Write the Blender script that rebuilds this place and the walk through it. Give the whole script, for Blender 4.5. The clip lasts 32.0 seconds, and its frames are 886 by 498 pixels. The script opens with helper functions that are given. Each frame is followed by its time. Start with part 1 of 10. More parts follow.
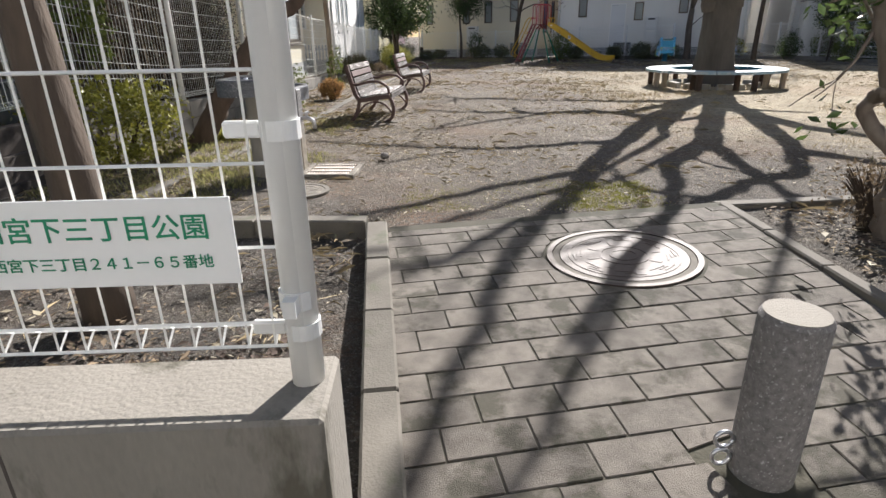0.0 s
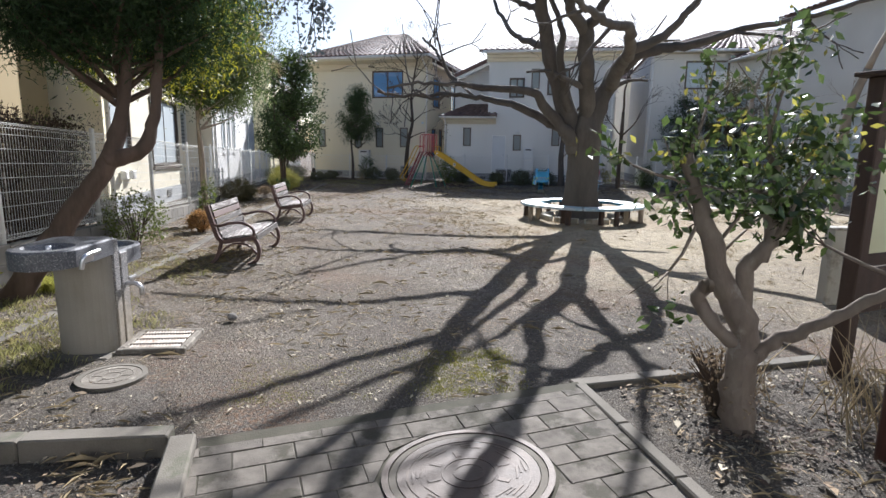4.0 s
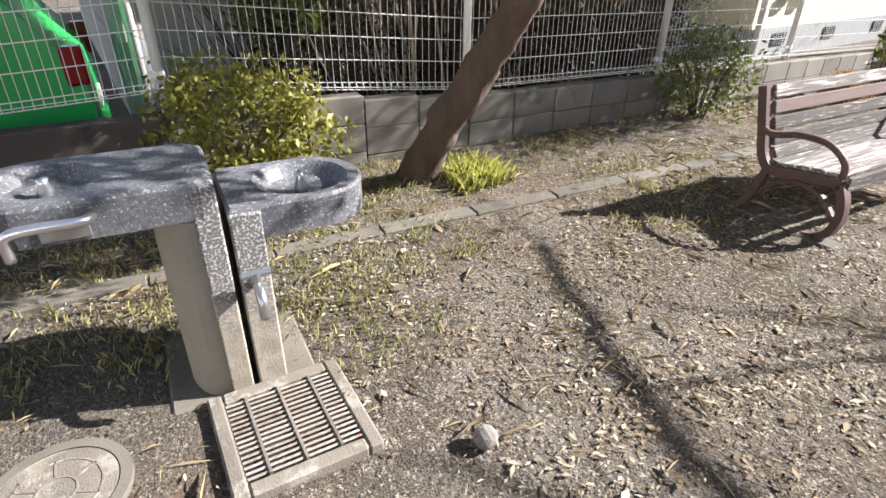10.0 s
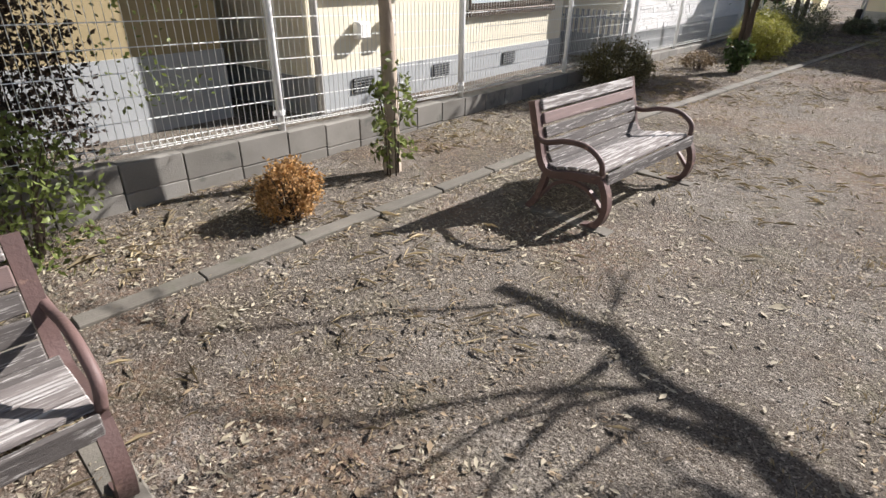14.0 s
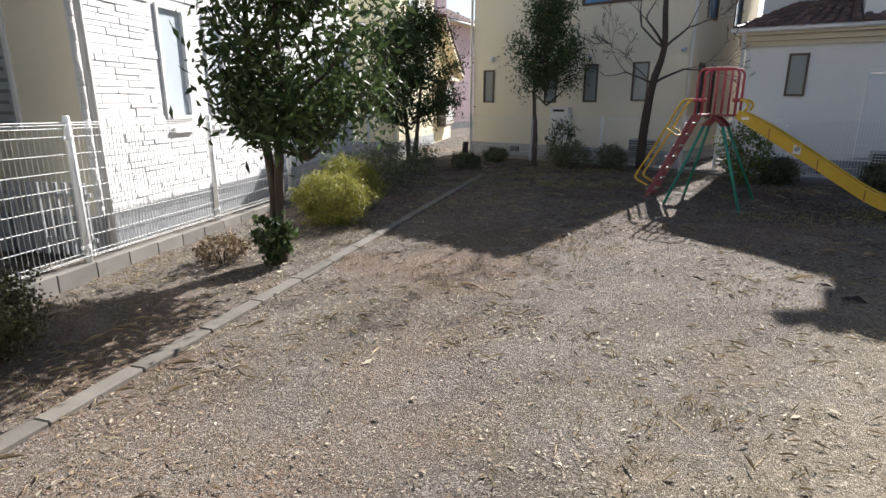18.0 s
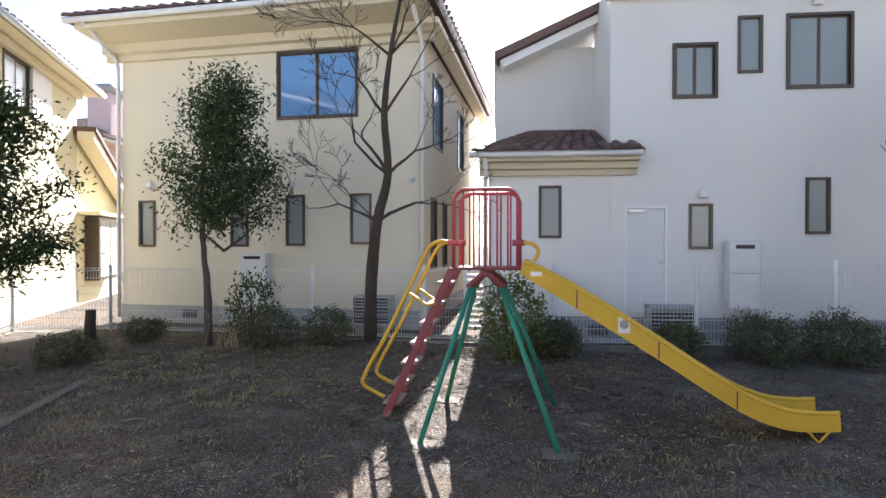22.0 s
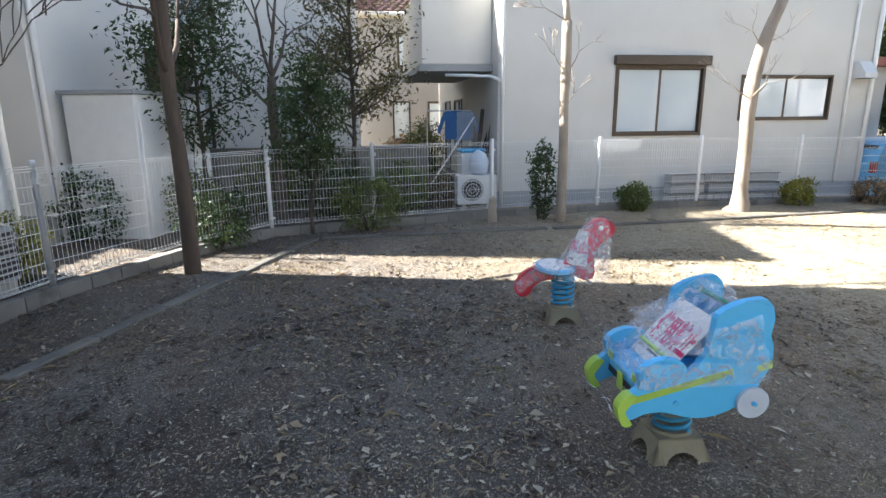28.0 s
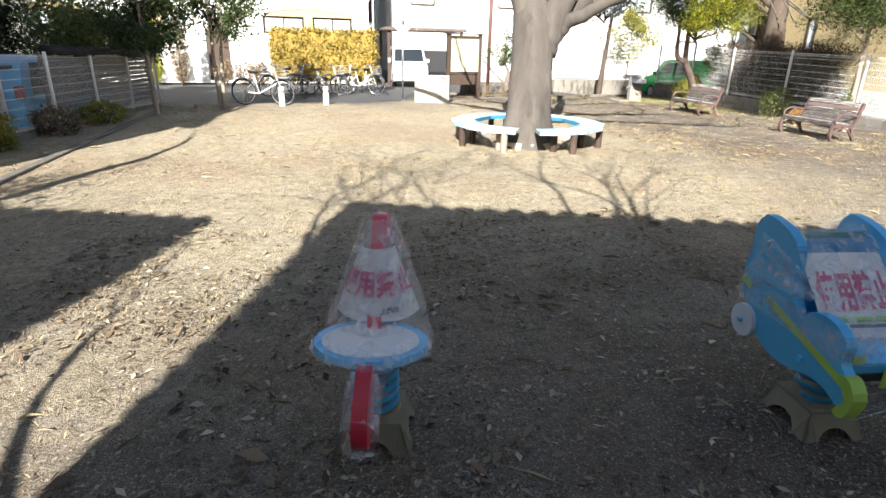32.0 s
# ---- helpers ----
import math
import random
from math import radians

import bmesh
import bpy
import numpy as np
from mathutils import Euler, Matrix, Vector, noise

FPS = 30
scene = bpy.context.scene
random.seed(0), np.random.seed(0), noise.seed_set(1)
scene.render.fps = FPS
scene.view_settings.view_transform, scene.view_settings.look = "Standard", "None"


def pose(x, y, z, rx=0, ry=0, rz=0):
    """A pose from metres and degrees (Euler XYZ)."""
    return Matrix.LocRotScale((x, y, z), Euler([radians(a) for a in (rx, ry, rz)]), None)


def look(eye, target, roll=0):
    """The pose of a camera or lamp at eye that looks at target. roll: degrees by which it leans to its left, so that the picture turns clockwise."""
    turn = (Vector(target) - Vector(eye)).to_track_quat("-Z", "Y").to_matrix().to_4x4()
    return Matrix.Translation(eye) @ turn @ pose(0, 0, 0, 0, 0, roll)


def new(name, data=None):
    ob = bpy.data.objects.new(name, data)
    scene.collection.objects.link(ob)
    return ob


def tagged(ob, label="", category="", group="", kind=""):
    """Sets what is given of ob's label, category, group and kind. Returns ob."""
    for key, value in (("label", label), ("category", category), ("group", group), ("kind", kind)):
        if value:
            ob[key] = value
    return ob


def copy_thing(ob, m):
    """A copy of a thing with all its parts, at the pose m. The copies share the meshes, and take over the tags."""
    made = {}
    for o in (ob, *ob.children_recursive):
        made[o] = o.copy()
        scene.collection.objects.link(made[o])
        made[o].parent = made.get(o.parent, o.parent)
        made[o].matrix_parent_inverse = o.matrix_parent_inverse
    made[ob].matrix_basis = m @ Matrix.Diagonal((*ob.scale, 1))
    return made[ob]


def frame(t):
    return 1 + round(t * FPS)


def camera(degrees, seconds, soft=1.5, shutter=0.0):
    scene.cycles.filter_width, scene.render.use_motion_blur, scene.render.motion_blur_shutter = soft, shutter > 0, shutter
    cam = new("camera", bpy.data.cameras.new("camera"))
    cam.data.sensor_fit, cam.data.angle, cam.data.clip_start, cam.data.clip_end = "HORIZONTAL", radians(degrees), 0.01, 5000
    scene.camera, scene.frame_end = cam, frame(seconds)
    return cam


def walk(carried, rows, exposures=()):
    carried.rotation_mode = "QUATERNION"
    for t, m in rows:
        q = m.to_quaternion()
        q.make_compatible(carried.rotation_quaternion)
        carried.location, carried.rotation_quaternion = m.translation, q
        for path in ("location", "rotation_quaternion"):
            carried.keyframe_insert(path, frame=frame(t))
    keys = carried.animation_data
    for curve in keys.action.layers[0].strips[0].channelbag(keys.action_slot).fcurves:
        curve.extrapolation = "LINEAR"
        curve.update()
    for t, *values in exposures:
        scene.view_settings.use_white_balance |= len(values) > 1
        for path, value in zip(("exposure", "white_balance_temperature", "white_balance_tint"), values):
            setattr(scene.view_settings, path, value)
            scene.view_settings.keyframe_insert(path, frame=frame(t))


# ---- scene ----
cam = camera(77.3, 32.0)
PATH = [
    (0, (0.492, 0.198, 1.077), (0.48, 2.063, 0.356), -0.9),
    (0.5, (0.592, 0.314, 1.045), (0.848, 2.128, 0.243), 0.4),
    (1, (0.709, 0.375, 1.067), (1.138, 2.119, 0.187), 0.5),
    (1.5, (0.845, 0.387, 1.133), (1.326, 2.109, 0.237), 0.2),
    (2, (0.846, 0.417, 1.235), (1.36, 2.144, 0.367), 1.0),
    (2.5, (0.84, 0.441, 1.31), (1.369, 2.217, 0.559), 1.3),
    (4.5, (0.887, 0.856, 1.432), (1.118, 2.823, 1.159), 1.0),
    (5, (0.926, 1.237, 1.387), (0.978, 3.22, 1.132), 0.8),
    (5.5, (0.96, 1.699, 1.337), (0.697, 3.665, 1.081), 0.4),
    (6, (0.902, 2.196, 1.384), (0.377, 4.108, 1.121), 0.7),
    (6.5, (0.845, 2.712, 1.455), (0.075, 4.538, 1.183), 0.7),
    (7, (0.732, 3.21, 1.483), (-0.361, 4.854, 1.164), 0.4),
    (7.5, (0.702, 3.644, 1.449), (-0.578, 5.118, 1.015), 0.3),
    (8, (0.635, 3.896, 1.379), (-0.756, 5.148, 0.674), 0.8),
    (8.5, (0.676, 3.968, 1.311), (-0.801, 5.026, 0.476), 1.5),
    (9, (0.734, 4.001, 1.328), (-0.779, 4.917, 0.395), 1.6),
    (9.5, (0.846, 4.149, 1.408), (-0.669, 5.034, 0.448), 1.3),
    (10, (0.904, 4.527, 1.403), (-0.567, 5.475, 0.436), 0.6),
    (10.5, (0.997, 4.986, 1.412), (-0.358, 6.093, 0.444), 0.2),
    (11, (1.047, 5.505, 1.384), (-0.171, 6.772, 0.428), 1.0),
    (11.5, (1.103, 5.982, 1.385), (-0.052, 7.312, 0.437), 1.1),
    (12, (1.202, 6.451, 1.398), (0.075, 7.807, 0.454), 1.1),
    (12.5, (1.242, 6.953, 1.415), (0.116, 8.309, 0.47), 0.9),
    (13, (1.259, 7.5, 1.427), (0.131, 8.851, 0.477), 0.8),
    (13.5, (1.313, 8.084, 1.462), (0.176, 9.434, 0.52), 0.5),
    (15.5, (1.381, 10.473, 1.516), (0.303, 11.994, 0.791), 1.1),
    (16, (1.409, 11.096, 1.552), (0.418, 12.694, 0.872), 1.0),
    (16.5, (1.397, 11.775, 1.547), (0.533, 13.454, 0.888), 1.1),
    (17, (1.454, 12.49, 1.485), (0.747, 14.256, 0.866), 0.4),
    (17.5, (1.571, 13.072, 1.48), (1.009, 14.898, 0.891), -0.1),
    (18, (1.661, 13.737, 1.603), (1.308, 15.637, 1.088), 0.1),
    (18.5, (1.731, 14.344, 1.633), (1.531, 16.3, 1.27), -0.0),
    (19, (1.817, 15.035, 1.619), (1.783, 17.019, 1.364), -0.0),
    (19.5, (1.881, 15.743, 1.614), (1.962, 17.73, 1.403), -0.0),
    (20, (1.948, 16.375, 1.622), (2.175, 18.354, 1.452), 0.0),
    (20.5, (2.044, 17.017, 1.632), (2.374, 18.987, 1.524), -0.1),
    (21, (2.19, 17.619, 1.63), (2.62, 19.571, 1.56), -0.2),
    (21.5, (2.355, 18.188, 1.641), (2.87, 20.12, 1.597), -0.3),
    (22, (2.491, 18.767, 1.614), (3.048, 20.688, 1.598), -0.0),
    (22.5, (2.623, 19.415, 1.633), (3.22, 21.324, 1.612), -0.1),
    (23, (2.746, 20.003, 1.616), (3.365, 21.905, 1.596), 0.0),
    (23.5, (2.912, 20.526, 1.597), (3.559, 22.419, 1.57), 0.0),
    (24, (3.06, 20.987, 1.572), (3.727, 22.872, 1.533), 0.1),
    (24.5, (3.167, 21.15, 1.598), (3.886, 23.015, 1.538), -0.0),
    (25, (3.254, 21.087, 1.606), (4.071, 22.907, 1.458), -0.4),
    (25.5, (3.441, 21.017, 1.561), (4.44, 22.734, 1.331), -0.5),
    (26, (3.699, 20.994, 1.531), (5.037, 22.443, 1.198), -0.9),
    (26.5, (3.988, 20.843, 1.572), (5.75, 21.712, 1.198), -1.5),
    (28.5, (6.281, 21.84, 1.746), (8.044, 21.018, 1.282), 0.3),
    (29, (6.886, 21.877, 1.712), (8.509, 20.802, 1.253), 0.7),
    (29.5, (7.486, 21.816, 1.632), (8.953, 20.555, 1.125), 0.6),
    (30, (7.976, 21.766, 1.589), (9.065, 20.207, 0.97), 1.1),
    (30.5, (8.399, 21.625, 1.64), (8.878, 19.803, 0.968), 1.1),
    (31, (8.957, 21.553, 1.606), (8.932, 19.671, 0.93), 1.3),
    (31.5, (9.532, 21.477, 1.586), (9.205, 19.628, 0.898), 1.3),
    (32, (10.078, 21.376, 1.585), (9.578, 19.566, 0.895), 1.3),
]
EXPOSURES = [(0, 1.25, 6450, 13), (2.5, 1.3, 6350, 13), (5, 1.3, 5950, 13), (7, 1.55, 6200, 14), (9, 1.85, 6400, 14), (10, 1.75, 6450, 14), (11, 1.57, 6450, 14), (13, 1.4, 6400, 14), (16, 1.0, 6400, 15), (18, 1.4, 6350, 14), (20, 2.05, 5950, 13), (21, 2.25, 6150, 15), (23, 2.5, 6350, 16), (25, 2.63, 6300, 15), (26, 2.75, 6400, 10), (26.5, 2.7, 6400, 9), (28.5, 2.85, 6450, 11), (29, 2.85, 6450, 11), (30, 2.57, 6450, 10), (31, 1.92, 6480, 10), (32, 1.77, 6600, 10)]
SUN, SKY = 5.0, 0.056
walk(cam, [(t, look(eye, aim, roll)) for t, eye, aim, roll in PATH], EXPOSURES)

# ---- light: low winter sun, clear sky ----
SUN_AZ, SUN_EL = radians(23.6), radians(33.5)
world = bpy.data.worlds.new("sky")
world.use_nodes = True
scene.world = world
_n = world.node_tree.nodes
_sky = _n.new("ShaderNodeTexSky")
_sky.sky_type, _sky.sun_disc = "NISHITA", False
_sky.sun_elevation, _sky.sun_rotation = SUN_EL, SUN_AZ
_sky.dust_density, _sky.air_density, _sky.ozone_density = 1.0, 1.0, 1.0
world.node_tree.links.new(_sky.outputs[0], _n["Background"].inputs[0])
_n["Background"].inputs[1].default_value = SKY
sun = new("sun", bpy.data.lights.new("sun", "SUN"))
sun.data.energy, sun.data.angle, sun.data.color = SUN, radians(0.42), (1.0, 0.975, 0.935)
_to = Vector((math.sin(SUN_AZ) * math.cos(SUN_EL), math.cos(SUN_AZ) * math.cos(SUN_EL), math.sin(SUN_EL)))
sun.matrix_world = look(tuple(_to * 60), (0, 0, 0))


# ---- materials ----
def mat(name, col, col2=None, rough=0.8, metal=0.0, scale=6.0, fine=70.0, bump=0.25, stretch=(1, 1, 1), spots=None, spot_scale=3.0, spot_at=0.6, leaf=0.0, island=0.0, spec=0.4, courses=None):
    """Two colours mixed by coarse and fine noise, a third in spots, relief from the fine noise."""
    m = bpy.data.materials.new(name)
    m.use_nodes = True
    t = m.node_tree
    nd, ln = t.nodes, t.links
    b = nd["Principled BSDF"]
    b.inputs["Roughness"].default_value, b.inputs["Metallic"].default_value = rough, metal
    b.inputs["Specular IOR Level"].default_value = spec
    col2 = col2 or tuple(c * 0.7 for c in col)
    tc, info, mp, add = nd.new("ShaderNodeTexCoord"), nd.new("ShaderNodeObjectInfo"), nd.new("ShaderNodeMapping"), nd.new("ShaderNodeVectorMath")
    mul = nd.new("ShaderNodeMath")
    mul.operation, mul.inputs[1].default_value = "MULTIPLY", 37.0
    ln.new(info.outputs["Random"], mul.inputs[0])
    ln.new(tc.outputs["Object"], add.inputs[0])
    ln.new(mul.outputs[0], add.inputs[1])
    ln.new(add.outputs[0], mp.inputs["Vector"])
    mp.inputs["Scale"].default_value = stretch
    n1, n2 = nd.new("ShaderNodeTexNoise"), nd.new("ShaderNodeTexNoise")
    n1.inputs["Scale"].default_value, n1.inputs["Detail"].default_value = scale, 5
    n2.inputs["Scale"].default_value, n2.inputs["Detail"].default_value = fine, 3
    ln.new(mp.outputs[0], n1.inputs["Vector"])
    ln.new(mp.outputs[0], n2.inputs["Vector"])
    mx = nd.new("ShaderNodeMath")
    mx.operation, mx.use_clamp = "MULTIPLY_ADD", True
    mx.inputs[1].default_value = 0.45
    ramp = nd.new("ShaderNodeMapRange")
    ramp.inputs["From Min"].default_value, ramp.inputs["From Max"].default_value = 0.3, 0.7
    ln.new(n1.outputs["Fac"], ramp.inputs["Value"])
    half = nd.new("ShaderNodeMath")
    half.operation, half.inputs[1].default_value = "MULTIPLY", 0.6
    ln.new(ramp.outputs[0], half.inputs[0])
    ln.new(n2.outputs["Fac"], mx.inputs[0])
    ln.new(half.outputs[0], mx.inputs[2])
    mix = nd.new("ShaderNodeMix")
    mix.data_type = "RGBA"
    mix.inputs[6].default_value, mix.inputs[7].default_value = (*col, 1), (*col2, 1)
    ln.new(mx.outputs[0], mix.inputs[0])
    out = mix.outputs[2]
    if spots:
        n3, r3, m3 = nd.new("ShaderNodeTexNoise"), nd.new("ShaderNodeMapRange"), nd.new("ShaderNodeMix")
        n3.inputs["Scale"].default_value, n3.inputs["Detail"].default_value = spot_scale, 6
        n3.inputs["Roughness"].default_value = 0.65
        r3.inputs["From Min"].default_value, r3.inputs["From Max"].default_value = spot_at - 0.04, spot_at + 0.06
        m3.data_type = "RGBA"
        ln.new(mp.outputs[0], n3.inputs["Vector"])
        ln.new(n3.outputs["Fac"], r3.inputs["Value"])
        ln.new(r3.outputs[0], m3.inputs[0])
        ln.new(out, m3.inputs[6])
        m3.inputs[7].default_value = (*spots, 1)
        out = m3.outputs[2]
    if island:
        geo, hsv, mr = nd.new("ShaderNodeNewGeometry"), nd.new("ShaderNodeHueSaturation"), nd.new("ShaderNodeMapRange")
        mr.inputs["To Min"].default_value, mr.inputs["To Max"].default_value = 1 - island, 1 + island
        ln.new(geo.outputs["Random Per Island"], mr.inputs["Value"])
        ln.new(mr.outputs[0], hsv.inputs["Value"])
        ln.new(out, hsv.inputs["Color"])
        out = hsv.outputs[0]
    else:
        hsv, mr = nd.new("ShaderNodeHueSaturation"), nd.new("ShaderNodeMapRange")
        mr.inputs["To Min"].default_value, mr.inputs["To Max"].default_value = 0.86, 1.14
        ln.new(info.outputs["Random"], mr.inputs["Value"])
        ln.new(mr.outputs[0], hsv.inputs["Value"])
        ln.new(out, hsv.inputs["Color"])
        out = hsv.outputs[0]
    ln.new(out, b.inputs["Base Color"])
    if bump:
        bp = nd.new("ShaderNodeBump")
        bp.inputs["Strength"].default_value, bp.inputs["Distance"].default_value = bump, 0.01
        ln.new(n2.outputs["Fac"], bp.inputs["Height"])
        ln.new(bp.outputs[0], b.inputs["Normal"])
        if courses:
            sep, com, br, b2 = nd.new("ShaderNodeSeparateXYZ"), nd.new("ShaderNodeCombineXYZ"), nd.new("ShaderNodeTexBrick"), nd.new("ShaderNodeBump")
            ln.new(tc.outputs["Object"], sep.inputs[0])
            ln.new(sep.outputs[0], com.inputs[0])
            ln.new(sep.outputs[2], com.inputs[1])
            ln.new(com.outputs[0], br.inputs["Vector"])
            br.inputs["Scale"].default_value, br.inputs["Mortar Size"].default_value, br.inputs["Mortar Smooth"].default_value = 1.0, 0.006, 0.6
            br.inputs["Brick Width"].default_value, br.inputs["Row Height"].default_value = courses
            b2.inputs["Strength"].default_value, b2.inputs["Distance"].default_value = 0.9, 0.012
            b2.invert = True
            ln.new(br.outputs["Fac"], b2.inputs["Height"])
            ln.new(bp.outputs[0], b2.inputs["Normal"])
            ln.new(b2.outputs[0], b.inputs["Normal"])
    if leaf:
        tr, ms = nd.new("ShaderNodeBsdfTranslucent"), nd.new("ShaderNodeMixShader")
        ln.new(out, tr.inputs["Color"])
        ms.inputs[0].default_value = leaf
        ln.new(b.outputs[0], ms.inputs[1])
        ln.new(tr.outputs[0], ms.inputs[2])
        ln.new(ms.outputs[0], nd["Material Output"].inputs["Surface"])
    return m


def glass(name, tint=(0.75, 0.82, 0.85), rough=0.02, clear=0.35):
    """A pane: part mirror-bright gloss, part see-through."""
    m = bpy.data.materials.new(name)
    m.use_nodes = True
    nd, ln = m.node_tree.nodes, m.node_tree.links
    b = nd["Principled BSDF"]
    b.inputs["Base Color"].default_value, b.inputs["Roughness"].default_value = (*tint, 1), rough
    b.inputs["Specular IOR Level"].default_value = 0.9
    tr, ms = nd.new("ShaderNodeBsdfTransparent"), nd.new("ShaderNodeMixShader")
    ms.inputs[0].default_value = clear
    ln.new(b.outputs[0], ms.inputs[1])
    ln.new(tr.outputs[0], ms.inputs[2])
    ln.new(ms.outputs[0], nd["Material Output"].inputs["Surface"])
    return m


def ground_material():
    """Trodden earth with gravelly, mossy, littered and grassy patches of their own shapes, and shade painted darker in
    the north.
    """
    m = bpy.data.materials.new("earth")
    m.use_nodes = True
    nd, ln = m.node_tree.nodes, m.node_tree.links
    b = nd["Principled BSDF"]
    b.inputs["Roughness"].default_value, b.inputs["Specular IOR Level"].default_value = 0.95, 0.15
    tc = nd.new("ShaderNodeTexCoord")

    def noise_at(scale, detail=6, rough=0.6):
        n = nd.new("ShaderNodeTexNoise")
        n.inputs["Scale"].default_value, n.inputs["Detail"].default_value, n.inputs["Roughness"].default_value = scale, detail, rough
        ln.new(tc.outputs["Object"], n.inputs["Vector"])
        return n.outputs["Fac"]

    def ranged(v, lo, hi):
        r = nd.new("ShaderNodeMapRange")
        r.inputs["From Min"].default_value, r.inputs["From Max"].default_value = lo, hi
        ln.new(v, r.inputs["Value"])
        return r.outputs[0]

    def mixed(f, a, c):
        x = nd.new("ShaderNodeMix")
        x.data_type = "RGBA"
        ln.new(f, x.inputs[0])
        for sock, v in ((x.inputs[6], a), (x.inputs[7], c)):
            if isinstance(v, tuple):
                sock.default_value = (*v, 1)
            else:
                ln.new(v, sock)
        return x.outputs[2]

    def times(a, k):
        x = nd.new("ShaderNodeMath")
        x.operation = "MULTIPLY"
        ln.new(a, x.inputs[0])
        if isinstance(k, float):
            x.inputs[1].default_value = k
        else:
            ln.new(k, x.inputs[1])
        return x.outputs[0]

    def along(axis, lo, hi):
        """Runs from 0 to 1 along a world axis, its edge broken up by noise."""
        sep, add = nd.new("ShaderNodeSeparateXYZ"), nd.new("ShaderNodeMath")
        ln.new(tc.outputs["Object"], sep.inputs[0])
        add.operation, add.inputs[1].default_value = "MULTIPLY_ADD", 7.0
        ln.new(noise_at(0.35, 7, 0.62), add.inputs[0])
        ln.new(sep.outputs[axis], add.inputs[2])
        return ranged(add.outputs[0], lo + 3.5, hi + 3.5)

    base = mixed(ranged(noise_at(0.6, 8, 0.65), 0.38, 0.62), (0.128, 0.106, 0.085), (0.222, 0.196, 0.164))
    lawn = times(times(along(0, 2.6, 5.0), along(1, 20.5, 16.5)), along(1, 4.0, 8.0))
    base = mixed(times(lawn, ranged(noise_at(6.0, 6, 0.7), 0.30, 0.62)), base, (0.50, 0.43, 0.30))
    # northern shade put into the earth colour, with a litter-like broken edge
    north_shade = times(along(1, 17.5, 23.5), along(0, 10.5, 6.0))
    base = mixed(times(north_shade, ranged(noise_at(3.0, 7, 0.7), 0.25, 0.60)), base, (0.06, 0.047, 0.038))
    base = mixed(times(ranged(noise_at(2.2, 8, 0.7), 0.52, 0.64), 0.55), base, (0.155, 0.138, 0.082))
    base = mixed(times(ranged(noise_at(1.7, 8, 0.72), 0.53, 0.64), 0.5), base, (0.33, 0.30, 0.265))
    base = mixed(times(ranged(noise_at(14.0, 6, 0.7), 0.48, 0.66), 0.75), base, (0.085, 0.067, 0.05))
    base = mixed(times(ranged(noise_at(52.0, 4, 0.75), 0.54, 0.62), 0.85), base, (0.50, 0.44, 0.36))
    base = mixed(times(ranged(noise_at(120.0, 3), 0.50, 0.60), 0.85), base, (0.045, 0.036, 0.027))
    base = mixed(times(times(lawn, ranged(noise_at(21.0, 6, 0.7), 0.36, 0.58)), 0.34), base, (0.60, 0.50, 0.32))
    gravel = along(1, 5.6, 3.2)
    base = mixed(times(gravel, ranged(noise_at(5.0, 7, 0.7), 0.25, 0.65)), base, (0.088, 0.08, 0.07))
    base = mixed(times(times(gravel, ranged(noise_at(75.0, 3), 0.58, 0.67)), 0.6), base, (0.34, 0.32, 0.29))
    brown = times(ranged(noise_at(0.41, 6), 0.50, 0.62), ranged(noise_at(35.0, 4), 0.42, 0.62))
    base = mixed(times(brown, 0.65), base, (0.22, 0.13, 0.08))
    ln.new(base, b.inputs["Base Color"])
    bp = nd.new("ShaderNodeBump")
    bp.inputs["Strength"].default_value, bp.inputs["Distance"].default_value = 1.0, 0.025
    ln.new(noise_at(60.0, 5, 0.7), bp.inputs["Height"])
    ln.new(bp.outputs[0], b.inputs["Normal"])
    return m


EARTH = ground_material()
ASPHALT = mat("asphalt", (0.085, 0.085, 0.085), (0.05, 0.05, 0.052), 0.9, fine=150, bump=0.4)
PAVER = mat("paver", (0.205, 0.182, 0.152), (0.085, 0.073, 0.06), 0.9, scale=14, fine=260, bump=0.45, spots=(0.062, 0.056, 0.04), spot_scale=4.5, spot_at=0.545)
JOINT = mat("joint_sand", (0.085, 0.075, 0.055), (0.035, 0.035, 0.022), 0.95, fine=90)
KERB = mat("kerb_concrete", (0.185, 0.168, 0.14), (0.095, 0.085, 0.068), 0.92, scale=4, fine=120, spots=(0.10, 0.10, 0.07), spot_scale=5, spot_at=0.62)
CONCRETE = mat("concrete", (0.50, 0.47, 0.41), (0.36, 0.34, 0.29), 0.9, scale=2.5, fine=90, bump=0.2, spots=(0.23, 0.205, 0.165), spot_scale=2.6, spot_at=0.59)
BLOCK = mat("concrete_block", (0.235, 0.22, 0.195), (0.145, 0.135, 0.115), 0.93, scale=3, fine=110, bump=0.35, spots=(0.10, 0.10, 0.085), spot_scale=2.5, spot_at=0.62)
GRANITE = mat("speckled_stone", (0.165, 0.168, 0.18), (0.05, 0.054, 0.062), 0.42, scale=70, fine=220, bump=0.1, spots=(0.44, 0.44, 0.43), spot_scale=120, spot_at=0.6)
COLUMN = mat("washed_concrete", (0.34, 0.31, 0.262), (0.21, 0.19, 0.155), 0.85, scale=3, fine=150, bump=0.25, spots=(0.22, 0.19, 0.14), spot_scale=3, spot_at=0.62)
WHITE_METAL = mat("white_painted_steel", (0.80, 0.80, 0.78), (0.68, 0.68, 0.66), 0.45, scale=3, fine=30, bump=0.03)
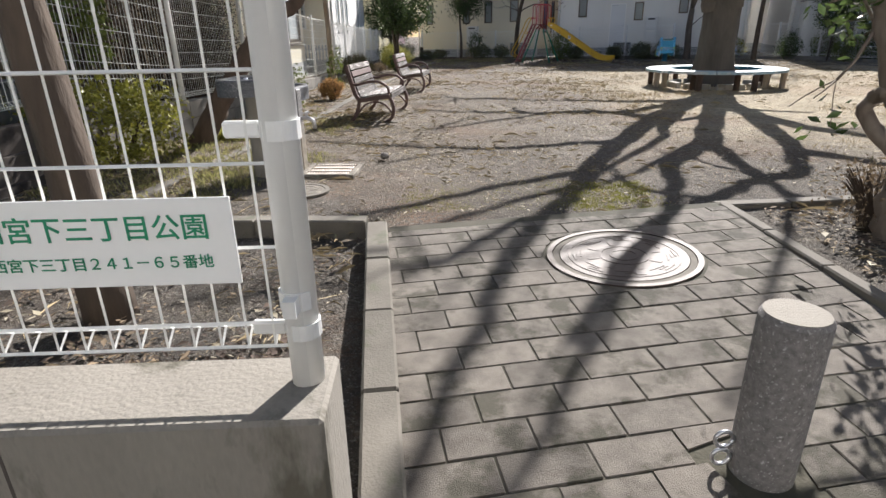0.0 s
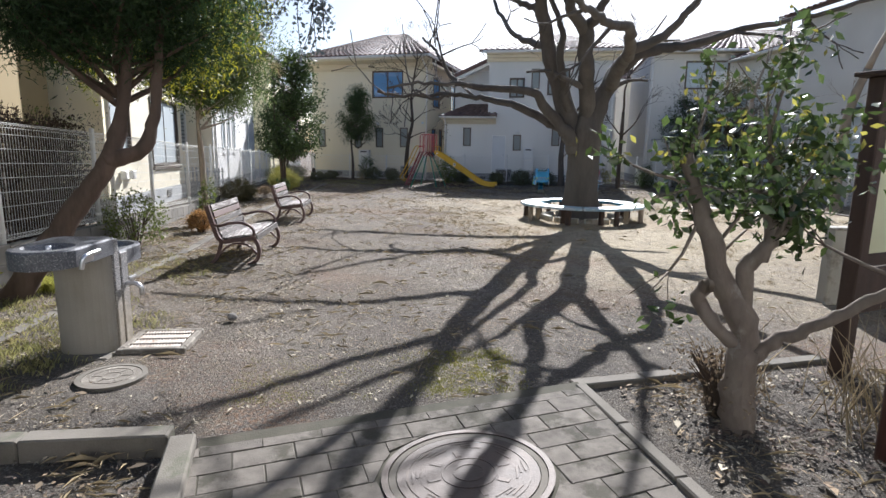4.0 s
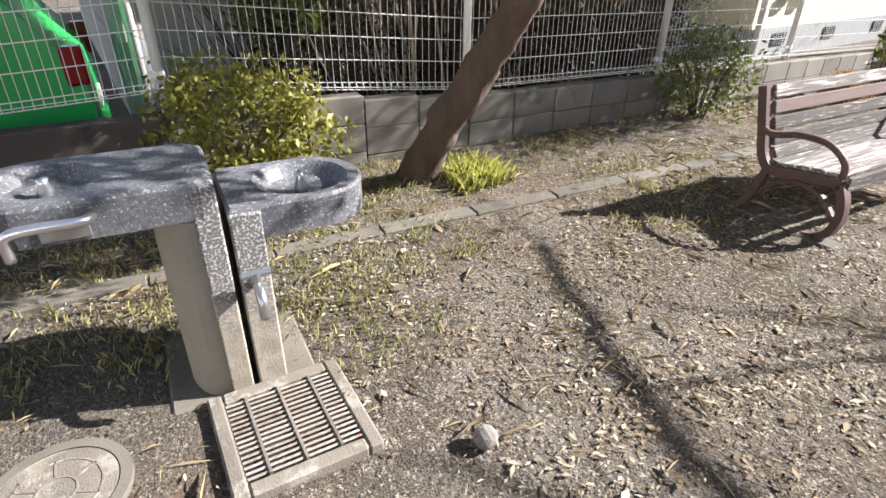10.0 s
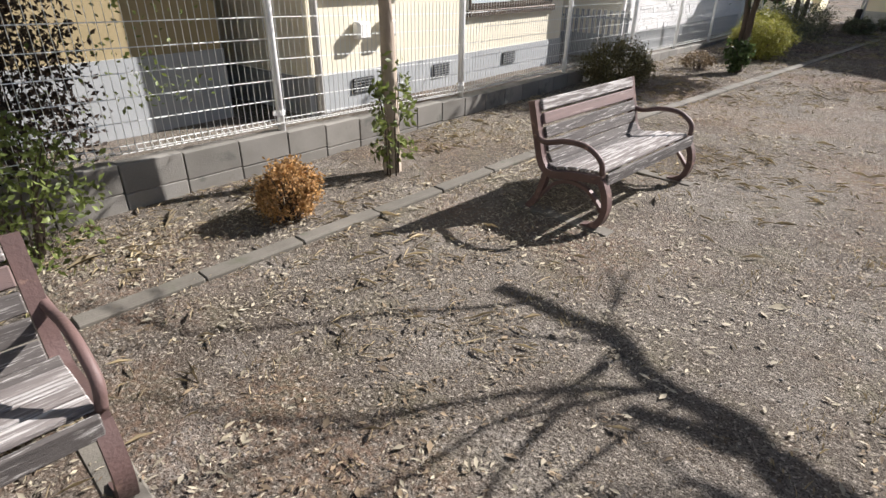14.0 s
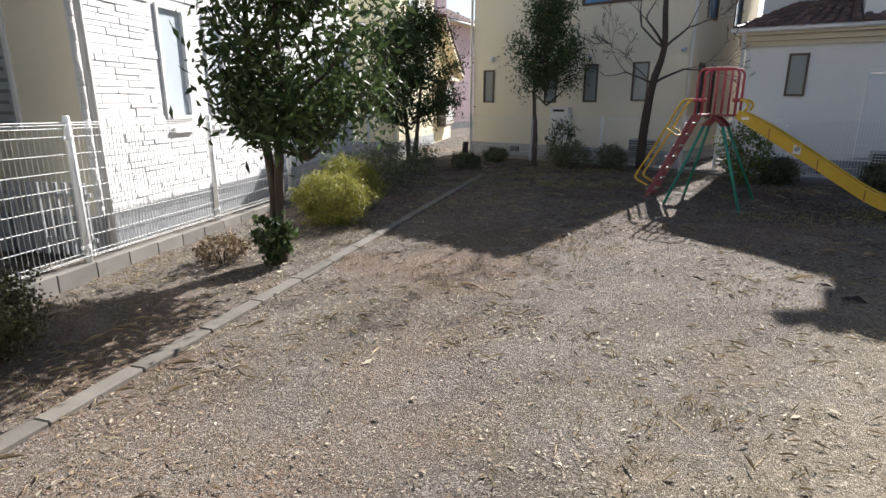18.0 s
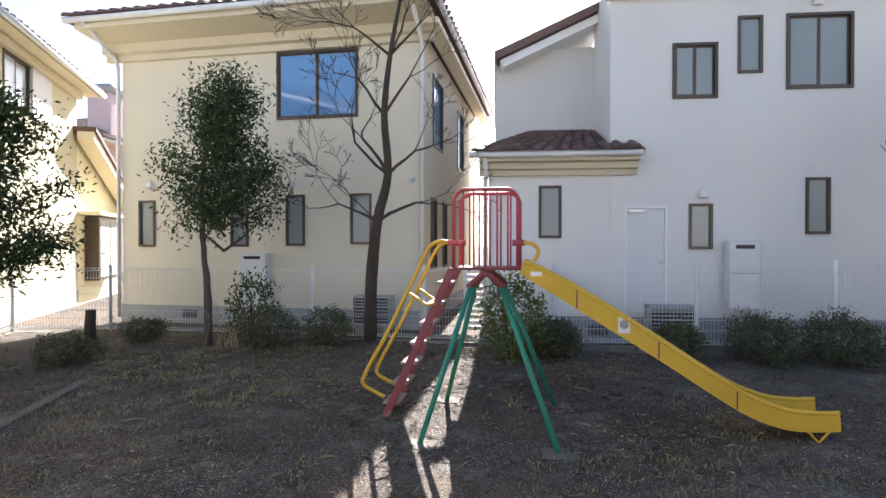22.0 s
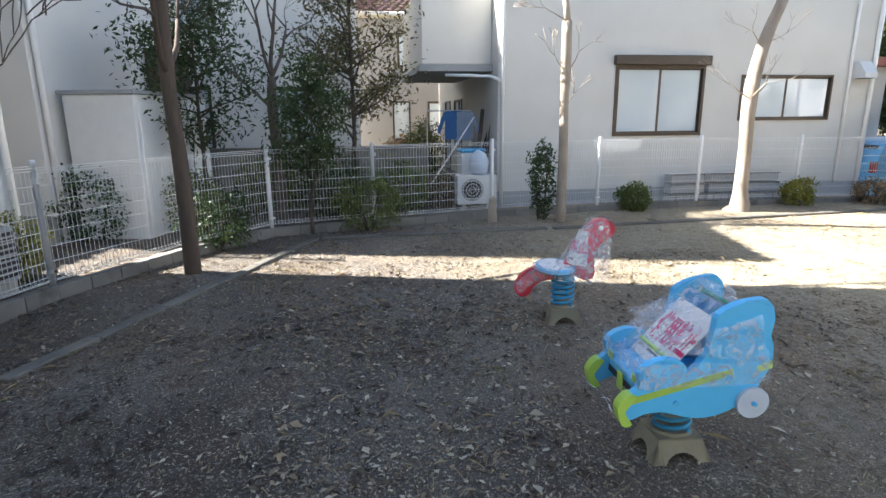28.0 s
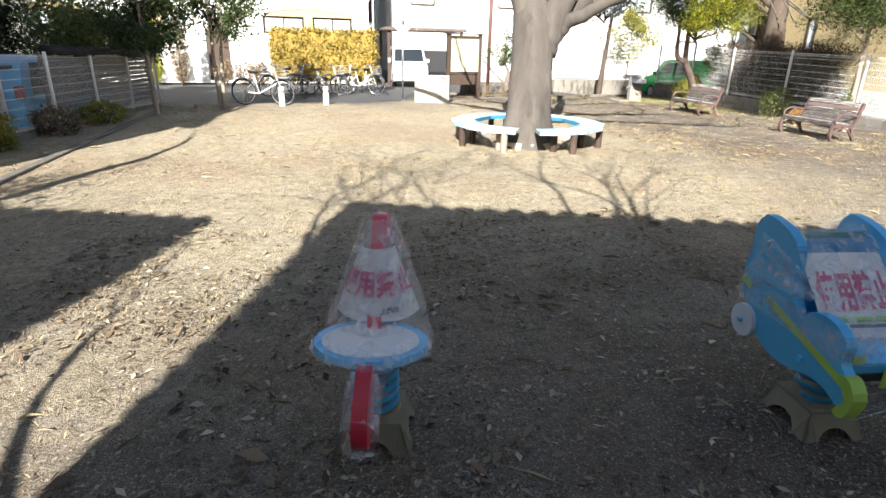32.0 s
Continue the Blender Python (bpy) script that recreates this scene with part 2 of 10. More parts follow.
WIRE = mat("white_wire", (0.78, 0.78, 0.75), (0.66, 0.66, 0.63), 0.5, bump=0)
STEEL = mat("bright_steel", (0.70, 0.70, 0.72), (0.5, 0.5, 0.52), 0.28, 0.9, bump=0.05)
DIRTY = mat("dirty_concrete", (0.23, 0.205, 0.17), (0.12, 0.105, 0.085), 0.93, scale=6, fine=140, bump=0.4, spots=(0.30, 0.275, 0.23), spot_scale=9, spot_at=0.58)
GALV = mat("galvanised_grating", (0.36, 0.34, 0.31), (0.24, 0.20, 0.16), 0.6, 0.5, fine=60, spots=(0.22, 0.12, 0.07), spot_scale=9, spot_at=0.62)
IRON = mat("manhole_iron", (0.10, 0.074, 0.057), (0.05, 0.04, 0.033), 0.6, 0.2, scale=8, fine=120, bump=0.3)
BENCH_SEAT = mat("worn_seat_slat", (0.24, 0.215, 0.20), (0.12, 0.10, 0.09), 0.85, scale=6, fine=60, bump=0.6, stretch=(0.6, 7, 7), spots=(0.47, 0.445, 0.42), spot_scale=7, spot_at=0.53)
BENCH_WOOD = mat("weathered_slat", (0.125, 0.11, 0.10), (0.055, 0.048, 0.044), 0.85, scale=3, fine=45, bump=0.5, stretch=(0.8, 14, 14), spots=(0.50, 0.47, 0.44), spot_scale=9, spot_at=0.605)
BENCH_RED = mat("faded_red_slat", (0.21, 0.142, 0.128), (0.13, 0.095, 0.088), 0.8, scale=3, fine=45, bump=0.4, stretch=(0.8, 10, 10), spots=(0.40, 0.33, 0.29), spot_scale=2.5, spot_at=0.66)
CAST = mat("dull_red_cast_iron", (0.15, 0.09, 0.08), (0.09, 0.06, 0.054), 0.6, 0.1, scale=6, fine=80, bump=0.2, spots=(0.27, 0.17, 0.13), spot_scale=8, spot_at=0.63)
BARK = mat("bark", (0.16, 0.13, 0.105), (0.07, 0.055, 0.045), 0.95, scale=7, fine=30, bump=0.9, stretch=(1, 1, 0.3), spots=(0.24, 0.22, 0.19), spot_scale=6, spot_at=0.64)
BARK_RED = mat("reddish_bark", (0.165, 0.115, 0.085), (0.07, 0.048, 0.038), 0.95, scale=7, fine=30, bump=0.9, stretch=(1, 1, 0.3))
BARK_GREAT = mat("smooth_grey_bark", (0.135, 0.118, 0.10), (0.058, 0.05, 0.043), 0.95, scale=3, fine=26, bump=0.9, stretch=(1, 1, 0.22), spots=(0.07, 0.058, 0.048), spot_scale=2.6, spot_at=0.60)
AGGREGATE = mat("exposed_aggregate", (0.25, 0.235, 0.22), (0.10, 0.092, 0.088), 0.8, scale=60, fine=200, bump=0.4, spots=(0.42, 0.40, 0.385), spot_scale=110, spot_at=0.62)
BARK_GNARL = mat("gnarled_bark", (0.26, 0.215, 0.17), (0.13, 0.10, 0.08), 0.95, scale=7, fine=40, bump=0.8, stretch=(1, 1, 0.5), spots=(0.34, 0.31, 0.27), spot_scale=5, spot_at=0.64)
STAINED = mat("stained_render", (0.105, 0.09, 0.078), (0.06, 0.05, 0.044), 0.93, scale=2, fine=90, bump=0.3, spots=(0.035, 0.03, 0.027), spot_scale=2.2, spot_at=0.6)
BARK_DARK = mat("dark_bark", (0.10, 0.075, 0.055), (0.05, 0.038, 0.03), 0.95, scale=8, fine=35, bump=0.9, stretch=(1, 1, 0.3))
BARK_PALE = mat("pale_bark", (0.40, 0.34, 0.27), (0.24, 0.19, 0.145), 0.95, scale=6, fine=40, bump=0.7, stretch=(1, 1, 0.4))
LEAF = mat("evergreen_leaf", (0.07, 0.10, 0.032), (0.036, 0.06, 0.022), 0.5, leaf=0.3, island=0.5, bump=0, spec=0.25)
LEAF_GLOSS = mat("glossy_camellia_leaf", (0.075, 0.11, 0.03), (0.04, 0.065, 0.02), 0.25, leaf=0.3, island=0.5, bump=0, spec=0.6)
LEAF_YOUNG = mat("young_camellia_leaf", (0.34, 0.27, 0.05), (0.22, 0.24, 0.05), 0.3, leaf=0.4, island=0.4, bump=0, spec=0.5)
POST_RED = mat("dark_red_brown_paint", (0.115, 0.045, 0.034), (0.07, 0.032, 0.026), 0.6, scale=5, fine=60, bump=0.15, spots=(0.16, 0.085, 0.06), spot_scale=7, spot_at=0.64)
LEAF_LIGHT = mat("light_leaf", (0.17, 0.20, 0.05), (0.10, 0.13, 0.035), 0.5, leaf=0.35, island=0.4, bump=0)
LEAF_YELLOW = mat("yellow_green_leaf", (0.32, 0.29, 0.05), (0.15, 0.165, 0.035), 0.5, leaf=0.35, island=0.4, bump=0)
LEAF_BLUE = mat("blue_grey_leaf", (0.13, 0.15, 0.16), (0.08, 0.10, 0.10), 0.5, leaf=0.25, island=0.4, bump=0)
NEEDLE = mat("conifer_spray", (0.055, 0.092, 0.03), (0.028, 0.055, 0.02), 0.55, leaf=0.5, island=0.5, bump=0)
NEEDLE_GREEN = mat("light_green_spray", (0.12, 0.155, 0.045), (0.06, 0.088, 0.03), 0.55, leaf=0.5, island=0.5, bump=0)
NEEDLE_GOLD = mat("golden_conifer_spray", (0.46, 0.42, 0.03), (0.26, 0.30, 0.03), 0.55, leaf=0.4, island=0.4, bump=0)
LEAF_OLIVE = mat("olive_brown_leaf", (0.13, 0.12, 0.045), (0.08, 0.065, 0.03), 0.5, leaf=0.3, island=0.5, bump=0)
LEAF_GREY = mat("dusty_azalea_leaf", (0.155, 0.16, 0.085), (0.08, 0.088, 0.046), 0.6, leaf=0.3, island=0.55, bump=0)
WALL_OLD = mat("weathered_render", (0.27, 0.25, 0.215), (0.155, 0.14, 0.118), 0.92, scale=2.2, fine=90, bump=0.35, stretch=(1, 1, 0.35), spots=(0.10, 0.092, 0.07), spot_scale=4.5, spot_at=0.545)
LEAF_RUST = mat("rusty_leaf", (0.46, 0.27, 0.10), (0.30, 0.17, 0.07), 0.75, leaf=0.3, island=0.5, bump=0)
LEAF_DRY = mat("dry_leaf", (0.26, 0.20, 0.125), (0.155, 0.11, 0.07), 0.85, leaf=0.15, island=0.6, bump=0)
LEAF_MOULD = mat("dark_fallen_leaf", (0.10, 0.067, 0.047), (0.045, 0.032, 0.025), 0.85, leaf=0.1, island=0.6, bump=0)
LEAF_PALE = mat("bleached_leaf", (0.50, 0.45, 0.34), (0.29, 0.245, 0.165), 0.85, leaf=0.15, island=0.4, bump=0)
GRASS_BRIGHT = mat("bright_grass_blade", (0.34, 0.36, 0.07), (0.42, 0.40, 0.12), 0.7, leaf=0.3, island=0.4, bump=0)
GRASS = mat("grass_blade", (0.21, 0.23, 0.075), (0.36, 0.31, 0.15), 0.7, leaf=0.3, island=0.5, bump=0)
STRAW = mat("straw", (0.42, 0.34, 0.20), (0.28, 0.22, 0.13), 0.85, leaf=0.15, island=0.4, bump=0)
SLIDE_YELLOW = mat("yellow_painted_steel", (0.66, 0.41, 0.035), (0.56, 0.34, 0.03), 0.5, scale=2, fine=40, bump=0.04, spots=(0.36, 0.24, 0.06), spot_scale=4, spot_at=0.70)
SLIDE_GREEN = mat("green_painted_steel", (0.03, 0.27, 0.17), (0.025, 0.20, 0.13), 0.45, scale=3, fine=40, bump=0.04)
SLIDE_RED = mat("faded_red_painted_steel", (0.50, 0.085, 0.10), (0.38, 0.07, 0.08), 0.5, scale=3, fine=40, bump=0.04)
TREAD = mat("worn_tread", (0.42, 0.38, 0.32), (0.25, 0.19, 0.15), 0.7, scale=8, fine=40)
STRINGER = mat("faded_dull_red_steel", (0.30, 0.07, 0.085), (0.22, 0.06, 0.07), 0.55, scale=5, fine=40, bump=0.05, spots=(0.36, 0.22, 0.20), spot_scale=8, spot_at=0.62)
RED_BROWN = mat("red_brown_steel", (0.27, 0.06, 0.06), (0.2, 0.05, 0.05), 0.55, bump=0.05)
DARK_WOOD = mat("dark_timber", (0.085, 0.055, 0.04), (0.05, 0.033, 0.026), 0.8, scale=3, fine=50, stretch=(8, 8, 0.8), bump=0.4)
RING_TOP = mat("worn_blue_bench_top", (0.33, 0.46, 0.52), (0.22, 0.33, 0.39), 0.6, scale=3, fine=60, bump=0.2, spots=(0.52, 0.56, 0.56), spot_scale=3, spot_at=0.52)
RING_BLUE = mat("blue_bench_paint", (0.03, 0.20, 0.30), (0.03, 0.14, 0.22), 0.6, bump=0.1)
SPRING = mat("blue_spring_paint", (0.03, 0.30, 0.50), (0.03, 0.22, 0.40), 0.4, bump=0.03)
ROCK_BLUE = mat("light_blue_plastic", (0.10, 0.47, 0.75), (0.08, 0.42, 0.70), 0.35, bump=0.02)
ROCK_RED = mat("red_plastic", (0.60, 0.035, 0.06), (0.52, 0.03, 0.05), 0.35, bump=0.02)
LIME = mat("lime_plastic", (0.42, 0.62, 0.10), (0.36, 0.55, 0.08), 0.4, bump=0.02)
PALE_PLASTIC = mat("pale_plastic", (0.62, 0.68, 0.74), (0.5, 0.56, 0.62), 0.4, bump=0.02)
BASE_STEEL = mat("worn_base_casting", (0.26, 0.235, 0.16), (0.18, 0.16, 0.11), 0.7, bump=0.2)
# black parts and print; also the painted darkness of pits and openings
BLACK = mat("black_plastic_and_painted_hollow", (0.025, 0.025, 0.027), (0.02, 0.02, 0.02), 0.4, bump=0.02)
STUCCO_CREAM = mat("cream_stucco", (0.83, 0.765, 0.60), (0.78, 0.71, 0.55), 0.92, scale=1.2, fine=130, bump=0.3)
STUCCO_WHITE = mat("off_white_stucco", (0.76, 0.745, 0.705), (0.69, 0.675, 0.635), 0.92, scale=0.9, fine=130, bump=0.3, stretch=(1, 1, 0.35))
STUCCO_TAN = mat("tan_stucco", (0.43, 0.34, 0.19), (0.38, 0.30, 0.165), 0.92, scale=1.2, fine=130, bump=0.3)
STUCCO_YELLOW = mat("yellow_stucco", (0.82, 0.76, 0.52), (0.76, 0.70, 0.48), 0.92, scale=1.2, fine=130, bump=0.3)
STUCCO_GREY = mat("grey_stucco", (0.38, 0.36, 0.34), (0.33, 0.31, 0.29), 0.92, scale=1.2, fine=130, bump=0.3)
STUCCO_EAST = mat("pale_grey_stucco", (0.70, 0.68, 0.63), (0.58, 0.56, 0.51), 0.92, scale=0.8, fine=130, bump=0.3)
STUCCO_PINK = mat("pale_pink_stucco", (0.60, 0.47, 0.48), (0.54, 0.42, 0.43), 0.9, fine=130)
SIDING = mat("white_textured_siding", (0.74, 0.73, 0.71), (0.65, 0.64, 0.62), 0.85, scale=3, fine=40, bump=0.2, courses=(0.45, 0.16))
SIDING_PIECE = mat("split_faced_siding", (0.80, 0.79, 0.77), (0.70, 0.69, 0.67), 0.85, scale=5, fine=70, bump=0.35, island=0.06)
SCREEN = mat("dark_screen_slat", (0.105, 0.092, 0.09), (0.07, 0.062, 0.06), 0.7, scale=3, fine=60, bump=0.1)
PLINTH = mat("grey_plinth", (0.36, 0.37, 0.37), (0.30, 0.31, 0.31), 0.9, fine=90)
TRIM_WHITE = mat("white_gutter", (0.80, 0.79, 0.76), (0.72, 0.71, 0.68), 0.5, bump=0.03)
TRIM_CREAM = mat("cream_eave_moulding", (0.74, 0.66, 0.48), (0.68, 0.60, 0.44), 0.8, fine=90, bump=0.1)
TILE = mat("brown_roof_tile", (0.17, 0.095, 0.075), (0.10, 0.065, 0.055), 0.65, scale=4, fine=50, bump=0.2, island=0.35)
TILE_RED = mat("red_roof_tile", (0.34, 0.12, 0.085), (0.22, 0.09, 0.07), 0.65, scale=4, fine=50, bump=0.2, island=0.35)
FRAME_BROWN = mat("bronze_window_frame", (0.10, 0.075, 0.055), (0.08, 0.06, 0.045), 0.4, 0.4, bump=0.02)
FRAME_WHITE = mat("white_window_frame", (0.78, 0.78, 0.76), (0.7, 0.7, 0.68), 0.4, bump=0.02)
DOOR_WHITE = mat("white_service_door", (0.74, 0.75, 0.75), (0.70, 0.71, 0.71), 0.45, scale=2, bump=0.03)
CURTAIN = mat("pale_curtain", (0.62, 0.61, 0.57), (0.5, 0.49, 0.46), 0.9, scale=2, fine=25, stretch=(8, 8, 0.3), bump=0.2)
# indoor dimness painted as a dark colour
ROOM_GLOOM = mat("painted_room_gloom", (0.06, 0.058, 0.055), (0.045, 0.043, 0.04), 0.9, bump=0)
PANE = glass("window_glass")
# blue of the reflected sky put into the pane colour
PANE_SKY = glass("painted_sky_reflection_glass", (0.16, 0.36, 0.66), 0.02, 0.12)
PANE_FROST = glass("frosted_glass", (0.30, 0.33, 0.32), 0.25, 0.15)
APPLIANCE = mat("white_appliance", (0.74, 0.74, 0.72), (0.68, 0.68, 0.66), 0.5, bump=0.03)
CAR_GREEN = mat("green_car_paint", (0.02, 0.42, 0.09), (0.02, 0.36, 0.08), 0.25, bump=0.0, spec=0.6)
CAR_WHITE = mat("white_car_paint", (0.78, 0.78, 0.78), (0.74, 0.74, 0.74), 0.25, bump=0.0, spec=0.6)
CAR_GLASS = glass("car_glass", (0.04, 0.05, 0.06), 0.03, 0.1)
TYRE = mat("tyre_rubber", (0.02, 0.02, 0.02), (0.03, 0.03, 0.03), 0.85)
LAMP_RED = mat("red_lamp_glass", (0.35, 0.01, 0.015), (0.28, 0.01, 0.01), 0.2, bump=0)
SIGN_WHITE = mat("white_sign_board", (0.80, 0.80, 0.78), (0.74, 0.74, 0.72), 0.5, scale=2, bump=0.03)
SIGN_GREEN = mat("green_lettering", (0.02, 0.25, 0.13), (0.02, 0.23, 0.12), 0.6, bump=0)
NOTICE = mat("pale_notice_face", (0.60, 0.60, 0.40), (0.53, 0.53, 0.35), 0.7, bump=0.05)
PAPER = mat("white_paper", (0.76, 0.74, 0.70), (0.70, 0.68, 0.64), 0.7, bump=0.05)
INK_RED = mat("crimson_ink", (0.50, 0.03, 0.12), (0.45, 0.03, 0.10), 0.7, bump=0)
HEDGE_OCHRE = mat("ochre_hedge_leaf", (0.46, 0.30, 0.06), (0.28, 0.22, 0.05), 0.6, leaf=0.3, island=0.5, bump=0)
NET = mat("black_shade_net", (0.015, 0.015, 0.017), (0.02, 0.02, 0.02), 0.9, bump=0.3)
GREY_CLOTH = mat("grey_blue_cloth", (0.24, 0.30, 0.38), (0.18, 0.23, 0.30), 0.9)
BLUE_CLOTH = mat("blue_cloth", (0.05, 0.16, 0.36), (0.04, 0.12, 0.28), 0.9)
STONE = mat("grey_stone", (0.27, 0.25, 0.225), (0.16, 0.145, 0.13), 0.9, scale=9, fine=90, bump=0.4)


def wrap_material():
    """Thin clear plastic film, creased."""
    m = bpy.data.materials.new("clear_film")
    m.use_nodes = True
    nd, ln = m.node_tree.nodes, m.node_tree.links
    b = nd["Principled BSDF"]
    b.inputs["Base Color"].default_value, b.inputs["Roughness"].default_value = (0.8, 0.84, 0.88, 1), 0.18
    b.inputs["Specular IOR Level"].default_value = 0.8
    tr, ms, tc, n = nd.new("ShaderNodeBsdfTransparent"), nd.new("ShaderNodeMixShader"), nd.new("ShaderNodeTexCoord"), nd.new("ShaderNodeTexNoise")
    n.inputs["Scale"].default_value, n.inputs["Detail"].default_value, n.inputs["Distortion"].default_value = 14, 4, 1.5
    ln.new(tc.outputs["Object"], n.inputs["Vector"])
    r = nd.new("ShaderNodeMapRange")
    r.inputs["From Min"].default_value, r.inputs["From Max"].default_value = 0.35, 0.7
    r.inputs["To Min"].default_value, r.inputs["To Max"].default_value = 0.93, 0.55
    bp = nd.new("ShaderNodeBump")
    bp.inputs["Strength"].default_value, bp.inputs["Distance"].default_value = 0.6, 0.02
    ln.new(n.outputs["Fac"], r.inputs["Value"])
    ln.new(n.outputs["Fac"], bp.inputs["Height"])
    ln.new(bp.outputs[0], b.inputs["Normal"])
    ln.new(r.outputs[0], ms.inputs[0])
    ln.new(b.outputs[0], ms.inputs[1])
    ln.new(tr.outputs[0], ms.inputs[2])
    ln.new(ms.outputs[0], nd["Material Output"].inputs["Surface"])
    return m


FILM = wrap_material()


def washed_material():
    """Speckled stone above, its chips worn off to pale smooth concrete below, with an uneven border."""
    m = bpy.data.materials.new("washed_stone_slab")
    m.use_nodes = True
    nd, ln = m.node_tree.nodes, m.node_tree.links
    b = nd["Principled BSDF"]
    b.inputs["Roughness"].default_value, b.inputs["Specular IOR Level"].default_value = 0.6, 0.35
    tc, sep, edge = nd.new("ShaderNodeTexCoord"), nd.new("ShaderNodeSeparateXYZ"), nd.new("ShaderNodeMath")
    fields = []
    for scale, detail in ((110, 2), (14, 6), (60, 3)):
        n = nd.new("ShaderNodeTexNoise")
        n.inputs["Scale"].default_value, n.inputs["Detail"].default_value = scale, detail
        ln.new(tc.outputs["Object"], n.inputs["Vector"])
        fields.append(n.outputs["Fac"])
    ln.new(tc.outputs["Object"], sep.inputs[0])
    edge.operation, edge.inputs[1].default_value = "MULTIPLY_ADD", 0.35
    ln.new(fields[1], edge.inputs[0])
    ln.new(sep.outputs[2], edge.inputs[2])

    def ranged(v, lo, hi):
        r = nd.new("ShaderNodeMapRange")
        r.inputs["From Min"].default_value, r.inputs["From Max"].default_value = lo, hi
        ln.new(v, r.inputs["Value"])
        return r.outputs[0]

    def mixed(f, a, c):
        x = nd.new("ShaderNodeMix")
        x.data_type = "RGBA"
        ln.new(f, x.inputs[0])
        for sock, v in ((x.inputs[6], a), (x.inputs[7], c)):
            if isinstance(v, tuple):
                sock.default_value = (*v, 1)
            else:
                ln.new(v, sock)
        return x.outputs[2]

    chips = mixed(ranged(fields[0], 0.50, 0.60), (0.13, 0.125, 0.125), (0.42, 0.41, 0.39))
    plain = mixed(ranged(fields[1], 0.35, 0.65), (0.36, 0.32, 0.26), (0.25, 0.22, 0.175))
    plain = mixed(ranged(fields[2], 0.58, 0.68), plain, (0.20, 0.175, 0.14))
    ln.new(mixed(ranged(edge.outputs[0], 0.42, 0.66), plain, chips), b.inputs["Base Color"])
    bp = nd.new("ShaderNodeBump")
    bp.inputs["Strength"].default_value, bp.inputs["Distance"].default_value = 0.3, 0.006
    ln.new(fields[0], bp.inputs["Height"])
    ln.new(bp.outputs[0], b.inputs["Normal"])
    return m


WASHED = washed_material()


# ---- mesh helpers ----
def thing(name, m=None, label="", category="", group="", kind=""):
    ob = new(name)
    ob.empty_display_size = 0.1
    if m is not None:
        ob.matrix_world = m
    return tagged(ob, label, category, group, kind)


def part(name, bm, material, parent=None, label="", smooth=False, m=None):
    """Links a bmesh as one mesh object, under parent if given. m: its pose in the parent."""
    me = bpy.data.meshes.new(name)
    if isinstance(bm, bmesh.types.BMesh):
        bm.to_mesh(me)
        bm.free()
    else:
        me.from_pydata(bm[0], [], bm[1])
    for mt in material if isinstance(material, (list, tuple)) else (material,):
        me.materials.append(mt)
    if smooth:
        for f in me.polygons:
            f.use_smooth = True
    ob = new(name, me)
    if parent:
        ob.parent = parent
    if m is not None:
        ob.matrix_basis = m
    return tagged(ob, label)


def alone(name, bm, material, label, category="", group="", kind="", smooth=False, m=None):
    return tagged(part(name, bm, material, None, "", smooth, m), label, category, group, kind)


def box(bm, lo, hi, m=None, bevel=0.0):
    vs = [bm.verts.new((x, y, z)) for x in (lo[0], hi[0]) for y in (lo[1], hi[1]) for z in (lo[2], hi[2])]
    fs = [bm.faces.new([vs[i] for i in q]) for q in ((0, 1, 3, 2), (4, 6, 7, 5), (0, 4, 5, 1), (2, 3, 7, 6), (0, 2, 6, 4), (1, 5, 7, 3))]
    if bevel:
        es = list({e for f in fs for e in f.edges})
        r = bmesh.ops.bevel(bm, geom=es, offset=bevel, segments=1, affect="EDGES")
        vs = list({v for f in bm.faces if f.is_valid for v in f.verts}) if m is None else list({v for v in r["verts"]} | {v for v in vs if v.is_valid})
    if m is not None:
        bmesh.ops.transform(bm, matrix=m, verts=[v for v in vs if v.is_valid])
    return bm


def boxed(lo, hi, bevel=0.0):
    return box(bmesh.new(), lo, hi, None, bevel)


def tube(bm, pts, r, n=8, close=True):
    """A tube through pts, r one radius or one for each point."""
    pts = [Vector(p) for p in pts]
    rs = [float(q) for q in r] if isinstance(r, (list, tuple)) else [float(r)] * len(pts)
    rings, up = [], None
    for i, p in enumerate(pts):
        d = (pts[min(i + 1, len(pts) - 1)] - pts[max(i - 1, 0)]).normalized()
        if up is None:
            up = Vector((0, 0, 1)) if abs(d.z) < 0.9 else Vector((1, 0, 0))
        a = d.cross(up).normalized()
        up = a.cross(d).normalized()
        rings.append([bm.verts.new(p + rs[i] * (math.cos(k * 2 * math.pi / n) * a + math.sin(k * 2 * math.pi / n) * up)) for k in range(n)])
    for q, s in zip(rings, rings[1:]):
        for k in range(n):
            bm.faces.new((q[k], q[(k + 1) % n], s[(k + 1) % n], s[k]))
    if close:
        bm.faces.new(rings[0][::-1])
        bm.faces.new(rings[-1])
    return bm


def tubed(pts, r, n=8):
    return tube(bmesh.new(), pts, r, n)


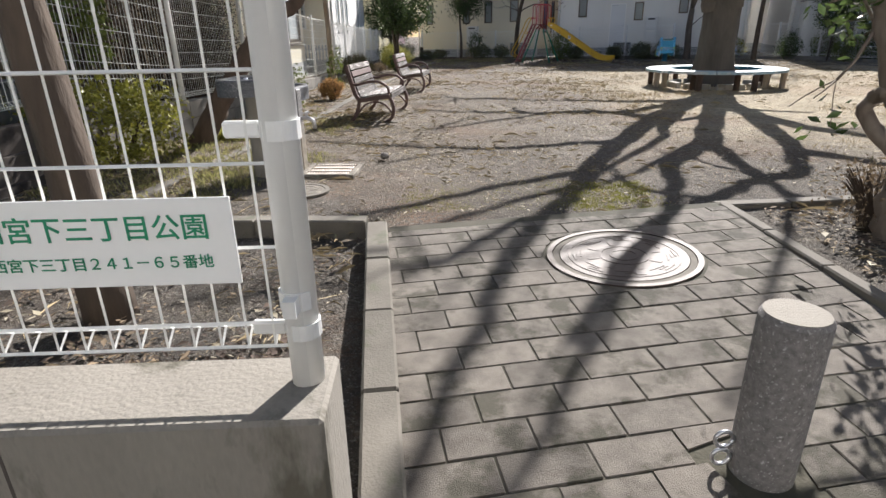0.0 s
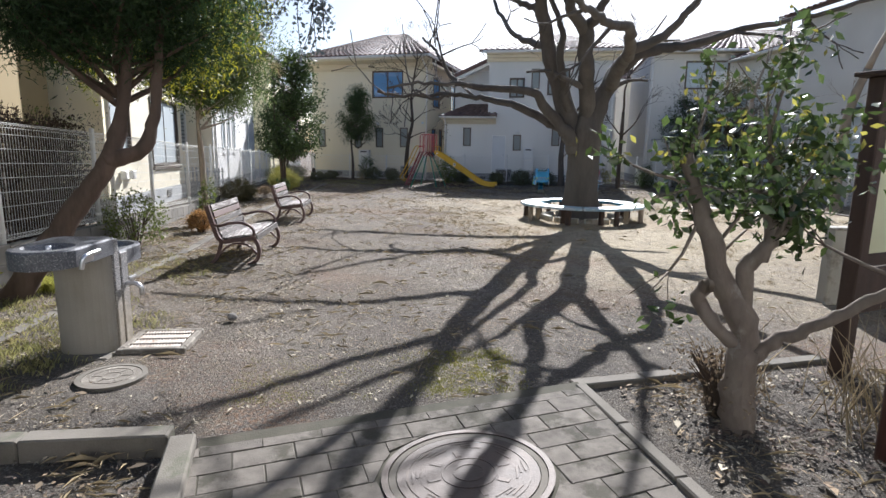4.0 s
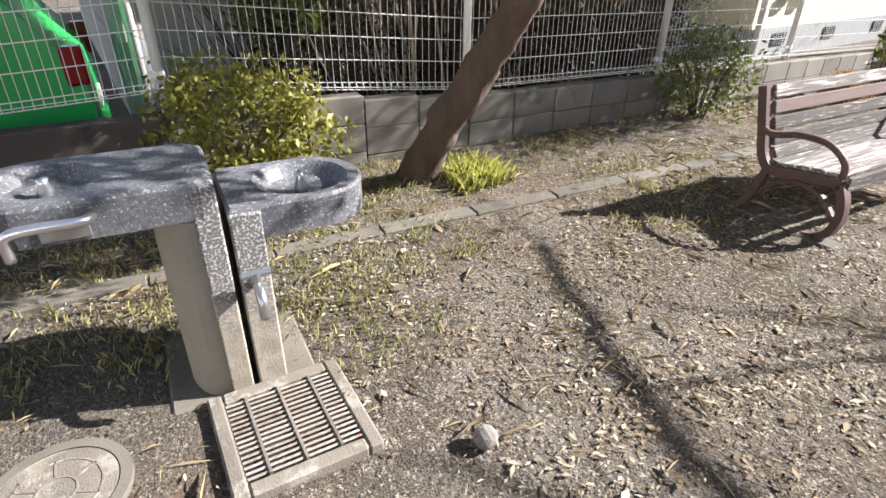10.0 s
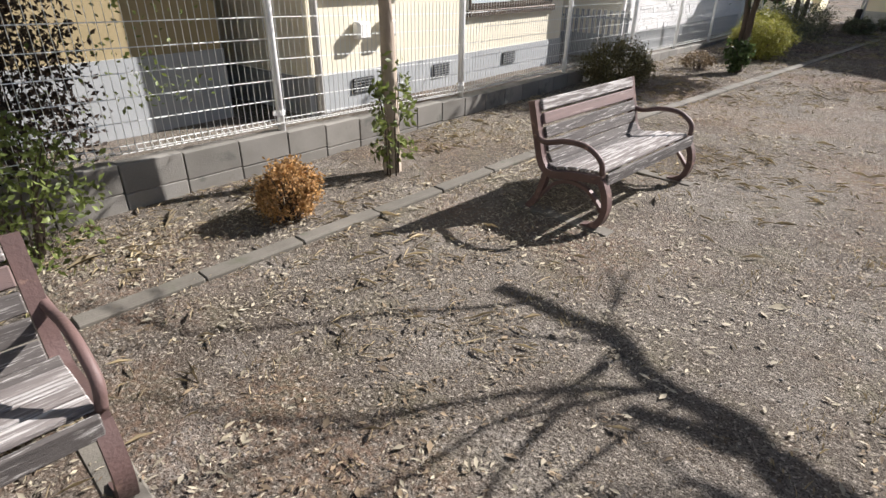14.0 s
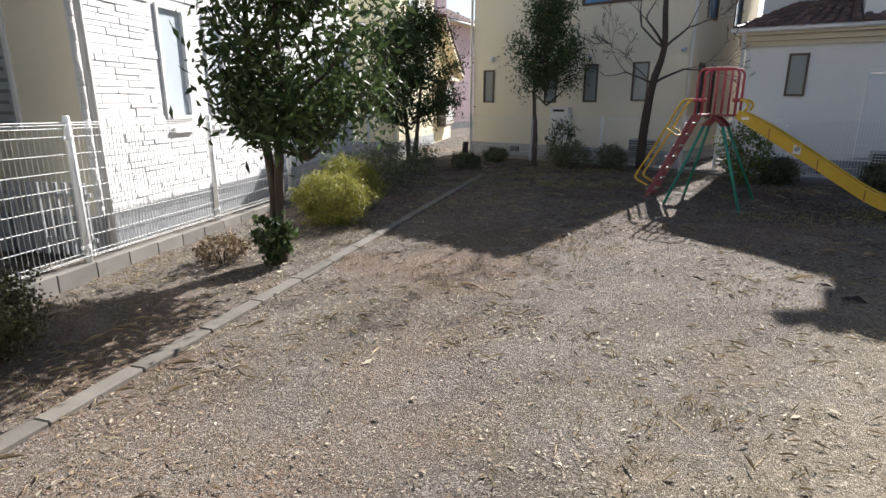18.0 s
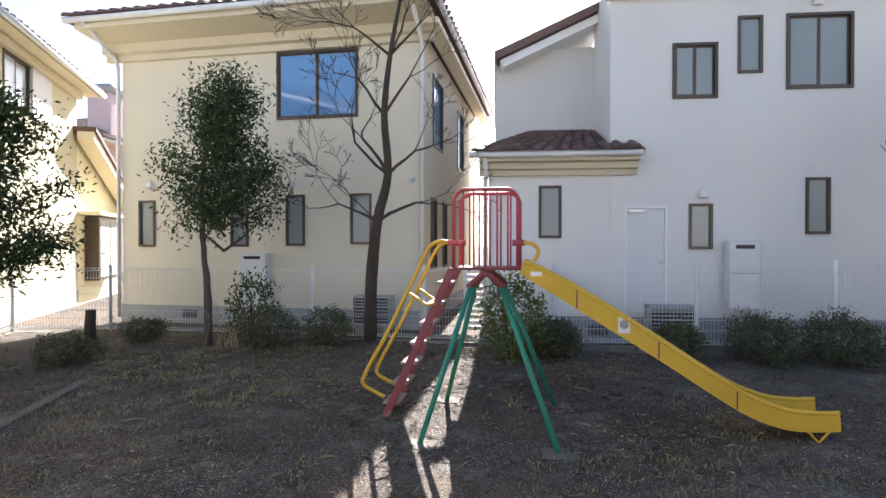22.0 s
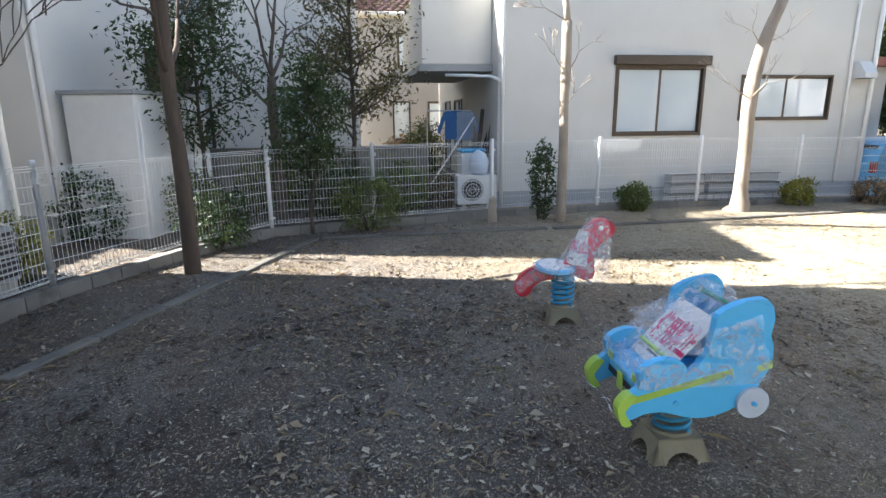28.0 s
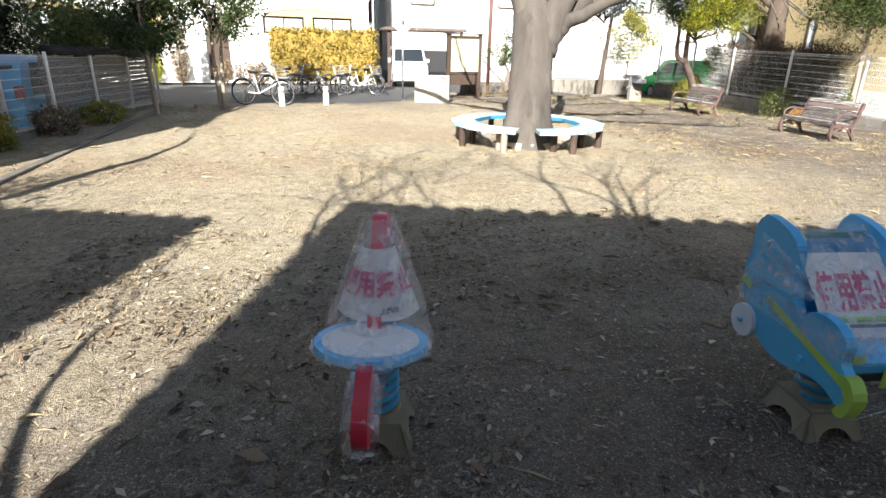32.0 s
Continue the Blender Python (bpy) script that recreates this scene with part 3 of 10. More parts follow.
def prism(bm, outline, axis, lo, hi):
    """Extrudes a 2D outline along an axis (0, 1 or 2) from lo to hi."""
    def at(p, w):
        c = [p[0], p[1]]
        c.insert(axis, w)
        return c
    a, b = [bm.verts.new(at(p, lo)) for p in outline], [bm.verts.new(at(p, hi)) for p in outline]
    n = len(outline)
    for i in range(n):
        bm.faces.new((a[i], a[(i + 1) % n], b[(i + 1) % n], b[i]))
    bm.faces.new(a[::-1])
    bm.faces.new(b)
    bmesh.ops.recalc_face_normals(bm, faces=bm.faces)
    return bm


def arc(cx, cy, r, a0, a1, n):
    return [(cx + r * math.cos(radians(a0 + (a1 - a0) * i / n)), cy + r * math.sin(radians(a0 + (a1 - a0) * i / n))) for i in range(n + 1)]


def smooth_path(pts, n=6):
    """Catmull-Rom through pts."""
    p = [Vector(q) for q in pts]
    p = [p[0] * 2 - p[1]] + p + [p[-1] * 2 - p[-2]]
    out = []
    for i in range(1, len(p) - 2):
        for k in range(n):
            t = k / n
            out.append(0.5 * (2 * p[i] + (p[i + 1] - p[i - 1]) * t + (2 * p[i - 1] - 5 * p[i] + 4 * p[i + 1] - p[i + 2]) * t * t + (3 * p[i] - p[i - 1] - 3 * p[i + 1] + p[i + 2]) * t**3))
    return out + [p[-2]]


def blade_cloud(rng, centres, size, spread, per, slim=0.5, droop=0.0, flat=0.0):
    """Leaves round centres, each a folded rhomb. Returns verts and faces."""
    c = np.repeat(np.asarray(centres, float), per, 0)
    n = len(c)
    c = c + rng.normal(0, 1, (n, 3)) * spread
    a = rng.normal(0, 1, (n, 3))
    a[:, 2] = a[:, 2] * (1 - flat) - droop
    a /= np.linalg.norm(a, axis=1)[:, None] + 1e-9
    b = np.cross(a, rng.normal(0, 1, (n, 3)))
    if flat:
        b[:, 2] *= 1 - flat
    b /= np.linalg.norm(b, axis=1)[:, None] + 1e-9
    up = np.cross(a, b)
    s = (size * rng.uniform(0.6, 1.3, n))[:, None]
    v = np.stack([c - a * s * 0.5, c + b * s * slim * 0.5 + up * s * 0.08, c + a * s * 0.5, c - b * s * slim * 0.5 + up * s * 0.08], 1).reshape(-1, 3)
    i = np.arange(n)[:, None] * 4
    f = np.concatenate([i + [0, 1, 2], i + [0, 2, 3]], 1).reshape(-1, 3)
    return v, f


def cloud_part(name, vf, material, parent=None, label=""):
    me = bpy.data.meshes.new(name)
    v, f = vf
    me.vertices.add(len(v))
    me.vertices.foreach_set("co", np.asarray(v, np.float32).ravel())
    me.loops.add(f.size)
    me.loops.foreach_set("vertex_index", f.ravel().astype(np.int32))
    me.polygons.add(len(f))
    me.polygons.foreach_set("loop_start", (np.arange(len(f)) * f.shape[1]).astype(np.int32))
    me.update(calc_edges=True)
    me.materials.append(material)
    ob = new(name, me)
    if parent:
        ob.parent = parent
    return tagged(ob, label)


def road_edge(x):
    """y of the road's near edge at x."""
    return float(np.interp(x, [-60, 3.0, 6.6, 8.2, 13.2, 60], [0.6, 1.12, 4.2, 4.9, 4.7, 5.0]))


def ground_z(x, y):
    """Height of the earth: level in the park, sunk under the road, falling to the entrance."""
    if y < road_edge(x) + 0.1:
        return -0.16
    if x > 2.4:
        return -0.06 * min(max((3.6 - y) / 2.4, 0), 1) if x < 3.4 else -0.03 * min(max((3.6 - y) / 2.4, 0), 1)
    return -0.12 * min(max((3.3 - y) / 2.2, 0), 1) if x < 3.2 else 0.0


# ---- ground ----
def build_ground():
    xs = np.concatenate([[-400, -60, -12, -8], np.arange(-5, 16.01, 0.2), [20, 30, 80, 400]])
    ys = np.concatenate([[-400, -60, -14, -6, -3, -1.5], np.arange(-1, 31.01, 0.2), [34, 40, 80, 400]])
    v, f = [], []
    for y in ys:
        for x in xs:
            inside = -5 < x < 16 and 3.4 < y < 31
            z = ground_z(x, y) + (0.016 * noise.noise((x * 0.9, y * 0.9, 0)) + 0.008 * noise.noise((x * 4, y * 4, 3)) if inside else -0.02)
            v.append((x, y, z))
    n = len(xs)
    for j in range(len(ys) - 1):
        for i in range(n - 1):
            a = j * n + i
            f.append((a, a + 1, a + n + 1, a + n))
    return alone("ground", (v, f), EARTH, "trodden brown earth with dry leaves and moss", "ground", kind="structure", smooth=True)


build_ground()
alone("road", prism(bmesh.new(), [(-60, -3.4), (60, -3.4), (60, 5.0), (13.2, 4.7), (8.2, 4.9), (6.6, 4.2), (3.0, 1.12), (-60, 0.6)], 2, -0.3, -0.10), ASPHALT, "grey asphalt street beside the park", "road", kind="structure")

# ---- entrance: kerbs, pavers, manhole ----
PAVE_TILT = Matrix.Translation((0, 3.3, 0.035)) @ pose(0, 0, 0, 3.2, 0, 0)
pave = alone("pavement", prism(bmesh.new(), [(0.16, -0.02), (0.30, -2.12), (2.42, -2.12), (2.26, 0.33)], 2, -0.12, -0.0055), JOINT, "sandy bed of the paved park entrance", "pavement", kind="structure", m=PAVE_TILT @ pose(0, 0, 0))


def edge_x(y):
    """Inner faces of the left and right entrance kerbs at y."""
    return 0.17 + (3.2 - y) * 0.075, 2.22 + (3.64 - y) * 0.068


def build_kerb(name, a, b, width, top, low, count, label, fall=0.0):
    """A row of kerb stones from a to b."""
    a, b = Vector((*a, 0)), Vector((*b, 0))
    d = (b - a) / count
    ang = math.degrees(math.atan2(d.y, d.x))
    row = thing(name, pose(a.x, a.y, 0, 0, 0, ang), label, "kerb", kind="structure")
    for i in range(count):
        bm = boxed((0.0015, -width / 2, low), (d.length - 0.0015, width / 2, top), 0.009)
        part("kerb_stone", bm, KERB, row, m=pose(i * d.length, 0, random.uniform(-0.003, 0.003) - fall * i / count, 0, random.uniform(-0.15, 0.15) + math.degrees(fall / (b - a).length), random.uniform(-0.2, 0.2)))
    return row


build_kerb("kerb_entrance_west", (0.09, 3.25), (0.40, 0.62), 0.12, 0.075, -0.25, 5, "weathered concrete kerb beside the paved entrance", 0.07)
build_kerb("kerb_entrance_north", (0.16, 3.235), (2.22, 3.59), 0.10, 0.026, -0.2, 4, "mossy flush concrete kerb closing the paved entrance")
build_kerb("kerb_entrance_east", (2.262, 3.60), (2.42, 1.20), 0.075, 0.055, -0.25, 5, "mossy concrete kerb beside the planted bed", 0.075)
build_kerb("kerb_front_east", (2.47, 1.25), (5.2, 1.22), 0.12, -0.02, -0.25, 4, "concrete kerb along the planted bed")
build_kerb("kerb_east_bed_north", (2.24, 3.66), (4.2, 3.84), 0.10, 0.035, -0.2, 4, "concrete kerb closing the planted bed")
build_kerb("kerb_bed_west", (0.03, 3.28), (-2.6, 3.42), 0.11, 0.085, -0.2, 4, "concrete kerb closing the corner bed")
build_kerb("kerb_planting_south", (-1.80, 3.4), (-1.28, 8.6), 0.11, 0.024, -0.2, 9, "half-buried concrete kerb edging the planting strip")
build_kerb("kerb_planting_middle", (-1.30, 8.6), (-1.02, 14.0), 0.11, 0.024, -0.2, 9, "half-buried concrete kerb edging the planting strip")
build_kerb("kerb_planting_north", (-1.02, 14.0), (-0.36, 20.1), 0.12, 0.027, -0.2, 10, "half-buried concrete kerb edging the planting strip")
build_kerb("kerb_planting_far", (-0.36, 20.1), (0.25, 26.2), 0.12, 0.025, -0.2, 10, "half-buried concrete kerb edging the planting strip")
build_kerb("kerb_east_strip", (13.05, 6.9), (13.5, 17.6), 0.12, 0.035, -0.2, 12, "half-buried concrete kerb edging the eastern strip")
build_kerb("kerb_east_strip_far", (13.55, 17.7), (13.85, 21.2), 0.12, 0.035, -0.2, 5, "half-buried concrete kerb edging the eastern strip")
build_kerb("kerb_corner_strip", (13.8, 21.3), (9.8, 23.6), 0.12, 0.03, -0.2, 6, "half-buried concrete kerb edging the northern strip")

# front wall with its coping
WALL_TOP = 0.45
bm = bmesh.new()
box(bm, (-4.6, 0.98, -0.3), (0.315, 1.20, WALL_TOP), None, 0.008)
wall_front = alone("wall_front", bm, WALL_OLD, "pale rendered concrete park wall with stained top", "wall", kind="structure", m=pose(0, 0, 0, 0, 0, 2.5))
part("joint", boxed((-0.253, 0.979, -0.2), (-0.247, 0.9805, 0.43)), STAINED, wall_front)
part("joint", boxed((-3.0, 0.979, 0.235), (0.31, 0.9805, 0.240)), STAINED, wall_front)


# ---- mesh fences ----
def wire(v, f, a, b, r, n=3):
    """A straight wire as a prism, written into the lists v and f."""
    a, b = np.asarray(a, float), np.asarray(b, float)
    d = (b - a) / np.linalg.norm(b - a)
    s = np.cross(d, (0.3, 0.9, 0.31))
    s /= np.linalg.norm(s)
    w = np.cross(d, s)
    k = len(v)
    for p in (a, b):
        for i in range(n):
            t = 2 * math.pi * i / n
            v.append(tuple(p + r * (math.cos(t) * s + math.sin(t) * w)))
    for i in range(n):
        f.append((k + i, k + (i + 1) % n, k + n + (i + 1) % n, k + n + i))


def mesh_panel(length, height, rise=0.0, step=0.05, row=0.15, r=0.0026, bead=True):
    """Welded wire panel: uprights, bars, folded beads at top and bottom. rise: how much the far end is higher."""
    v, f = [], []
    lift = lambda u: rise * u / length
    count = int(length / step)
    for i in range(count + 1):
        u = i * length / count
        z = lift(u)
        if bead:
            wire(v, f, (u, 0, z), (u, 0, z + height - 0.05), r)
            wire(v, f, (u, 0, z + height - 0.05), (u, -0.03, z + height - 0.02), r)
            wire(v, f, (u, -0.03, z + height - 0.02), (u, 0.0, z + height), r)
            wire(v, f, (u, 0, z), (u, -0.035, z + 0.025), r)
            wire(v, f, (u, -0.035, z + 0.025), (u, 0.0, z + 0.05), r)
        else:
            wire(v, f, (u, 0, z), (u, 0, z + height), r)
    rows = [0.0, 0.05] + list(np.arange(0.05 + row, height - 0.1, row)) + [height - 0.05, height]
    for z in rows:
        wire(v, f, (0, 0.004, z), (length, 0.004, z + rise), r * 1.5)
    if bead:
        wire(v, f, (0, -0.033, height - 0.02), (length, -0.033, height - 0.02 + rise), r * 1.15)
        wire(v, f, (0, -0.036, 0.025), (length, -0.036, 0.025 + rise), r * 1.15)
    return v, f


def fence_post(parent, x, y, z, h, r=0.03, mtl=None, down=0.3):
    p = part("post", tubed([(0, 0, -down), (0, 0, h), (0, 0, h + 0.008)], [r, r, r * 0.8], 12), mtl or WHITE_METAL, parent, smooth=True, m=pose(x, y, z))
    for dz in (0.10, h - 0.18):
        bm = tubed([(0, 0, dz - 0.018), (0, 0, dz + 0.018)], r + 0.005, 12)
        box(bm, (-0.012, -r - 0.03, dz - 0.016), (0.012, -r + 0.004, dz + 0.016))
        part("clamp", bm, mtl or WHITE_METAL, p)
    return p


def fence(name, posts, height, label, mtl=None, wire_mtl=None, r=0.03, step=0.05, over=0.05):
    """posts: (x, y, z of the panel's foot). One post at each, one panel between two."""
    ob = thing(name, None, label, "fence", kind="structure")
    for x, y, z in posts:
        fence_post(ob, x, y, z, height + over, r, mtl)
    for (x0, y0, z0), (x1, y1, z1) in zip(posts, posts[1:]):
        length = math.hypot(x1 - x0, y1 - y0)
        part("mesh_panel", mesh_panel(length, height, z1 - z0, step), wire_mtl or WIRE, ob, m=pose(x0, y0, z0, 0, 0, math.degrees(math.atan2(y1 - y0, x1 - x0))))
    return ob


W_POSTS = [(-3.02, 2.9, 0.50), (-2.88, 4.93, 0.60), (-2.61, 6.98, 0.43), (-2.53, 9.1, 0.38), (-2.47, 11.22, 0.33), (-2.45, 13.5, 0.25), (-2.48, 15.84, 0.23), (-2.47, 18.0, 0.20), (-2.47, 20.1, 0.16), (-2.47, 22.2, 0.12), (-2.47, 24.3, 0.10), (-2.47, 26.4, 0.08), (-2.4, 28.5, 0.06), (-2.3, 30.8, 0.05)]
fence("fence_west", W_POSTS, 1.22, "white welded-mesh fence on a low block wall")
fence("fence_south", [(0.215, 1.12, 0.53), (-1.9, 1.03, 0.53), (-3.9, 0.94, 0.53)], 1.35, "white welded-mesh fence on the front wall", r=0.027)
part("tall_post", tubed([(0, 0, 0), (0, 0, 2.6)], 0.030, 16), WHITE_METAL, bpy.data.objects["fence_south"], smooth=True, m=pose(0.22, 1.125, WALL_TOP))
for z in (0.10, 0.47):
    part("post_clamp", tubed([(0, 0, z), (0, 0, z + 0.032)], 0.0335, 16), WHITE_METAL, bpy.data.objects["fence_south"], m=pose(0.22, 1.125, WALL_TOP))
    part("clamp_plate", boxed((-0.095, -0.008, z + 0.002), (-0.032, 0.008, z + 0.03), 0.004), WHITE_METAL, bpy.data.objects["fence_south"], m=pose(0.22, 1.125, WALL_TOP))
# north fence, bent where the two house plots meet
N_POSTS = [(-2.3, 30.8, 0.05), (-0.6, 30.45, 0.04), (1.2, 29.6, 0.04), (2.99, 28.65, 0.05), (4.74, 27.59, 0.08), (6.5, 26.5, 0.12), (8.27, 25.47, 0.16), (9.98, 24.72, 0.20), (11.8, 23.95, 0.18)]
fence("fence_north", N_POSTS, 1.14, "white welded-mesh fence before the houses")
fence("fence_north_corner", [(11.8, 23.95, 0.18), (13.3, 22.9, 0.18), (14.3, 21.9, 0.18), (14.55, 20.3, 0.18)], 1.12, "white welded-mesh fence in the far corner")
E_POSTS = [(14.55, 20.3, 0.16), (14.85, 18.15, 0.16), (14.86, 16.03, 0.16), (14.72, 13.92, 0.16), (14.45, 11.8, 0.14), (14.13, 9.73, 0.12), (13.9, 8.1, 0.10), (13.6, 6.6, 0.08), (13.3, 5.2, 0.04)]
fence("fence_east", E_POSTS, 1.16, "white welded-mesh fence along the eastern house")


def block_wall(name, posts, thick, label, mtl=None, rows=2, plain=False):
    """A low wall of hollow blocks under a fence; each block its own piece."""
    ob = thing(name, None, label, "wall", kind="structure")
    for (x0, y0, z0), (x1, y1, z1) in zip(posts, posts[1:]):
        length = math.hypot(x1 - x0, y1 - y0)
        ang = math.degrees(math.atan2(y1 - y0, x1 - x0))
        n = max(1, round(length / 0.40))
        for j in range(rows):
            for i in range(n):
                u = i * length / n
                top = z0 + (z1 - z0) * (i + 0.5) / n - 0.045 - j * 0.2
                if top < -0.02:
                    continue
                if plain and (x0, y0, z0) == posts[0]:
                    if i == 0:
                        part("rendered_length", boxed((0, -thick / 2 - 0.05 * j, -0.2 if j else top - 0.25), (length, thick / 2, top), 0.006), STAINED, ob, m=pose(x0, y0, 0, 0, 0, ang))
                    continue
                bm = boxed((0.004, -thick / 2, max(top - 0.195, -0.15)), (length / n - 0.004, thick / 2, top), 0.005)
                part("block", bm, mtl or BLOCK, ob, m=pose(x0, y0, 0, 0, 0, ang) @ pose(u, 0, random.uniform(-0.002, 0.002)))
    return ob


block_wall("wall_west", W_POSTS, 0.14, "low grey concrete-block wall under the mesh fence", rows=3, plain=True)
block_wall("wall_north", N_POSTS, 0.12, "low concrete kerb wall under the mesh fence", rows=1)
block_wall("wall_corner", [(11.8, 23.95, 0.18), (13.3, 22.9, 0.18), (14.3, 21.9, 0.18), (14.55, 20.3, 0.18)], 0.12, "low concrete wall under the corner fence", rows=1)
block_wall("wall_east", E_POSTS, 0.12, "low concrete-block wall under the eastern fence", rows=1)


# ---- houses ----
def wall_with_holes(bm, length, height, thick, holes, z0=0.0):
    """Front face at y = 0, back at y = thick, cut by holes (u0, v0, u1, v1), with reveals."""
    us = sorted({0.0, length, *[h[0] for h in holes], *[h[2] for h in holes]})
    vs = sorted({z0, height, *[h[1] for h in holes], *[h[3] for h in holes]})
    cut = lambda u, v: any(h[0] < u < h[2] and h[1] < v < h[3] for h in holes)
    quad = lambda *p: bm.faces.new([bm.verts.new(q) for q in p])
    for a, b in zip(us, us[1:]):
        for c, d in zip(vs, vs[1:]):
            if cut((a + b) / 2, (c + d) / 2):
                continue
            quad((a, 0, c), (b, 0, c), (b, 0, d), (a, 0, d))
            quad((a, thick, c), (a, thick, d), (b, thick, d), (b, thick, c))
    for a, c, b, d in holes:
        quad((a, 0, c), (a, thick, c), (b, thick, c), (b, 0, c))
        quad((a, 0, d), (b, 0, d), (b, thick, d), (a, thick, d))
        quad((a, 0, c), (a, 0, d), (a, thick, d), (a, thick, c))
        quad((b, 0, c), (b, thick, c), (b, thick, d), (b, 0, d))
    for a, b in ((0, z0), (0, height)):
        quad((0, 0, b), (0, thick, b), (length, thick, b), (length, 0, b))
    for u in (0, length):
        quad((u, 0, z0), (u, 0, height), (u, thick, height), (u, thick, z0))
    bmesh.ops.remove_doubles(bm, verts=bm.verts, dist=0.0005)
    bmesh.ops.recalc_face_normals(bm, faces=bm.faces)
    return bm


def window(parent, u0, v0, u1, v1, m=None, frame_mtl=None, leaves=1, pane=None, curtain=False, depth=0.03, wide=0.045):
    """A framed window in a wall opening, with sash leaves, panes and a dark board for the dim room behind."""
    frame_mtl, pane = frame_mtl or FRAME_BROWN, pane or PANE
    m = m or Matrix()
    bm = bmesh.new()
    for lo, hi in (((u0, -0.025, v0), (u0 + wide, 0.07, v1)), ((u1 - wide, -0.025, v0), (u1, 0.07, v1)), ((u0 + wide, -0.025, v1 - wide), (u1 - wide, 0.07, v1)), ((u0 + wide, -0.035, v0), (u1 - wide, 0.07, v0 + wide))):
        box(bm, lo, hi)
    win = part("window", bm, frame_mtl, parent, m=m)
    w = (u1 - u0 - 2 * wide) / leaves
    for i in range(leaves):
        a, b, y = u0 + wide + i * w, u0 + wide + (i + 1) * w, 0.02 + 0.02 * (i % 2)
        if leaves > 1:
            bm = bmesh.new()
            s = 0.03
            for lo, hi in (((a, y - 0.012, v0 + wide), (a + s, y + 0.012, v1 - wide)), ((b - s, y - 0.012, v0 + wide), (b, y + 0.012, v1 - wide)), ((a + s, y - 0.012, v0 + wide), (b - s, y + 0.012, v0 + wide + s)), ((a + s, y - 0.012, v1 - wide - s), (b - s, y + 0.012, v1 - wide))):
                box(bm, lo, hi)
            part("sash", bm, frame_mtl, win)
        part("pane", boxed((a, y - 0.003, v0 + wide), (b, y + 0.003, v1 - wide)), pane, win)
    # flat board whose dark colour stands for the unlit room
    back = part("room_back", boxed((u0 - 0.2, 0.5, v0 - 0.2), (u1 + 0.2, 0.55, v1 + 0.2)), ROOM_GLOOM, win)
    if curtain:
        v, f = [], []
        n = 60
        for i in range(n + 1):
            u = u0 + wide + (u1 - u0 - 2 * wide) * i / n
            y = 0.12 + 0.018 * math.sin(i * 1.7) + 0.01 * math.sin(i * 0.6)
            v += [(u, y, v0 + wide), (u, y, v1 - wide)]
        f = [(2 * i, 2 * i + 2, 2 * i + 3, 2 * i + 1) for i in range(n)]
        part("curtain", (v, f), CURTAIN, win, smooth=True)
    return win


def tiled_roof(parent, corners, mtl=None, roll=0.26, thick=0.07, name="roof"):
    """A sloping roof plane from eave corners a, b up to ridge corners c, d (c over b), with rolled tiles."""
    a, b, c, d = (Vector(p) for p in corners)
    nrm = (b - a).cross(d - a).normalized()
    if nrm.z < 0:
        nrm = -nrm
    bm = bmesh.new()
    lo = [bm.verts.new(p - nrm * thick) for p in (a, b, c, d)]
    hi = [bm.verts.new(p) for p in (a, b, c, d)]
    for q in ((0, 1, 2, 3),):
        bm.faces.new([lo[i] for i in q][::-1])
        bm.faces.new([hi[i] for i in q])
    for i in range(4):
        bm.faces.new((lo[i], lo[(i + 1) % 4], hi[(i + 1) % 4], hi[i]))
    roof = part(name, bm, mtl or TILE, parent)
    n = max(2, int((b - a).length / roll))
    bm = bmesh.new()
    for i in range(n):
        s = (i + 0.5) / n
        p, q = a.lerp(b, s), d.lerp(c, s)
        k = max(1, int((q - p).length / 0.3))
        side = (b - a).normalized()
        for j in range(k):
            e0, e1 = p.lerp(q, j / k) - (q - p).normalized() * 0.03, p.lerp(q, (j + 1) / k)
            ring0, ring1 = [], []
            for t in range(5):
                w = math.pi * t / 4
                o = side * math.cos(w) * roll * 0.36 + nrm * math.sin(w) * roll * 0.26
                ring0.append(bm.verts.new(e0 + o + nrm * 0.02))
                ring1.append(bm.verts.new(e1 + o * 0.92))
            for t in range(4):
                bm.faces.new((ring0[t], ring0[t + 1], ring1[t + 1], ring1[t]))
            bm.faces.new(ring0)
    t = tagged(part("roof_tiles", bm, mtl or TILE, roof), kind="stuff")
    return roof


def moulding(parent, u0, u1, z, steps=((0.10, 0.14), (0.17, 0.12)), mtl=None, side=None, y=0.0):
    """Stepped eave moulding under a gutter along a front wall: (proud, height) from below up."""
    bm = bmesh.new()
    top = z
    for proud, high in steps:
        box(bm, (u0 - proud * 0.6, y - proud, top - high), (u1 + proud * 0.6, y + 0.02, top - 0.003))
        top += 0.0
        z -= 0
        top = top + high
    return part("eave_moulding", bm, mtl or TRIM_CREAM, parent)


def pipe(parent, pts, r=0.04, mtl=None, name="downpipe"):
    return part(name, tubed(pts, r, 8), mtl or TRIM_WHITE, parent, smooth=True)


def gutter(parent, p, q, r=0.06, mtl=None):
    bm = tubed([p, q], r, 8)
    return part("gutter", bm, mtl or TRIM_WHITE, parent, smooth=True)


# cream house at the north
h2 = thing("house", pose(2.5, 30.2, 0, 0, 0, -27) , "two-storey cream stucco house with brown tiled roof", "house")
L2, R2, T2 = -3.62, 2.78, 5.75
ws = [(-3.24, 1.57, -2.85, 2.53), (-1.13, 1.57, -0.74, 2.57), (0.07, 1.59, 0.47, 2.59), (1.41, 1.62, 1.84, 2.60), (-0.12, 4.08, 1.57, 5.41)]
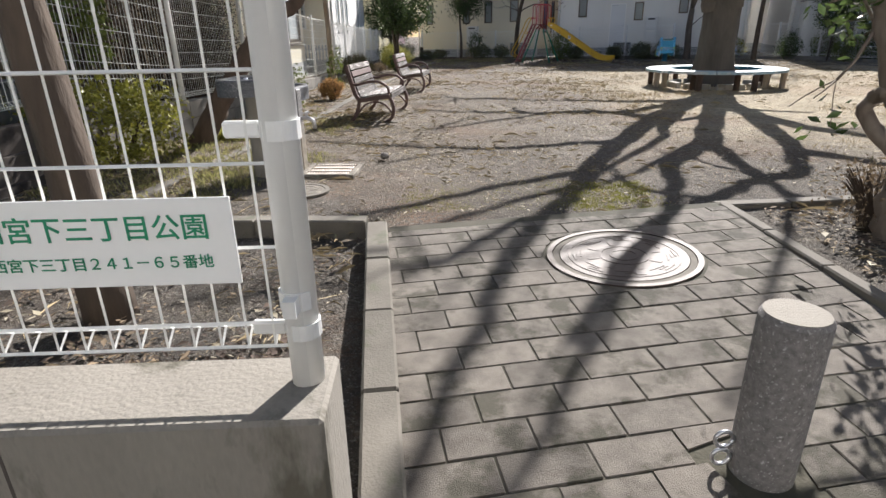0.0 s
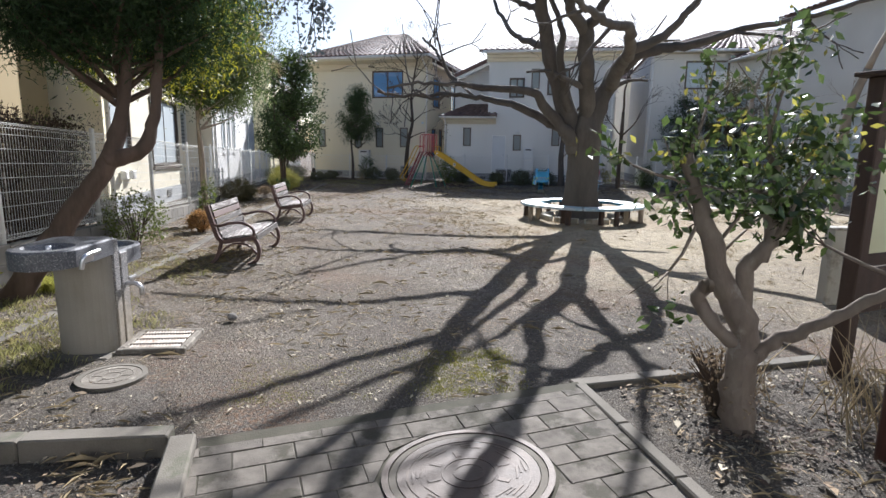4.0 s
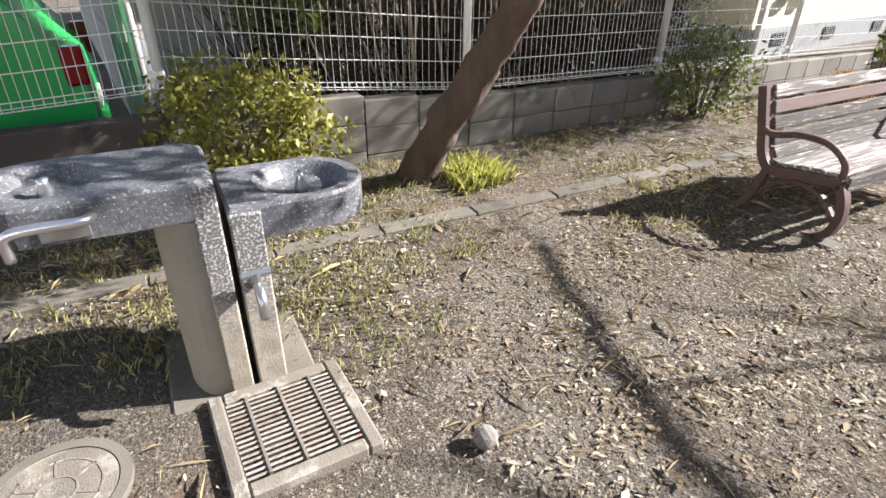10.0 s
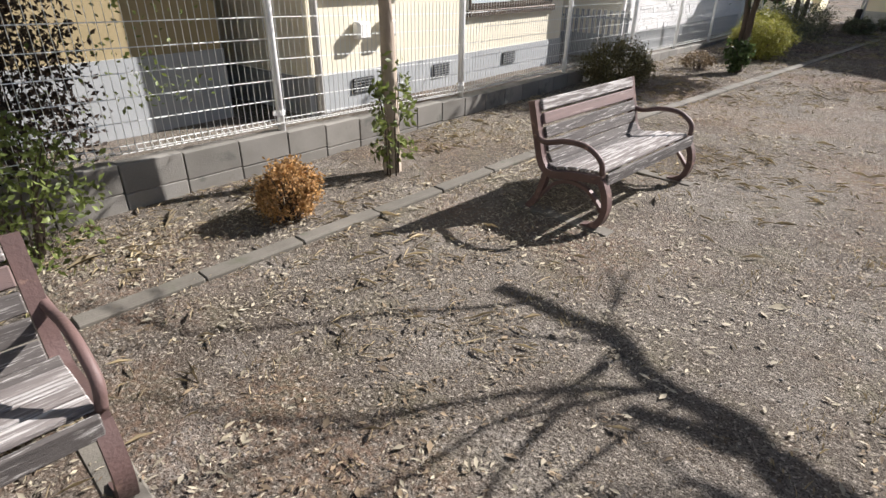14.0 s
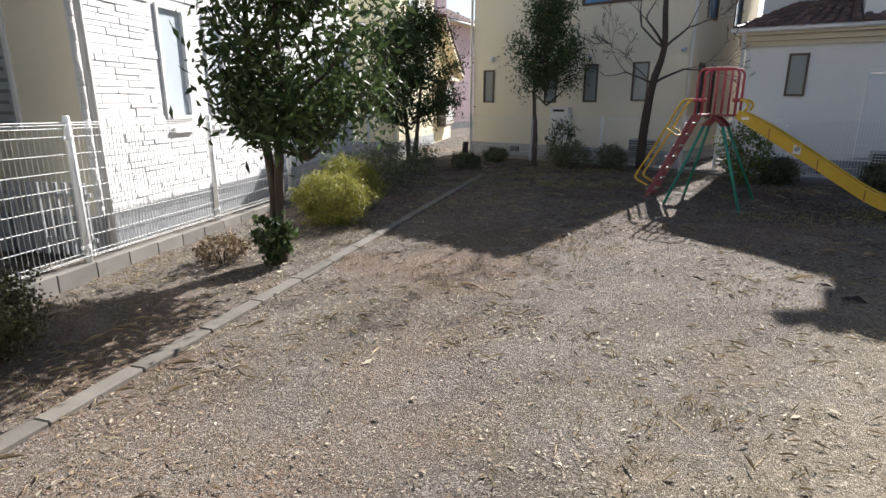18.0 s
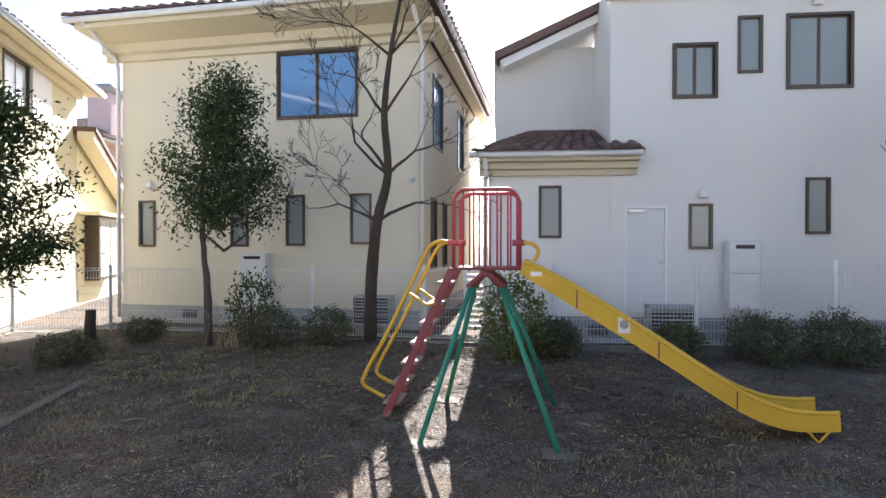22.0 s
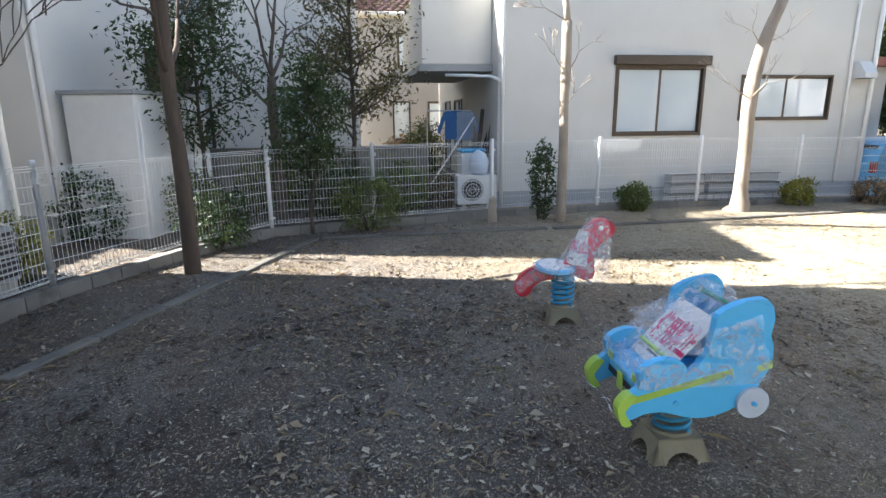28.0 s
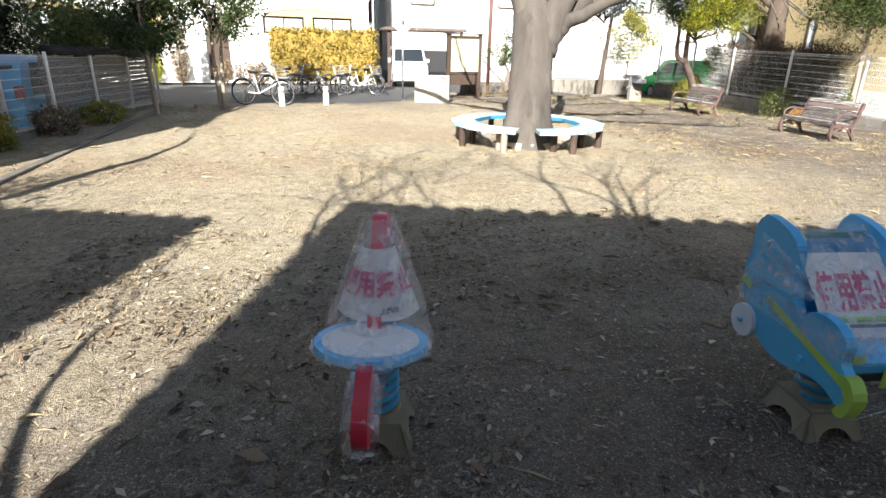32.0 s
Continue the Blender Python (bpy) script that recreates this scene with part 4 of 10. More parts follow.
bm = wall_with_holes(bmesh.new(), R2 - L2 - 0.006, T2, 0.15, [(a - L2 - 0.003, b, c - L2 - 0.003, d) for a, b, c, d in ws])
part("wall", bm, STUCCO_CREAM, h2, m=pose(L2 + 0.003, 0, 0))
side_ws = [(1.0, 1.1, 1.6, 2.6), (2.3, 1.1, 2.8, 2.6), (1.2, 3.7, 2.3, 5.2), (4.4, 3.6, 5.4, 5.2)]
part("wall", wall_with_holes(bmesh.new(), 7.99, T2, 0.15, side_ws), STUCCO_CREAM, h2, m=pose(R2, 0.004, 0, 0, 0, 90))
part("wall", wall_with_holes(bmesh.new(), 7.99, T2, 0.15, []), STUCCO_CREAM, h2, m=pose(L2, 7.996, 0, 0, 0, -90))
part("wall", wall_with_holes(bmesh.new(), R2 - L2, T2, 0.15, []), STUCCO_CREAM, h2, m=pose(R2, 8.0, 0, 0, 0, 180))
part("plinth", boxed((L2 - 0.02, -0.025, -0.2), (R2 + 0.02, 8.02, 0.36)), PLINTH, h2)
for w in ws[:4]:
    window(h2, *w, pane=PANE_FROST)
# panes on this house carry the sky's reflection as blue paint
window(h2, *ws[4], leaves=2, pane=PANE_SKY)
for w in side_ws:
    window(h2, *w, m=pose(R2, 0, 0, 0, 0, 90), leaves=2, pane=PANE_SKY)
part("eave_moulding", prism(bmesh.new(), [(-0.10, 5.42), (0.01, 5.42), (0.01, 5.94), (-0.90, 5.94), (-0.90, 5.82), (-0.22, 5.74), (-0.22, 5.56), (-0.10, 5.54)], 0, L2 - 0.3, R2 + 0.3), TRIM_CREAM, h2)
part("eave_soffit", boxed((R2 + 0.152, -0.4, 5.62), (R2 + 0.44, 8.2, 5.72)), TRIM_CREAM, h2)
gutter(h2, (L2 - 0.45, -0.98, 5.96), (R2 + 0.5, -0.98, 5.96))
gutter(h2, (R2 + 0.48, -0.9, 5.95), (R2 + 0.48, 8.2, 5.95))
pipe(h2, [(L2 - 0.05, -0.96, 5.92), (L2 - 0.05, -0.12, 5.45), (L2 - 0.05, -0.06, 5.3), (L2 - 0.05, -0.06, 0.1)])
pipe(h2, [(R2 + 0.06, -0.96, 5.92), (R2 + 0.06, -0.10, 5.45), (R2 + 0.06, -0.05, 5.3), (R2 + 0.06, -0.05, 0.1)])
cx = (L2 + R2) / 2
tiled_roof(h2, [(L2 - 0.5, -1.0, 6.02), (R2 + 0.5, -1.0, 6.02), (cx + 0.6, 4.0, 7.95), (cx - 0.6, 4.0, 7.95)])
tiled_roof(h2, [(R2 + 0.5, -0.95, 6.0), (R2 + 0.5, 8.6, 6.0), (cx + 0.6, 4.01, 7.95), (cx + 0.6, 4.0, 7.95)])
tiled_roof(h2, [(L2 - 0.5, 8.6, 6.0), (L2 - 0.5, -0.95, 6.0), (cx - 0.6, 4.0, 7.95), (cx - 0.6, 4.01, 7.95)])
tiled_roof(h2, [(R2 + 0.5, 8.6, 6.0), (L2 - 0.5, 8.6, 6.0), (cx - 0.6, 4.0, 7.95), (cx + 0.6, 4.0, 7.95)])


def vent_hood(parent, u, z):
    bm = boxed((u - 0.07, -0.10, z), (u + 0.07, -0.001, z + 0.13), 0.015)
    return part("vent_hood", bm, TRIM_WHITE, parent)


def wall_lamp(parent, u, z):
    bm = tubed([(u, -0.001, z), (u, -0.05, z), (u, -0.10, z - 0.02)], [0.045, 0.04, 0.055], 10)
    return part("wall_lamp", bm, PALE_PLASTIC, parent, smooth=True)


def louvre_vent(parent, u, z, w=0.32, h=0.16):
    bm = bmesh.new()
    # black plate painted as the darkness behind the slats
    box(bm, (u, -0.04, z), (u + w, -0.026, z + h))
    v = part("foundation_vent", bm, BLACK, parent)
    for i in range(5):
        part("slat", boxed((u, -0.045, z + 0.01 + i * h / 5), (u + w, -0.041, z + 0.018 + i * h / 5)), PLINTH, v)
    return v


vent_hood(h2, -2.95, 2.78)
vent_hood(h2, 0.20, 2.72)
wall_lamp(h2, 2.65, 2.85)
for u in (-2.2, -0.4, 1.0):
    louvre_vent(h2, u, 0.12)


def water_heater(m, w=0.48, h=1.15, label="white wall-mounted gas water heater"):
    t = thing("water_heater", m, label, "water heater")
    part("casing", boxed((0, -0.26, 0), (w, -0.03, h), 0.012), APPLIANCE, t)
    part("flue_grille", boxed((w * 0.2, -0.272, h - 0.12), (w * 0.8, -0.262, h - 0.06)), BLACK, t)
    part("label_plate", boxed((w * 0.15, -0.266, h * 0.42), (w * 0.85, -0.262, h * 0.50)), PAPER, t)
    part("panel_seam", boxed((0.01, -0.265, h * 0.52), (w - 0.01, -0.2615, h * 0.53)), PLINTH, t)
    for i in range(3):
        part("pipe", tubed([(w * (0.25 + 0.25 * i), -0.12, -0.42), (w * (0.25 + 0.25 * i), -0.12, 0.01)], 0.02, 8), STEEL, t)
    part("bracket", boxed((w * 0.3, -0.06, -0.05), (w * 0.7, -0.002, 0.02)), STEEL, t)
    return t


water_heater(pose(2.5, 30.2, 0, 0, 0, -27) @ pose(-0.80, -0.02, 0.45), 0.58, 1.0)

# off-white house beside it, with a low tiled wing
h3 = thing("house", pose(8.4, 26.35, 0, 0, 0, -21.5), "two-storey off-white stucco house with a tiled lean-to wing", "house")
L3, R3, T3 = -2.82, 4.85, 5.95
ws3 = [(-2.0, 1.72, -1.63, 2.58), (0.38, 1.54, 0.75, 2.27), (2.15, 1.78, 2.52, 2.67), (0.12, 3.95, 0.82, 4.84), (1.12, 4.33, 1.5, 5.24), (1.85, 4.06, 2.85, 5.25)]
door3 = (-0.62, 0.47, 0.04, 2.23)
part("wall", wall_with_holes(bmesh.new(), R3 + 0.844, T3, 0.15, [(a + 0.847, b, c + 0.847, d) for a, b, c, d in ws3[1:]] + [(door3[0] + 0.847, door3[1], door3[2] + 0.847, door3[3])]), STUCCO_WHITE, h3, m=pose(-0.847, 0, 0))
part("wall", wall_with_holes(bmesh.new(), -0.854 - L3, 2.95, 0.15, [(ws3[0][0] - L3 - 0.003, ws3[0][1], ws3[0][2] - L3 - 0.003, ws3[0][3])]), STUCCO_WHITE, h3, m=pose(L3 + 0.003, 0, 0))
part("wall", wall_with_holes(bmesh.new(), 6.996, 2.95, 0.15, []), STUCCO_WHITE, h3, m=pose(L3, 7.0, 0, 0, 0, -90))
part("wall", wall_with_holes(bmesh.new(), 7.49, T3, 0.15, [(2.2, 3.6, 3.2, 4.9)]), STUCCO_WHITE, h3, m=pose(R3, 0.004, 0, 0, 0, 90))
part("wall", wall_with_holes(bmesh.new(), 1.496, T3, 0.15, []), STUCCO_WHITE, h3, m=pose(-0.85, 1.5, 0, 0, 0, -90))
part("wall", wall_with_holes(bmesh.new(), 1.85, 5.35, 0.15, []), STUCCO_WHITE, h3, m=pose(-2.70, 1.5, 0))
part("wall", wall_with_holes(bmesh.new(), 5.896, 5.35, 0.15, []), STUCCO_WHITE, h3, m=pose(-2.704, 7.4, 0, 0, 0, -90))
part("wall", wall_with_holes(bmesh.new(), R3 + 2.7, T3, 0.15, []), STUCCO_WHITE, h3, m=pose(R3, 7.5, 0, 0, 0, 180))
part("plinth", boxed((L3 - 0.02, -0.025, -0.2), (R3 + 0.02, 7.5, 0.44)), PLINTH, h3)
for w in (ws3[0], ws3[1], ws3[2]):
    window(h3, *w, pane=PANE_FROST)
for w in ws3[3:]:
    window(h3, *w, leaves=1 if w[2] - w[0] < 0.5 else 2, pane=PANE_FROST)
window(h3, 2.2, 3.6, 3.2, 4.9, m=pose(R3, 0, 0, 0, 0, 90), leaves=2)
d = part("door", boxed((door3[0] + 0.03, 0.02, door3[1] + 0.02), (door3[2] - 0.03, 0.06, door3[3] - 0.03), 0.004), DOOR_WHITE, h3, "white flush service door")
part("door_frame", prism(bmesh.new(), [(door3[0], door3[1]), (door3[2], door3[1]), (door3[2], door3[3]), (door3[0], door3[3])], 1, 0.10, 0.14), TRIM_WHITE, d)
bm = bmesh.new()
for lo, hi in (((door3[0], -0.015, door3[1]), (door3[0] + 0.03, 0.07, door3[3])), ((door3[2] - 0.03, -0.015, door3[1]), (door3[2], 0.07, door3[3])), ((door3[0] + 0.03, -0.015, door3[3] - 0.03), (door3[2] - 0.03, 0.07, door3[3]))):
    box(bm, lo, hi)
part("door_trim", bm, TRIM_WHITE, d)
part("handle", tubed([(door3[2] - 0.10, 0.02, 1.32), (door3[2] - 0.10, -0.03, 1.32), (door3[2] - 0.10, -0.05, 1.32)], [0.014, 0.014, 0.03], 10), STEEL, d)
part("door_closer", boxed((door3[0] + 0.06, -0.02, door3[3] - 0.09), (door3[0] + 0.30, 0.018, door3[3] - 0.05)), STEEL, d)
vent_hood(h3, 0.60, 2.36)
vent_hood(h3, 2.3, 5.35)
for u in (-1.2, 1.7, 3.4):
    louvre_vent(h3, u, 0.14)
# wing eave and roof
part("eave_moulding", prism(bmesh.new(), [(-0.08, 2.74), (0.0, 2.74), (0.0, 3.04), (-0.30, 3.04), (-0.30, 2.95), (-0.17, 2.94), (-0.17, 2.84), (-0.08, 2.83)], 0, L3 - 0.15, -0.45), TRIM_CREAM, h3)
gutter(h3, (L3 - 0.3, -0.36, 3.05), (-0.42, -0.36, 3.05), 0.05)
pipe(h3, [(L3 - 0.05, -0.34, 3.04), (L3 - 0.05, -0.10, 2.8), (L3 - 0.05, -0.06, 2.7), (L3 - 0.05, -0.06, 0.1)])
tiled_roof(h3, [(L3 - 0.3, -0.40, 3.08), (-0.86, -0.40, 3.08), (-0.86, 1.49, 3.75), (L3 + 0.8, 1.49, 3.75)], roll=0.22)
tiled_roof(h3, [(-0.90, -0.40, 3.10), (-0.40, -0.40, 3.10), (-0.40, -0.02, 3.26), (-0.90, -0.02, 3.26)], roll=0.22)
# upper roofs
part("eave_moulding", prism(bmesh.new(), [(-0.10, 5.56), (-0.004, 5.56), (-0.004, 5.98), (-0.36, 5.98), (-0.36, 5.86), (-0.22, 5.84), (-0.22, 5.72), (-0.10, 5.70)], 0, -0.95, R3 + 0.40), TRIM_CREAM, h3)
gutter(h3, (-1.1, -0.40, 5.96), (R3 + 0.44, -0.40, 5.96))
tiled_roof(h3, [(-1.3, -0.42, 6.0), (R3 + 0.44, -0.42, 6.0), (R3 - 2.6, 3.7, 7.4), (1.2, 3.7, 7.4)])
tiled_roof(h3, [(R3 + 0.44, -0.42, 6.0), (R3 + 0.44, 8.0, 6.0), (R3 - 2.6, 3.71, 7.4), (R3 - 2.6, 3.7, 7.4)])
# sloping gable eave over the set-back bay
gb = bmesh.new()
box(gb, (-2.86, 1.0, 5.02), (-0.75, 7.6, 5.16), Matrix.Translation((-0.80, 0, 5.9)) @ pose(0, 0, 0, 0, -24, 0) @ Matrix.Translation((0.80, 0, -5.06)))
part("sloping_roof", gb, TILE, h3)
gb = bmesh.new()
box(gb, (-2.82, 1.1, 4.86), (-0.80, 7.5, 5.0), Matrix.Translation((-0.80, 0, 5.9)) @ pose(0, 0, 0, 0, -24, 0) @ Matrix.Translation((0.80, 0, -5.06)))
part("verge_board", gb, TRIM_WHITE, h3)
for x, (z0, z1) in ((3.6, (0.1, 6.0)),):
    pipe(h3, [(4.75, -0.05, z0), (4.75, -0.05, z1)])
water_heater(pose(8.4, 26.35, 0, 0, 0, -21.5) @ pose(0.90, -0.02, 0.62), 0.46, 1.05)


def plain_house(m, length, depth, height, wall_mtl, label, wins=(), side_wins=(), roof=True, roof_mtl=None, rise=1.5, eave=0.5, left_wins=(), frame_mtl=None, eave_left=None, plinth=0.4, left_mtl=None):
    """A rectangular house with its front at y = 0 of m, hipped tiled roof."""
    t = thing("house", m, label, "house")
    part("wall", wall_with_holes(bmesh.new(), length - 0.006, height, 0.15, [(w[0] - 0.003, w[1], w[2] - 0.003, w[3]) for w in wins]), wall_mtl, t, m=pose(0.003, 0, 0))
    part("wall", wall_with_holes(bmesh.new(), depth - 0.01, height, 0.15, [w[:4] for w in side_wins]), wall_mtl, t, m=pose(length, 0.004, 0, 0, 0, 90))
    part("wall", wall_with_holes(bmesh.new(), depth - 0.01, height, 0.15, [w[:4] for w in left_wins]), left_mtl or wall_mtl, t, m=pose(0, depth - 0.004, 0, 0, 0, -90))
    part("wall", wall_with_holes(bmesh.new(), length, height, 0.15, []), wall_mtl, t, m=pose(length, depth, 0, 0, 0, 180))
    part("plinth", boxed((-0.015, -0.02, -0.4), (length + 0.015, depth + 0.02, plinth)), PLINTH, t)
    for ws_, mm in ((wins, pose(0, 0, 0)), (side_wins, pose(length, 0, 0, 0, 0, 90)), (left_wins, pose(0, depth, 0, 0, 0, -90))):
        for w in ws_:
            window(t, *w[:4], m=mm, frame_mtl=frame_mtl, leaves=2 if w[2] - w[0] > 0.7 else 1, curtain=len(w) > 4)
    if roof:
        e, cx, cy = eave, length / 2, depth / 2
        el = eave if eave_left is None else eave_left
        k = max(0.3, abs(length - depth) / 2)
        rx, ry = (k, 0.01) if length >= depth else (0.01, k)
        z0, z1 = height + 0.05, height + 0.05 + rise
        A, B, C, D = (-el, -e, z0), (length + e, -e, z0), (length + e, depth + e, z0), (-el, depth + e, z0)
        if length >= depth:
            r0, r1 = (cx - rx, cy, z1), (cx + rx, cy, z1)
            qs = ([A, B, r1, r0], [B, C, r1, (r1[0], cy + 0.01, z1)], [C, D, r0, r1], [D, A, r0, (r0[0], cy + 0.01, z1)])
            qs = ([A, B, r1, r0], [B, C, (r1[0], cy + 0.01, z1), r1], [C, D, r0, r1], [D, A, r0, (r0[0], cy + 0.01, z1)])
        else:
            r0, r1 = (cx, cy - ry, z1), (cx, cy + ry, z1)
            qs = ([A, B, (cx + 0.01, r0[1], z1), r0], [B, C, r1, r0], [C, D, r1, (cx + 0.01, r1[1], z1)], [D, A, r0, r1])
        for q in qs:
            tiled_roof(t, q, roof_mtl)
        part("eave_soffit", boxed((-el + 0.02, -e + 0.05, height - 0.06), (length + e - 0.05, depth + e - 0.05, height + 0.02)), TRIM_CREAM, t)
        gutter(t, (-el, -e - 0.03, height), (length + e, -e - 0.03, height))
        gutter(t, (length + e + 0.03, -e, height), (length + e + 0.03, depth + e, height))
    pipe(t, [(0.1, -0.06, 0.0), (0.1, -0.06, height - 0.05)])
    return t


# houses west of the fence; fronts face the park (front wall looks towards +x, length runs along y)
WEST = lambda y, x: pose(x, y, 0, 0, 0, 90)
grey = plain_house(WEST(4.85, -4.3), 0.93, 7.0, 5.8, STUCCO_GREY, "grey stucco house with small brown windows", wins=[(0.1, 1.4, 0.7, 2.5), (0.1, 3.6, 0.8, 4.8)], plinth=0.7)
tan = plain_house(WEST(5.8, -4.25), 6.0, 7.0, 5.8, STUCCO_TAN, "tan stucco house with narrow dark windows", wins=[(1.95, 1.65, 2.25, 2.55), (0.45, 1.5, 0.6, 2.2), (3.8, 3.6, 5.2, 4.8)], plinth=0.7)
cream = plain_house(WEST(12.4, -3.65), 5.35, 7.0, 5.8, STUCCO_CREAM, "cream stucco house with wide ground-floor windows", wins=[(0.3, 1.25, 1.4, 2.6, 1), (2.75, 0.95, 4.95, 2.6, 1), (1.5, 3.8, 3.2, 5.0)])
for u in (0.75, 1.15):
    part("vent_hood", boxed((u - 0.10, -0.13, 0.74), (u + 0.08, -0.002, 0.92), 0.02), TRIM_WHITE, cream)
for u, w in ((0.3, 1.1), (2.75, 2.2)):
    part("window_sill", boxed((u - 0.04, -0.06, 0.86 if w > 2 else 1.17), (u + w + 0.04, -0.001, 0.94 if w > 2 else 1.245), 0.005), FRAME_BROWN, cream)
for u in (0.6, 2.0, 3.6):
    louvre_vent(cream, u, 0.16)
bay = part("window_grille", boxed((5.36, 0.9, 0.95), (5.37, 1.75, 2.4)), FRAME_BROWN, cream, "bronze window grille on the side wall")


# ---- more houses ----
white = plain_house(WEST(18.8, -3.05), 8.2, 6.0, 6.2, SIDING, "white textured-siding house with tall slit windows", wins=[(1.32, 1.38, 1.86, 2.74), (2.28, 1.38, 2.74, 2.74), (3.16, 1.38, 3.62, 2.74), (6.1, 1.28, 6.6, 2.64), (4.7, 3.6, 5.1, 5.0)], frame_mtl=FRAME_WHITE, left_wins=[(4.35, 1.3, 5.27, 2.5)], left_mtl=STUCCO_CREAM)
for i in range(10):
    part("louvre", boxed((4.40, -0.05, 1.35 + i * 0.11), (5.22, -0.03, 1.385 + i * 0.11)), PANE_FROST, white, m=pose(0, 6.0, 0, 0, 0, -90))
def siding_pieces(length, height, holes, seed):
    """Split-faced courses: pieces of uneven length and depth, none over the openings."""
    r = np.random.default_rng(seed)
    v, f = [], []
    z = 0.405
    while z < height - 0.1:
        h, u = float(r.choice([0.055, 0.075, 0.1])), -float(r.uniform(0, 0.3))
        while u < length:
            w = float(r.uniform(0.16, 0.52))
            a, b = max(u + 0.004, 0.004), min(u + w - 0.004, length - 0.004)
            d = float(r.uniform(0.004, 0.016))
            if b - a > 0.03 and not any(a < q[2] + 0.03 and b > q[0] - 0.03 and z < q[3] + 0.03 and z + h > q[1] - 0.03 for q in holes):
                k = len(v)
                e = 0.004
                v += [(a, 0.001, z), (b, 0.001, z), (b, 0.001, z + h - 0.005), (a, 0.001, z + h - 0.005), (a + e, -d, z + e), (b - e, -d * float(r.uniform(0.5, 1)), z + e), (b - e, -d * float(r.uniform(0.3, 1)), z + h - 0.009), (a + e, -d * float(r.uniform(0.4, 1)), z + h - 0.009)]
                f += [(k + 4, k + 5, k + 6, k + 7), (k, k + 1, k + 5, k + 4), (k + 1, k + 2, k + 6, k + 5), (k + 2, k + 3, k + 7, k + 6), (k + 3, k, k + 4, k + 7)]
            u += w
        z += h
    return v, f


tagged(part("split_facing", siding_pieces(8.2, 6.2, [(1.32, 1.2, 1.86, 2.74), (2.2, 1.2, 2.74, 2.74), (3.1, 1.2, 3.62, 2.74), (6.0, 1.2, 6.6, 2.64), (4.7, 3.6, 5.1, 5.0)], 8), SIDING_PIECE, white), kind="stuff")
for u in (1.4, 2.25, 3.15, 6.05):
    part("window_sill", boxed((u, -0.05, 1.2), (u + 0.42, -0.002, 1.275), 0.006), TRIM_WHITE, white)
pk = thing("picket_fence", pose(-4.2, 18.3, 0.1), "low grey picket fence between the two houses", "fence")
for z in (0.15, 0.6):
    part("rail", boxed((0, 0.012, z), (1.55, 0.03, z + 0.04)), PLINTH, pk)
for i in range(15):
    part("picket", boxed((i * 0.105, -0.01, 0.02), (i * 0.105 + 0.05, 0.01, 0.74)), PLINTH, pk)
yellow = plain_house(pose(-8.2, 30.4, 0), 5.4, 5.4, 5.75, STUCCO_YELLOW, "yellow stucco house with tiled eaves and a low wing", wins=[(1.0, 1.2, 2.2, 2.4)], side_wins=[(1.3, 4.4, 2.5, 5.5, 1)], eave=0.5, rise=1.7)
part("shutter_panel", boxed((5.402, 2.55, 4.4), (5.45, 3.6, 5.5), 0.006), TRIM_WHITE, yellow)
part("wing_wall", prism(bmesh.new(), [(5.41, -0.2), (9.3, -0.2), (9.3, 2.95), (5.41, 4.45)], 0, 2.0, 5.38), STUCCO_YELLOW, yellow)
part("wing_roof", prism(bmesh.new(), [(5.1, 4.62), (5.1, 4.74), (9.9, 2.90), (9.9, 2.78)], 0, 1.8, 5.95), TILE, yellow)
part("wing_verge", prism(bmesh.new(), [(5.1, 4.38), (5.1, 4.61), (9.9, 2.77), (9.9, 2.54)], 0, 5.5, 5.9), TRIM_CREAM, yellow, "cream moulded verge under the wing roof")
bayw = part("bay_window", boxed((5.39, 6.0, 0.6), (5.75, 8.0, 2.4), 0.01), FRAME_BROWN, yellow, "bronze bay window with pale panes")
for y in (6.1, 7.05):
    part("pane", boxed((5.752, y, 0.7), (5.762, y + 0.85, 2.3)), CURTAIN, bayw)
part("bay_hood", boxed((5.39, 5.4, 2.42), (5.95, 8.1, 2.52), 0.01), TRIM_CREAM, yellow)
part("moulding_band", boxed((5.402, 0.0, 5.5), (5.55, 5.4, 5.68), 0.01), TRIM_CREAM, yellow)
pink = plain_house(pose(-9.6, 47.2, 0, 0, 0, -20), 5.0, 6.0, 6.0, STUCCO_PINK, "distant pale pink house with a square chimney", wins=[(3.6, 3.6, 4.3, 4.8), (2.0, 3.3, 3.0, 4.5)])
part("chimney", boxed((3.7, 0.9, 5.6), (4.8, 2.0, 8.3), 0.03), STUCCO_PINK, pink)
part("chimney_cap", boxed((3.6, 0.8, 8.301), (4.9, 2.1, 8.75), 0.15), PLINTH, pink)
nest = plain_house(pose(13.2, 25.5, 0, 0, 0, -21.5) @ pose(1.65, 0, 0), 10.0, 7.0, 6.0, STUCCO_WHITE, "off-white stucco house with bronze windows and a roll shutter", wins=[(1.51, 4.4, 3.35, 5.64), (4.40, 4.5, 5.05, 5.66), (2.60, 1.02, 4.70, 2.8)], frame_mtl=FRAME_BROWN, eave_left=0.03)
shut = part("roll_shutter", boxed((2.55, -0.09, 1.9), (4.75, -0.03, 2.95), 0.01), FRAME_BROWN, nest, "dark brown roll shutter")
for i in range(14):
    part("slat", boxed((2.57, -0.098, 1.92 + i * 0.072), (4.73, -0.091, 1.975 + i * 0.072)), FRAME_BROWN, shut)

# eastern house
EH = pose(15.6, 14.3, 0, 0, 0, -96)
